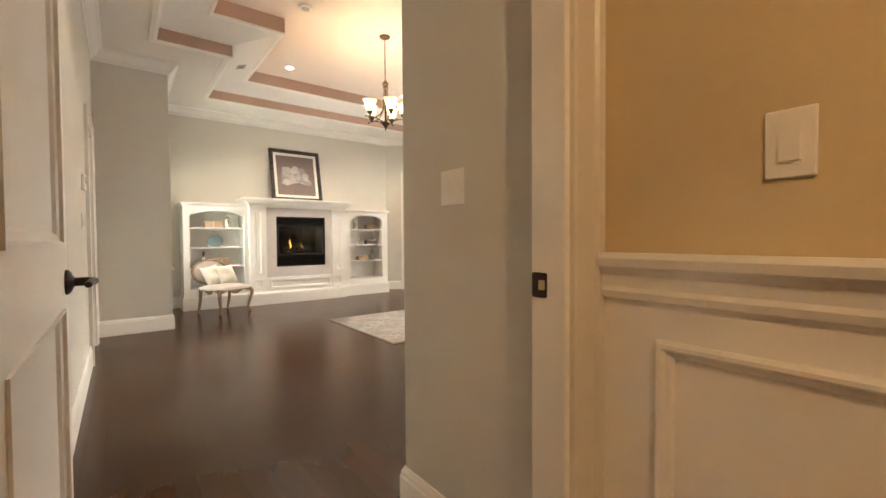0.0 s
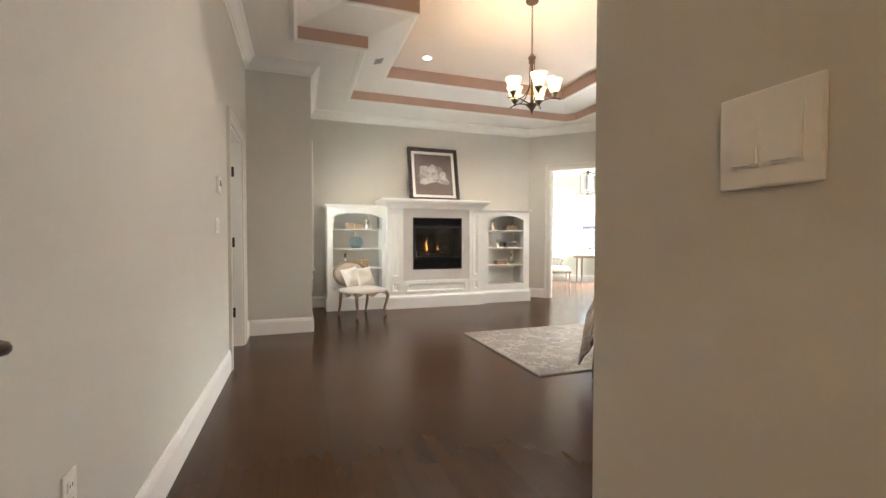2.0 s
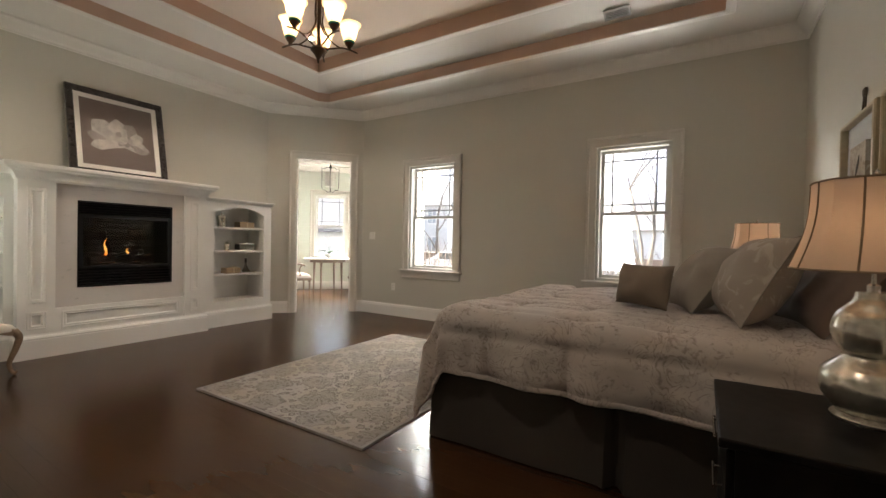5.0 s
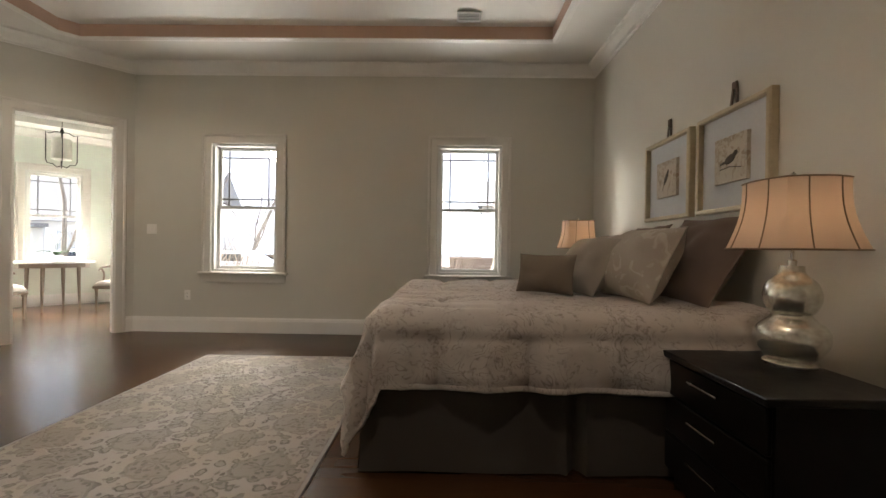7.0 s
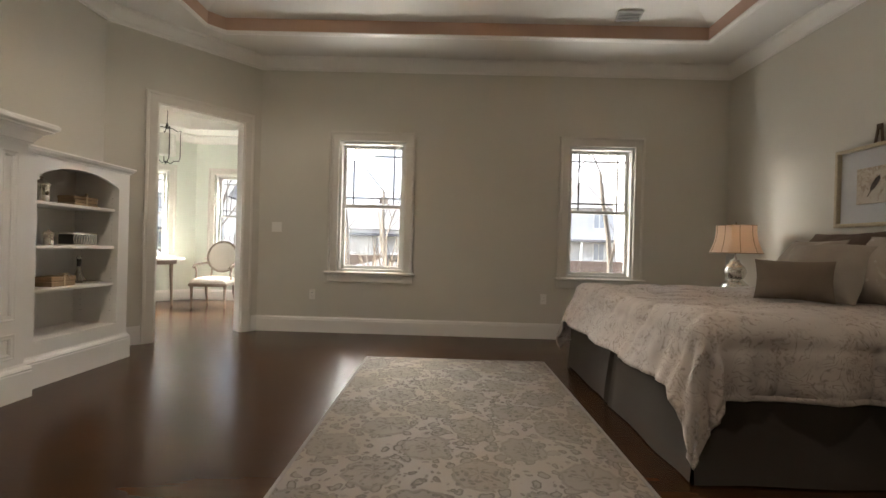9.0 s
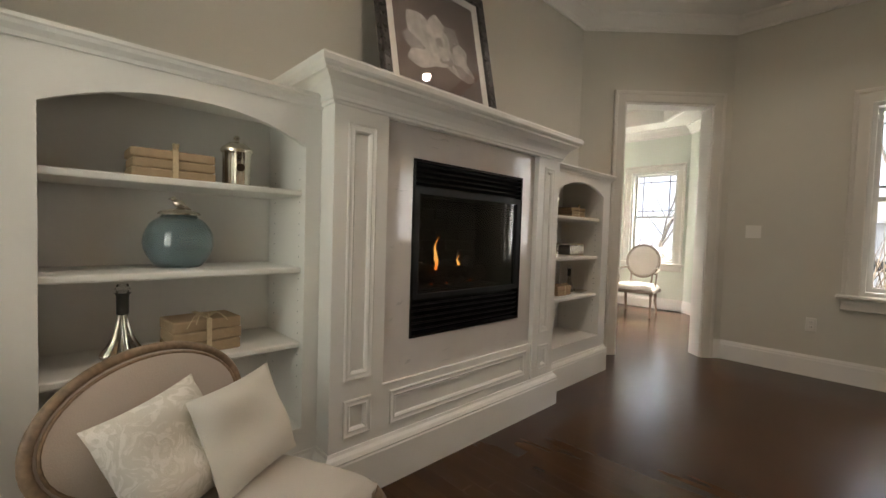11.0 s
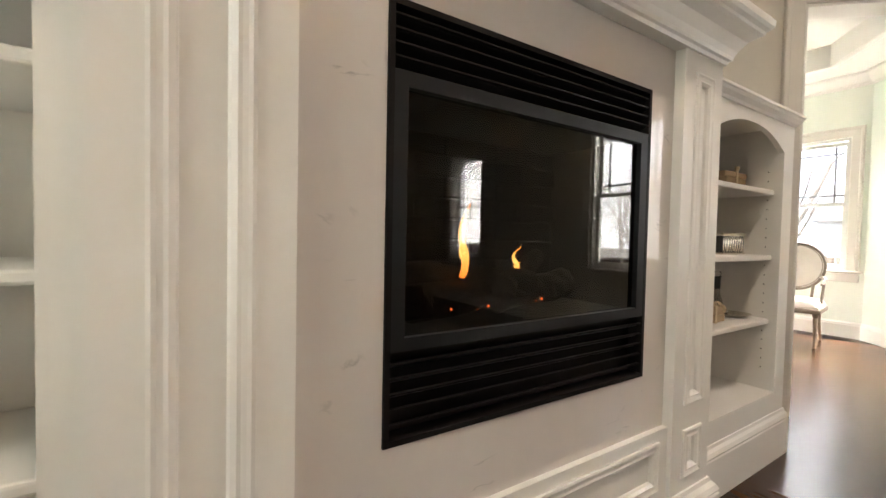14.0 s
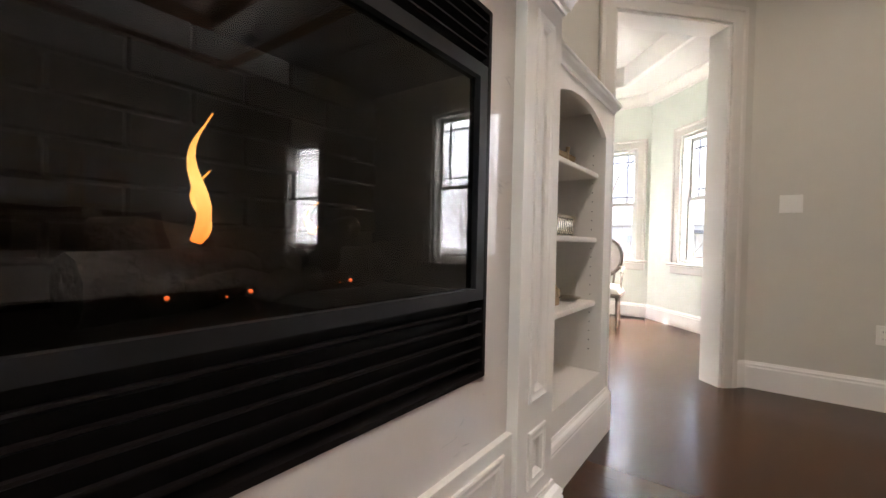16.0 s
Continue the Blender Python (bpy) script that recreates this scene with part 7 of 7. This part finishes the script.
def house(x, y, turn, w, d, h, roof, cols, rows, label):
    root = thing("house", pose(x, y, GZ, 0, 0, turn), label, "house", "houses beyond the garden")
    part("wall", a_box((-w / 2, -d / 2, 0), (w / 2, d / 2, h)), M_SIDING, root)
    bm = bmesh.new()
    o = 0.4
    v = [bm.verts.new(p) for p in ((-w / 2 - o, -d / 2 - o, h), (w / 2 + o, -d / 2 - o, h), (w / 2 + o, d / 2 + o, h), (-w / 2 - o, d / 2 + o, h), (0, -d / 2 - o, h + roof), (0, d / 2 + o, h + roof))]
    for f in ((0, 3, 5, 4), (1, 4, 5, 2), (0, 4, 1), (3, 2, 5), (0, 1, 2, 3)):
        bm.faces.new([v[k] for k in f])
    part("roof", bm, M_ROOF, root)
    part("chimney", a_box((w * 0.2, 0.0, h), (w * 0.2 + 0.7, 0.8, h + roof + 0.8)), M_FENCE, root)
    for face in (-1, 1):
        for r in range(rows):
            for c in range(cols):
                yy = -d / 2 + d * (c + 0.5) / cols
                z = 1.0 + r * 2.8
                wn = part("window", a_box((face * w / 2 - 0.03, yy - 0.55, z - 0.05), (face * w / 2 + 0.05, yy + 0.55, z + 1.6), 0.01, 1), M_SASH, root)
                part("pane", a_box((face * w / 2 + face * 0.052, yy - 0.42, z + 0.08), (face * w / 2 + face * 0.06, yy - 0.04, z + 1.48)), M_HPANE, wn)
                part("pane", a_box((face * w / 2 + face * 0.052, yy + 0.04, z + 0.08), (face * w / 2 + face * 0.06, yy + 0.42, z + 1.48)), M_HPANE, wn)
    part("porch_roof", a_box((-w / 2 - 1.6, -d / 4, 2.6), (-w / 2, d / 4, 2.8)), M_ROOF, root)
    for yy in (-d / 4 + 0.1, 0, d / 4 - 0.1):
        part("porch_post", lathe(bmesh.new(), [(0.0, 0.0), (0.1, 0.0), (0.09, 2.6), (0.0, 2.6)], 12, (-w / 2 - 1.5, yy, 0)), M_SIDING, root)
    return root


house(38, 30, 12, 9, 13, 5.6, 3.0, 4, 2, "white two-storey clapboard house with a grey roof")
house(42, -8, -6, 9, 14, 5.6, 3.0, 4, 2, "white two-storey clapboard house with a grey roof")
house(40, 10, 4, 8, 11, 3.2, 2.6, 3, 1, "low white clapboard house with a grey roof")
house(24, 30, 50, 8, 11, 3.0, 3.2, 3, 1, "white garage house with a grey shingle roof")
house(14, 42, 80, 8, 12, 5.6, 3.0, 4, 2, "white clapboard house north of the garden")


def bare_tree(x, y, height, seed, lean_to=(0, 0)):
    root = thing("bare_tree", pose(x, y, GZ), "leafless tree with pale bark in the garden", "tree", "bare garden trees")
    r = random.Random(seed)
    trunk, crown = bmesh.new(), bmesh.new()

    def grow(bm, p, d, ln, rad, depth):
        pts, q = [p], Vector(p)
        for _ in range(4):
            d = (d + Vector((r.uniform(-0.16, 0.16), r.uniform(-0.16, 0.16), r.uniform(-0.03, 0.12)))).normalized()
            q = q + d * ln / 4
            pts.append(q.copy())
        tube(bm, pts, [rad * (1 - 0.13 * i) for i in range(5)], 6 if depth > 1 else 4)
        if depth == 0:
            return
        for _ in range(3 if depth > 1 else 4):
            s = r.randint(1, 4)
            a = r.uniform(0, 2 * math.pi)
            side = Vector((math.cos(a), math.sin(a), r.uniform(0.2, 0.9)))
            grow(crown, pts[s], (d * 0.7 + side * 0.75).normalized(), ln * r.uniform(0.5, 0.75), rad * (1 - 0.13 * s) * 0.55, depth - 1)

    d0 = Vector((lean_to[0], lean_to[1], 1)).normalized()
    grow(trunk, Vector((0, 0, 0)), d0, height * 0.5, height * 0.012, 4)
    part("trunk", trunk, M_BARK, root, smooth=True)
    part("crown", crown, M_BARK, root, "bare spreading twigs", smooth=True)


for k, (x, y, h) in enumerate(((14.5, 7.2, 9), (16, 4.6, 10), (12.5, 1.4, 8), (13.2, 5.6, 7), (14.6, 2.9, 8), (17, -2.5, 10), (21, 12.5, 10), (16, 17, 9), (26, 18, 11), (24, 4, 10), (26, -9, 11), (12, 20, 9))):
    bare_tree(x, y, h, 20 + k, (0.1 * math.sin(k * 2.1), 0.12 * math.cos(k * 1.7)))


def brush(x, y, w, d, h, n, seed):
    r = random.Random(seed)
    bm = bmesh.new()
    for _ in range(n):
        p = Vector((x + r.uniform(-w, w), y + r.uniform(-d, d), GZ))
        a = r.uniform(0, 2 * math.pi)
        o = Vector((math.cos(a), math.sin(a), 0)) * r.uniform(0.1, 0.9)
        t = Vector((0, 0, h * r.uniform(0.4, 1.0)))
        tube(bm, [p, p + o * 0.35 + t * 0.6, p + o + t * 0.95], [0.018, 0.012, 0.004], 4, False)
    tagged(part("brush", bm, M_TWIG), "tangle of dry leafless brush outside the window", "shrub", kind="stuff")


brush(10.4, 8.6, 0.8, 1.6, 2.2, 240, 1)
brush(11.5, 3.4, 0.9, 1.5, 2.0, 240, 2)
brush(9.6, 5.1, 0.5, 0.7, 2.3, 130, 5)
brush(29, 12, 0.9, 20, 1.6, 300, 3)
con = thing("conifer", pose(21, 36, GZ), "dark green conifer beyond the dining bay", "tree")
part("trunk", tube(bmesh.new(), [(0, 0, 0), (0, 0, 9)], [0.22, 0.03], 8), M_BARK, con, smooth=True)
r = random.Random(9)
bm = bmesh.new()
for k in range(520):
    z = 1.0 + 8.2 * (k / 520)
    a = k * 2.399
    ln = (9.6 - z) * 0.30 * r.uniform(0.6, 1.1)
    c, s = math.cos(a), math.sin(a)
    w = 0.22 * r.uniform(0.7, 1.3)
    p = [(0, 0, z), (c * ln * 0.6 - s * w, s * ln * 0.6 + c * w, z - 0.1 * ln), (c * ln, s * ln, z - 0.3 * ln), (c * ln * 0.6 + s * w, s * ln * 0.6 - c * w, z - 0.1 * ln), (c * ln * 0.6, s * ln * 0.6, z - 0.22 * ln)]
    v = [bm.verts.new(q) for q in p]
    for f in ((0, 1, 2), (0, 2, 3), (0, 4, 1), (0, 3, 4), (1, 4, 2), (2, 4, 3)):
        bm.faces.new([v[i] for i in f])
part("crown", bm, M_NEEDLE, con, "drooping needle boughs")


def car(x, y, turn, label):
    root = thing("parked_car", pose(x, y, GZ + 0.012, 0, 0, turn), label, "car", "cars parked on the lane")
    bm = bmesh.new()
    prof = [(-2.2, 0.32), (2.2, 0.32), (2.28, 0.6), (2.15, 0.85), (1.2, 0.98), (0.55, 1.45), (-1.2, 1.5), (-1.95, 1.05), (-2.25, 0.95)]
    a = [bm.verts.new((px, -0.88, pz)) for px, pz in prof]
    b = [bm.verts.new((px, 0.88, pz)) for px, pz in prof]
    n = len(prof)
    for i in range(n):
        bm.faces.new((a[i], a[(i + 1) % n], b[(i + 1) % n], b[i]))
    bm.faces.new(a[::-1])
    bm.faces.new(b)
    bmesh.ops.bevel(bm, geom=list(bm.edges), offset=0.06, segments=2, affect="EDGES")
    body = part("body", bm, M_CAR, root, smooth=True)
    for sy in (-1, 1):
        part("side_window", a_box((-1.25, sy * 0.885 - 0.01, 1.02), (0.6, sy * 0.885 + 0.01, 1.36), 0.008, 1), M_CARG, body)
        for px in (-1.4, 1.4):
            wh = part("wheel", lathe(bmesh.new(), [(0.0, -0.1), (0.3, -0.1), (0.33, -0.05), (0.33, 0.05), (0.3, 0.1), (0.0, 0.1)], 20), M_TYRE, root, smooth=True, at=pose(px, sy * 0.80, 0.33, 90, 0, 0))
            part("rim", lathe(bmesh.new(), [(0.0, -0.105), (0.19, -0.105), (0.2, -0.09), (0.2, 0.09), (0.19, 0.105), (0.0, 0.105)], 16), M_CHROME, wh, smooth=True)


car(20.5, 13.2, 86, "silver car parked on the lane")
car(21.0, 6.2, 92, "silver car parked on the lane")
car(20.8, 20.5, 88, "silver car parked on the lane")

# self-lit ring added all round the horizon, in place of pale hazy sky
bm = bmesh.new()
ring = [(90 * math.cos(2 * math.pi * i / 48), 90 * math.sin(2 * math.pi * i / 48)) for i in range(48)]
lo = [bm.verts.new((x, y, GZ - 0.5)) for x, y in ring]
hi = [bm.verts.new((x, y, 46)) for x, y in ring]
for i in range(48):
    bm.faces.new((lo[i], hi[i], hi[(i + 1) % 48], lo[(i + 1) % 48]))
tagged(part("backdrop", bm, glow("sky_glow_backdrop", (0.95, 0.97, 1.0), 0.115)), "glowing backdrop ring in place of the pale hazy sky", "backdrop", kind="structure")

# ---- floor boards, last ----
def board_material():
    m = bpy.data.materials.new("stained_oak_board")
    m.use_nodes = True
    nt = m.node_tree
    b = nt.nodes["Principled BSDF"]
    L = nt.links.new
    tc = nt.nodes.new("ShaderNodeTexCoord")
    info, geo = nt.nodes.new("ShaderNodeObjectInfo"), nt.nodes.new("ShaderNodeNewGeometry")
    add = nt.nodes.new("ShaderNodeMath")
    add.operation = "ADD"
    L(info.outputs["Random"], add.inputs[0])
    L(geo.outputs["Random Per Island"], add.inputs[1])
    fr = nt.nodes.new("ShaderNodeMath")
    fr.operation = "FRACT"
    L(add.outputs[0], fr.inputs[0])
    off = nt.nodes.new("ShaderNodeCombineXYZ")
    mul = nt.nodes.new("ShaderNodeMath")
    mul.operation = "MULTIPLY"
    mul.inputs[1].default_value = 37.0
    L(fr.outputs[0], mul.inputs[0])
    L(mul.outputs[0], off.inputs[0])
    L(mul.outputs[0], off.inputs[2])
    va = nt.nodes.new("ShaderNodeVectorMath")
    va.operation = "ADD"
    L(tc.outputs["Object"], va.inputs[0])
    L(off.outputs[0], va.inputs[1])
    mp = nt.nodes.new("ShaderNodeMapping")
    mp.inputs["Scale"].default_value = (16, 0.9, 10)
    L(va.outputs[0], mp.inputs["Vector"])
    n = nt.nodes.new("ShaderNodeTexNoise")
    n.inputs["Scale"].default_value, n.inputs["Detail"].default_value, n.inputs["Distortion"].default_value = 1.0, 2, 0.3
    L(mp.outputs[0], n.inputs["Vector"])
    r = nt.nodes.new("ShaderNodeValToRGB")
    r.color_ramp.elements[0].position, r.color_ramp.elements[1].position = 0.25, 0.8
    r.color_ramp.elements[0].color, r.color_ramp.elements[1].color = (0.041, 0.0185, 0.0078, 1), (0.052, 0.0232, 0.0095, 1)
    L(n.outputs["Fac"], r.inputs[0])
    hs = nt.nodes.new("ShaderNodeHueSaturation")
    mr = nt.nodes.new("ShaderNodeMapRange")
    mr.inputs["To Min"].default_value, mr.inputs["To Max"].default_value = 0.88, 1.12
    L(fr.outputs[0], mr.inputs["Value"])
    L(mr.outputs[0], hs.inputs["Value"])
    L(r.outputs[0], hs.inputs["Color"])
    L(hs.outputs[0], b.inputs["Base Color"])
    sm = nt.nodes.new("ShaderNodeTexNoise")
    sm.inputs["Scale"].default_value, sm.inputs["Detail"].default_value = 1.6, 4
    pos = geo.outputs["Position"]
    L(pos, sm.inputs["Vector"])
    rr = nt.nodes.new("ShaderNodeMapRange")
    rr.inputs["To Min"].default_value, rr.inputs["To Max"].default_value = 0.20, 0.27
    L(sm.outputs["Fac"], rr.inputs["Value"])
    L(rr.outputs[0], b.inputs["Roughness"])
    b.inputs["Specular IOR Level"].default_value = 0.23
    return m


M_BOARD = board_material()
BW = 0.083
LENGTHS = (0.7, 1.0, 1.35, 1.8)


def board_verts(w, ln):
    c, t = 0.0002, 0.004
    lo = [(-w / 2, 0, -t), (w / 2, 0, -t), (w / 2, ln, -t), (-w / 2, ln, -t)]
    mid = [(x, y, -c) for x, y, _ in lo]
    hi = [(-w / 2 + c, c, 0), (w / 2 - c, c, 0), (w / 2 - c, ln - c, 0), (-w / 2 + c, ln - c, 0)]
    faces = [(8, 9, 10, 11)] + [(4 + i, 4 + (i + 1) % 4, 8 + (i + 1) % 4, 8 + i) for i in range(4)] + [(i, (i + 1) % 4, 4 + (i + 1) % 4, 4 + i) for i in range(4)]
    return lo + mid + hi, faces


BOARDS = []
for ln in LENGTHS:
    v, f = board_verts(BW - 0.0003, ln - 0.0003)
    me = bpy.data.meshes.new("plank")
    me.from_pydata(v, [], f)
    me.materials.append(M_BOARD)
    BOARDS.append(me)
floor_ob = bpy.data.objects["floor"]
rnd = random.Random(77)
allv, allf = [], []
made = 0


def spans(x):
    """The stretches of floor along y in the board row at x, room by room."""
    if x < -0.56:
        out = [(-3.6, -0.07)] if x > -2.4 else []
        return out + ([(3.7, 5.62)] if x > -2.1 else [])
    if x < 0.56:
        return [(-3.6, 5.36 if x < 0.2 else 7.2)]
    if x < 3.6:
        return ([(-3.6, -0.07)] if x < 0.7 else []) + [(0.68, 7.2)]
    if x < 5.3:
        return [(0.68, 9.74)]
    if x < 7.75:
        return [(6.2 - 0.17 * (x - 5.3) if x < 6.5 else x - 0.5, 9.74 if x < 6.4 else 16.14 - x)]
    return []


x = -2.4
while x < 7.8:
    for y0, y1 in spans(x):
        y = y0
        first_k = rnd.randrange(len(LENGTHS))
        while y < y1 - 0.02:
            k = first_k if y == y0 else rnd.randrange(len(LENGTHS))
            ln = LENGTHS[k] * (0.55 if y == y0 and first_k % 2 else 1.0)
            whole = ln == LENGTHS[k] and y + ln <= y1
            ln = min(ln, y1 - y)
            if whole and -0.5 < x < 3.4 and 0.0 < y < 6.4 and made < 300:
                ob = new("plank", BOARDS[k])
                ob.location = (x, y, 0.0)
                ob.parent = floor_ob
                made += 1
            else:
                v, f = board_verts(BW - 0.0003, ln - 0.0003)
                o = len(allv)
                allv += [(a + x, b + y, c) for a, b, c in v]
                allf += [tuple(o + i for i in q) for q in f]
            y += ln
    x += BW
me = bpy.data.meshes.new("planks")
me.from_pydata(allv, [], allf)
me.materials.append(M_BOARD)
far = new("planks", me)
far.parent = floor_ob
tagged(far, "dark stained oak strips away from the hall", kind="stuff")
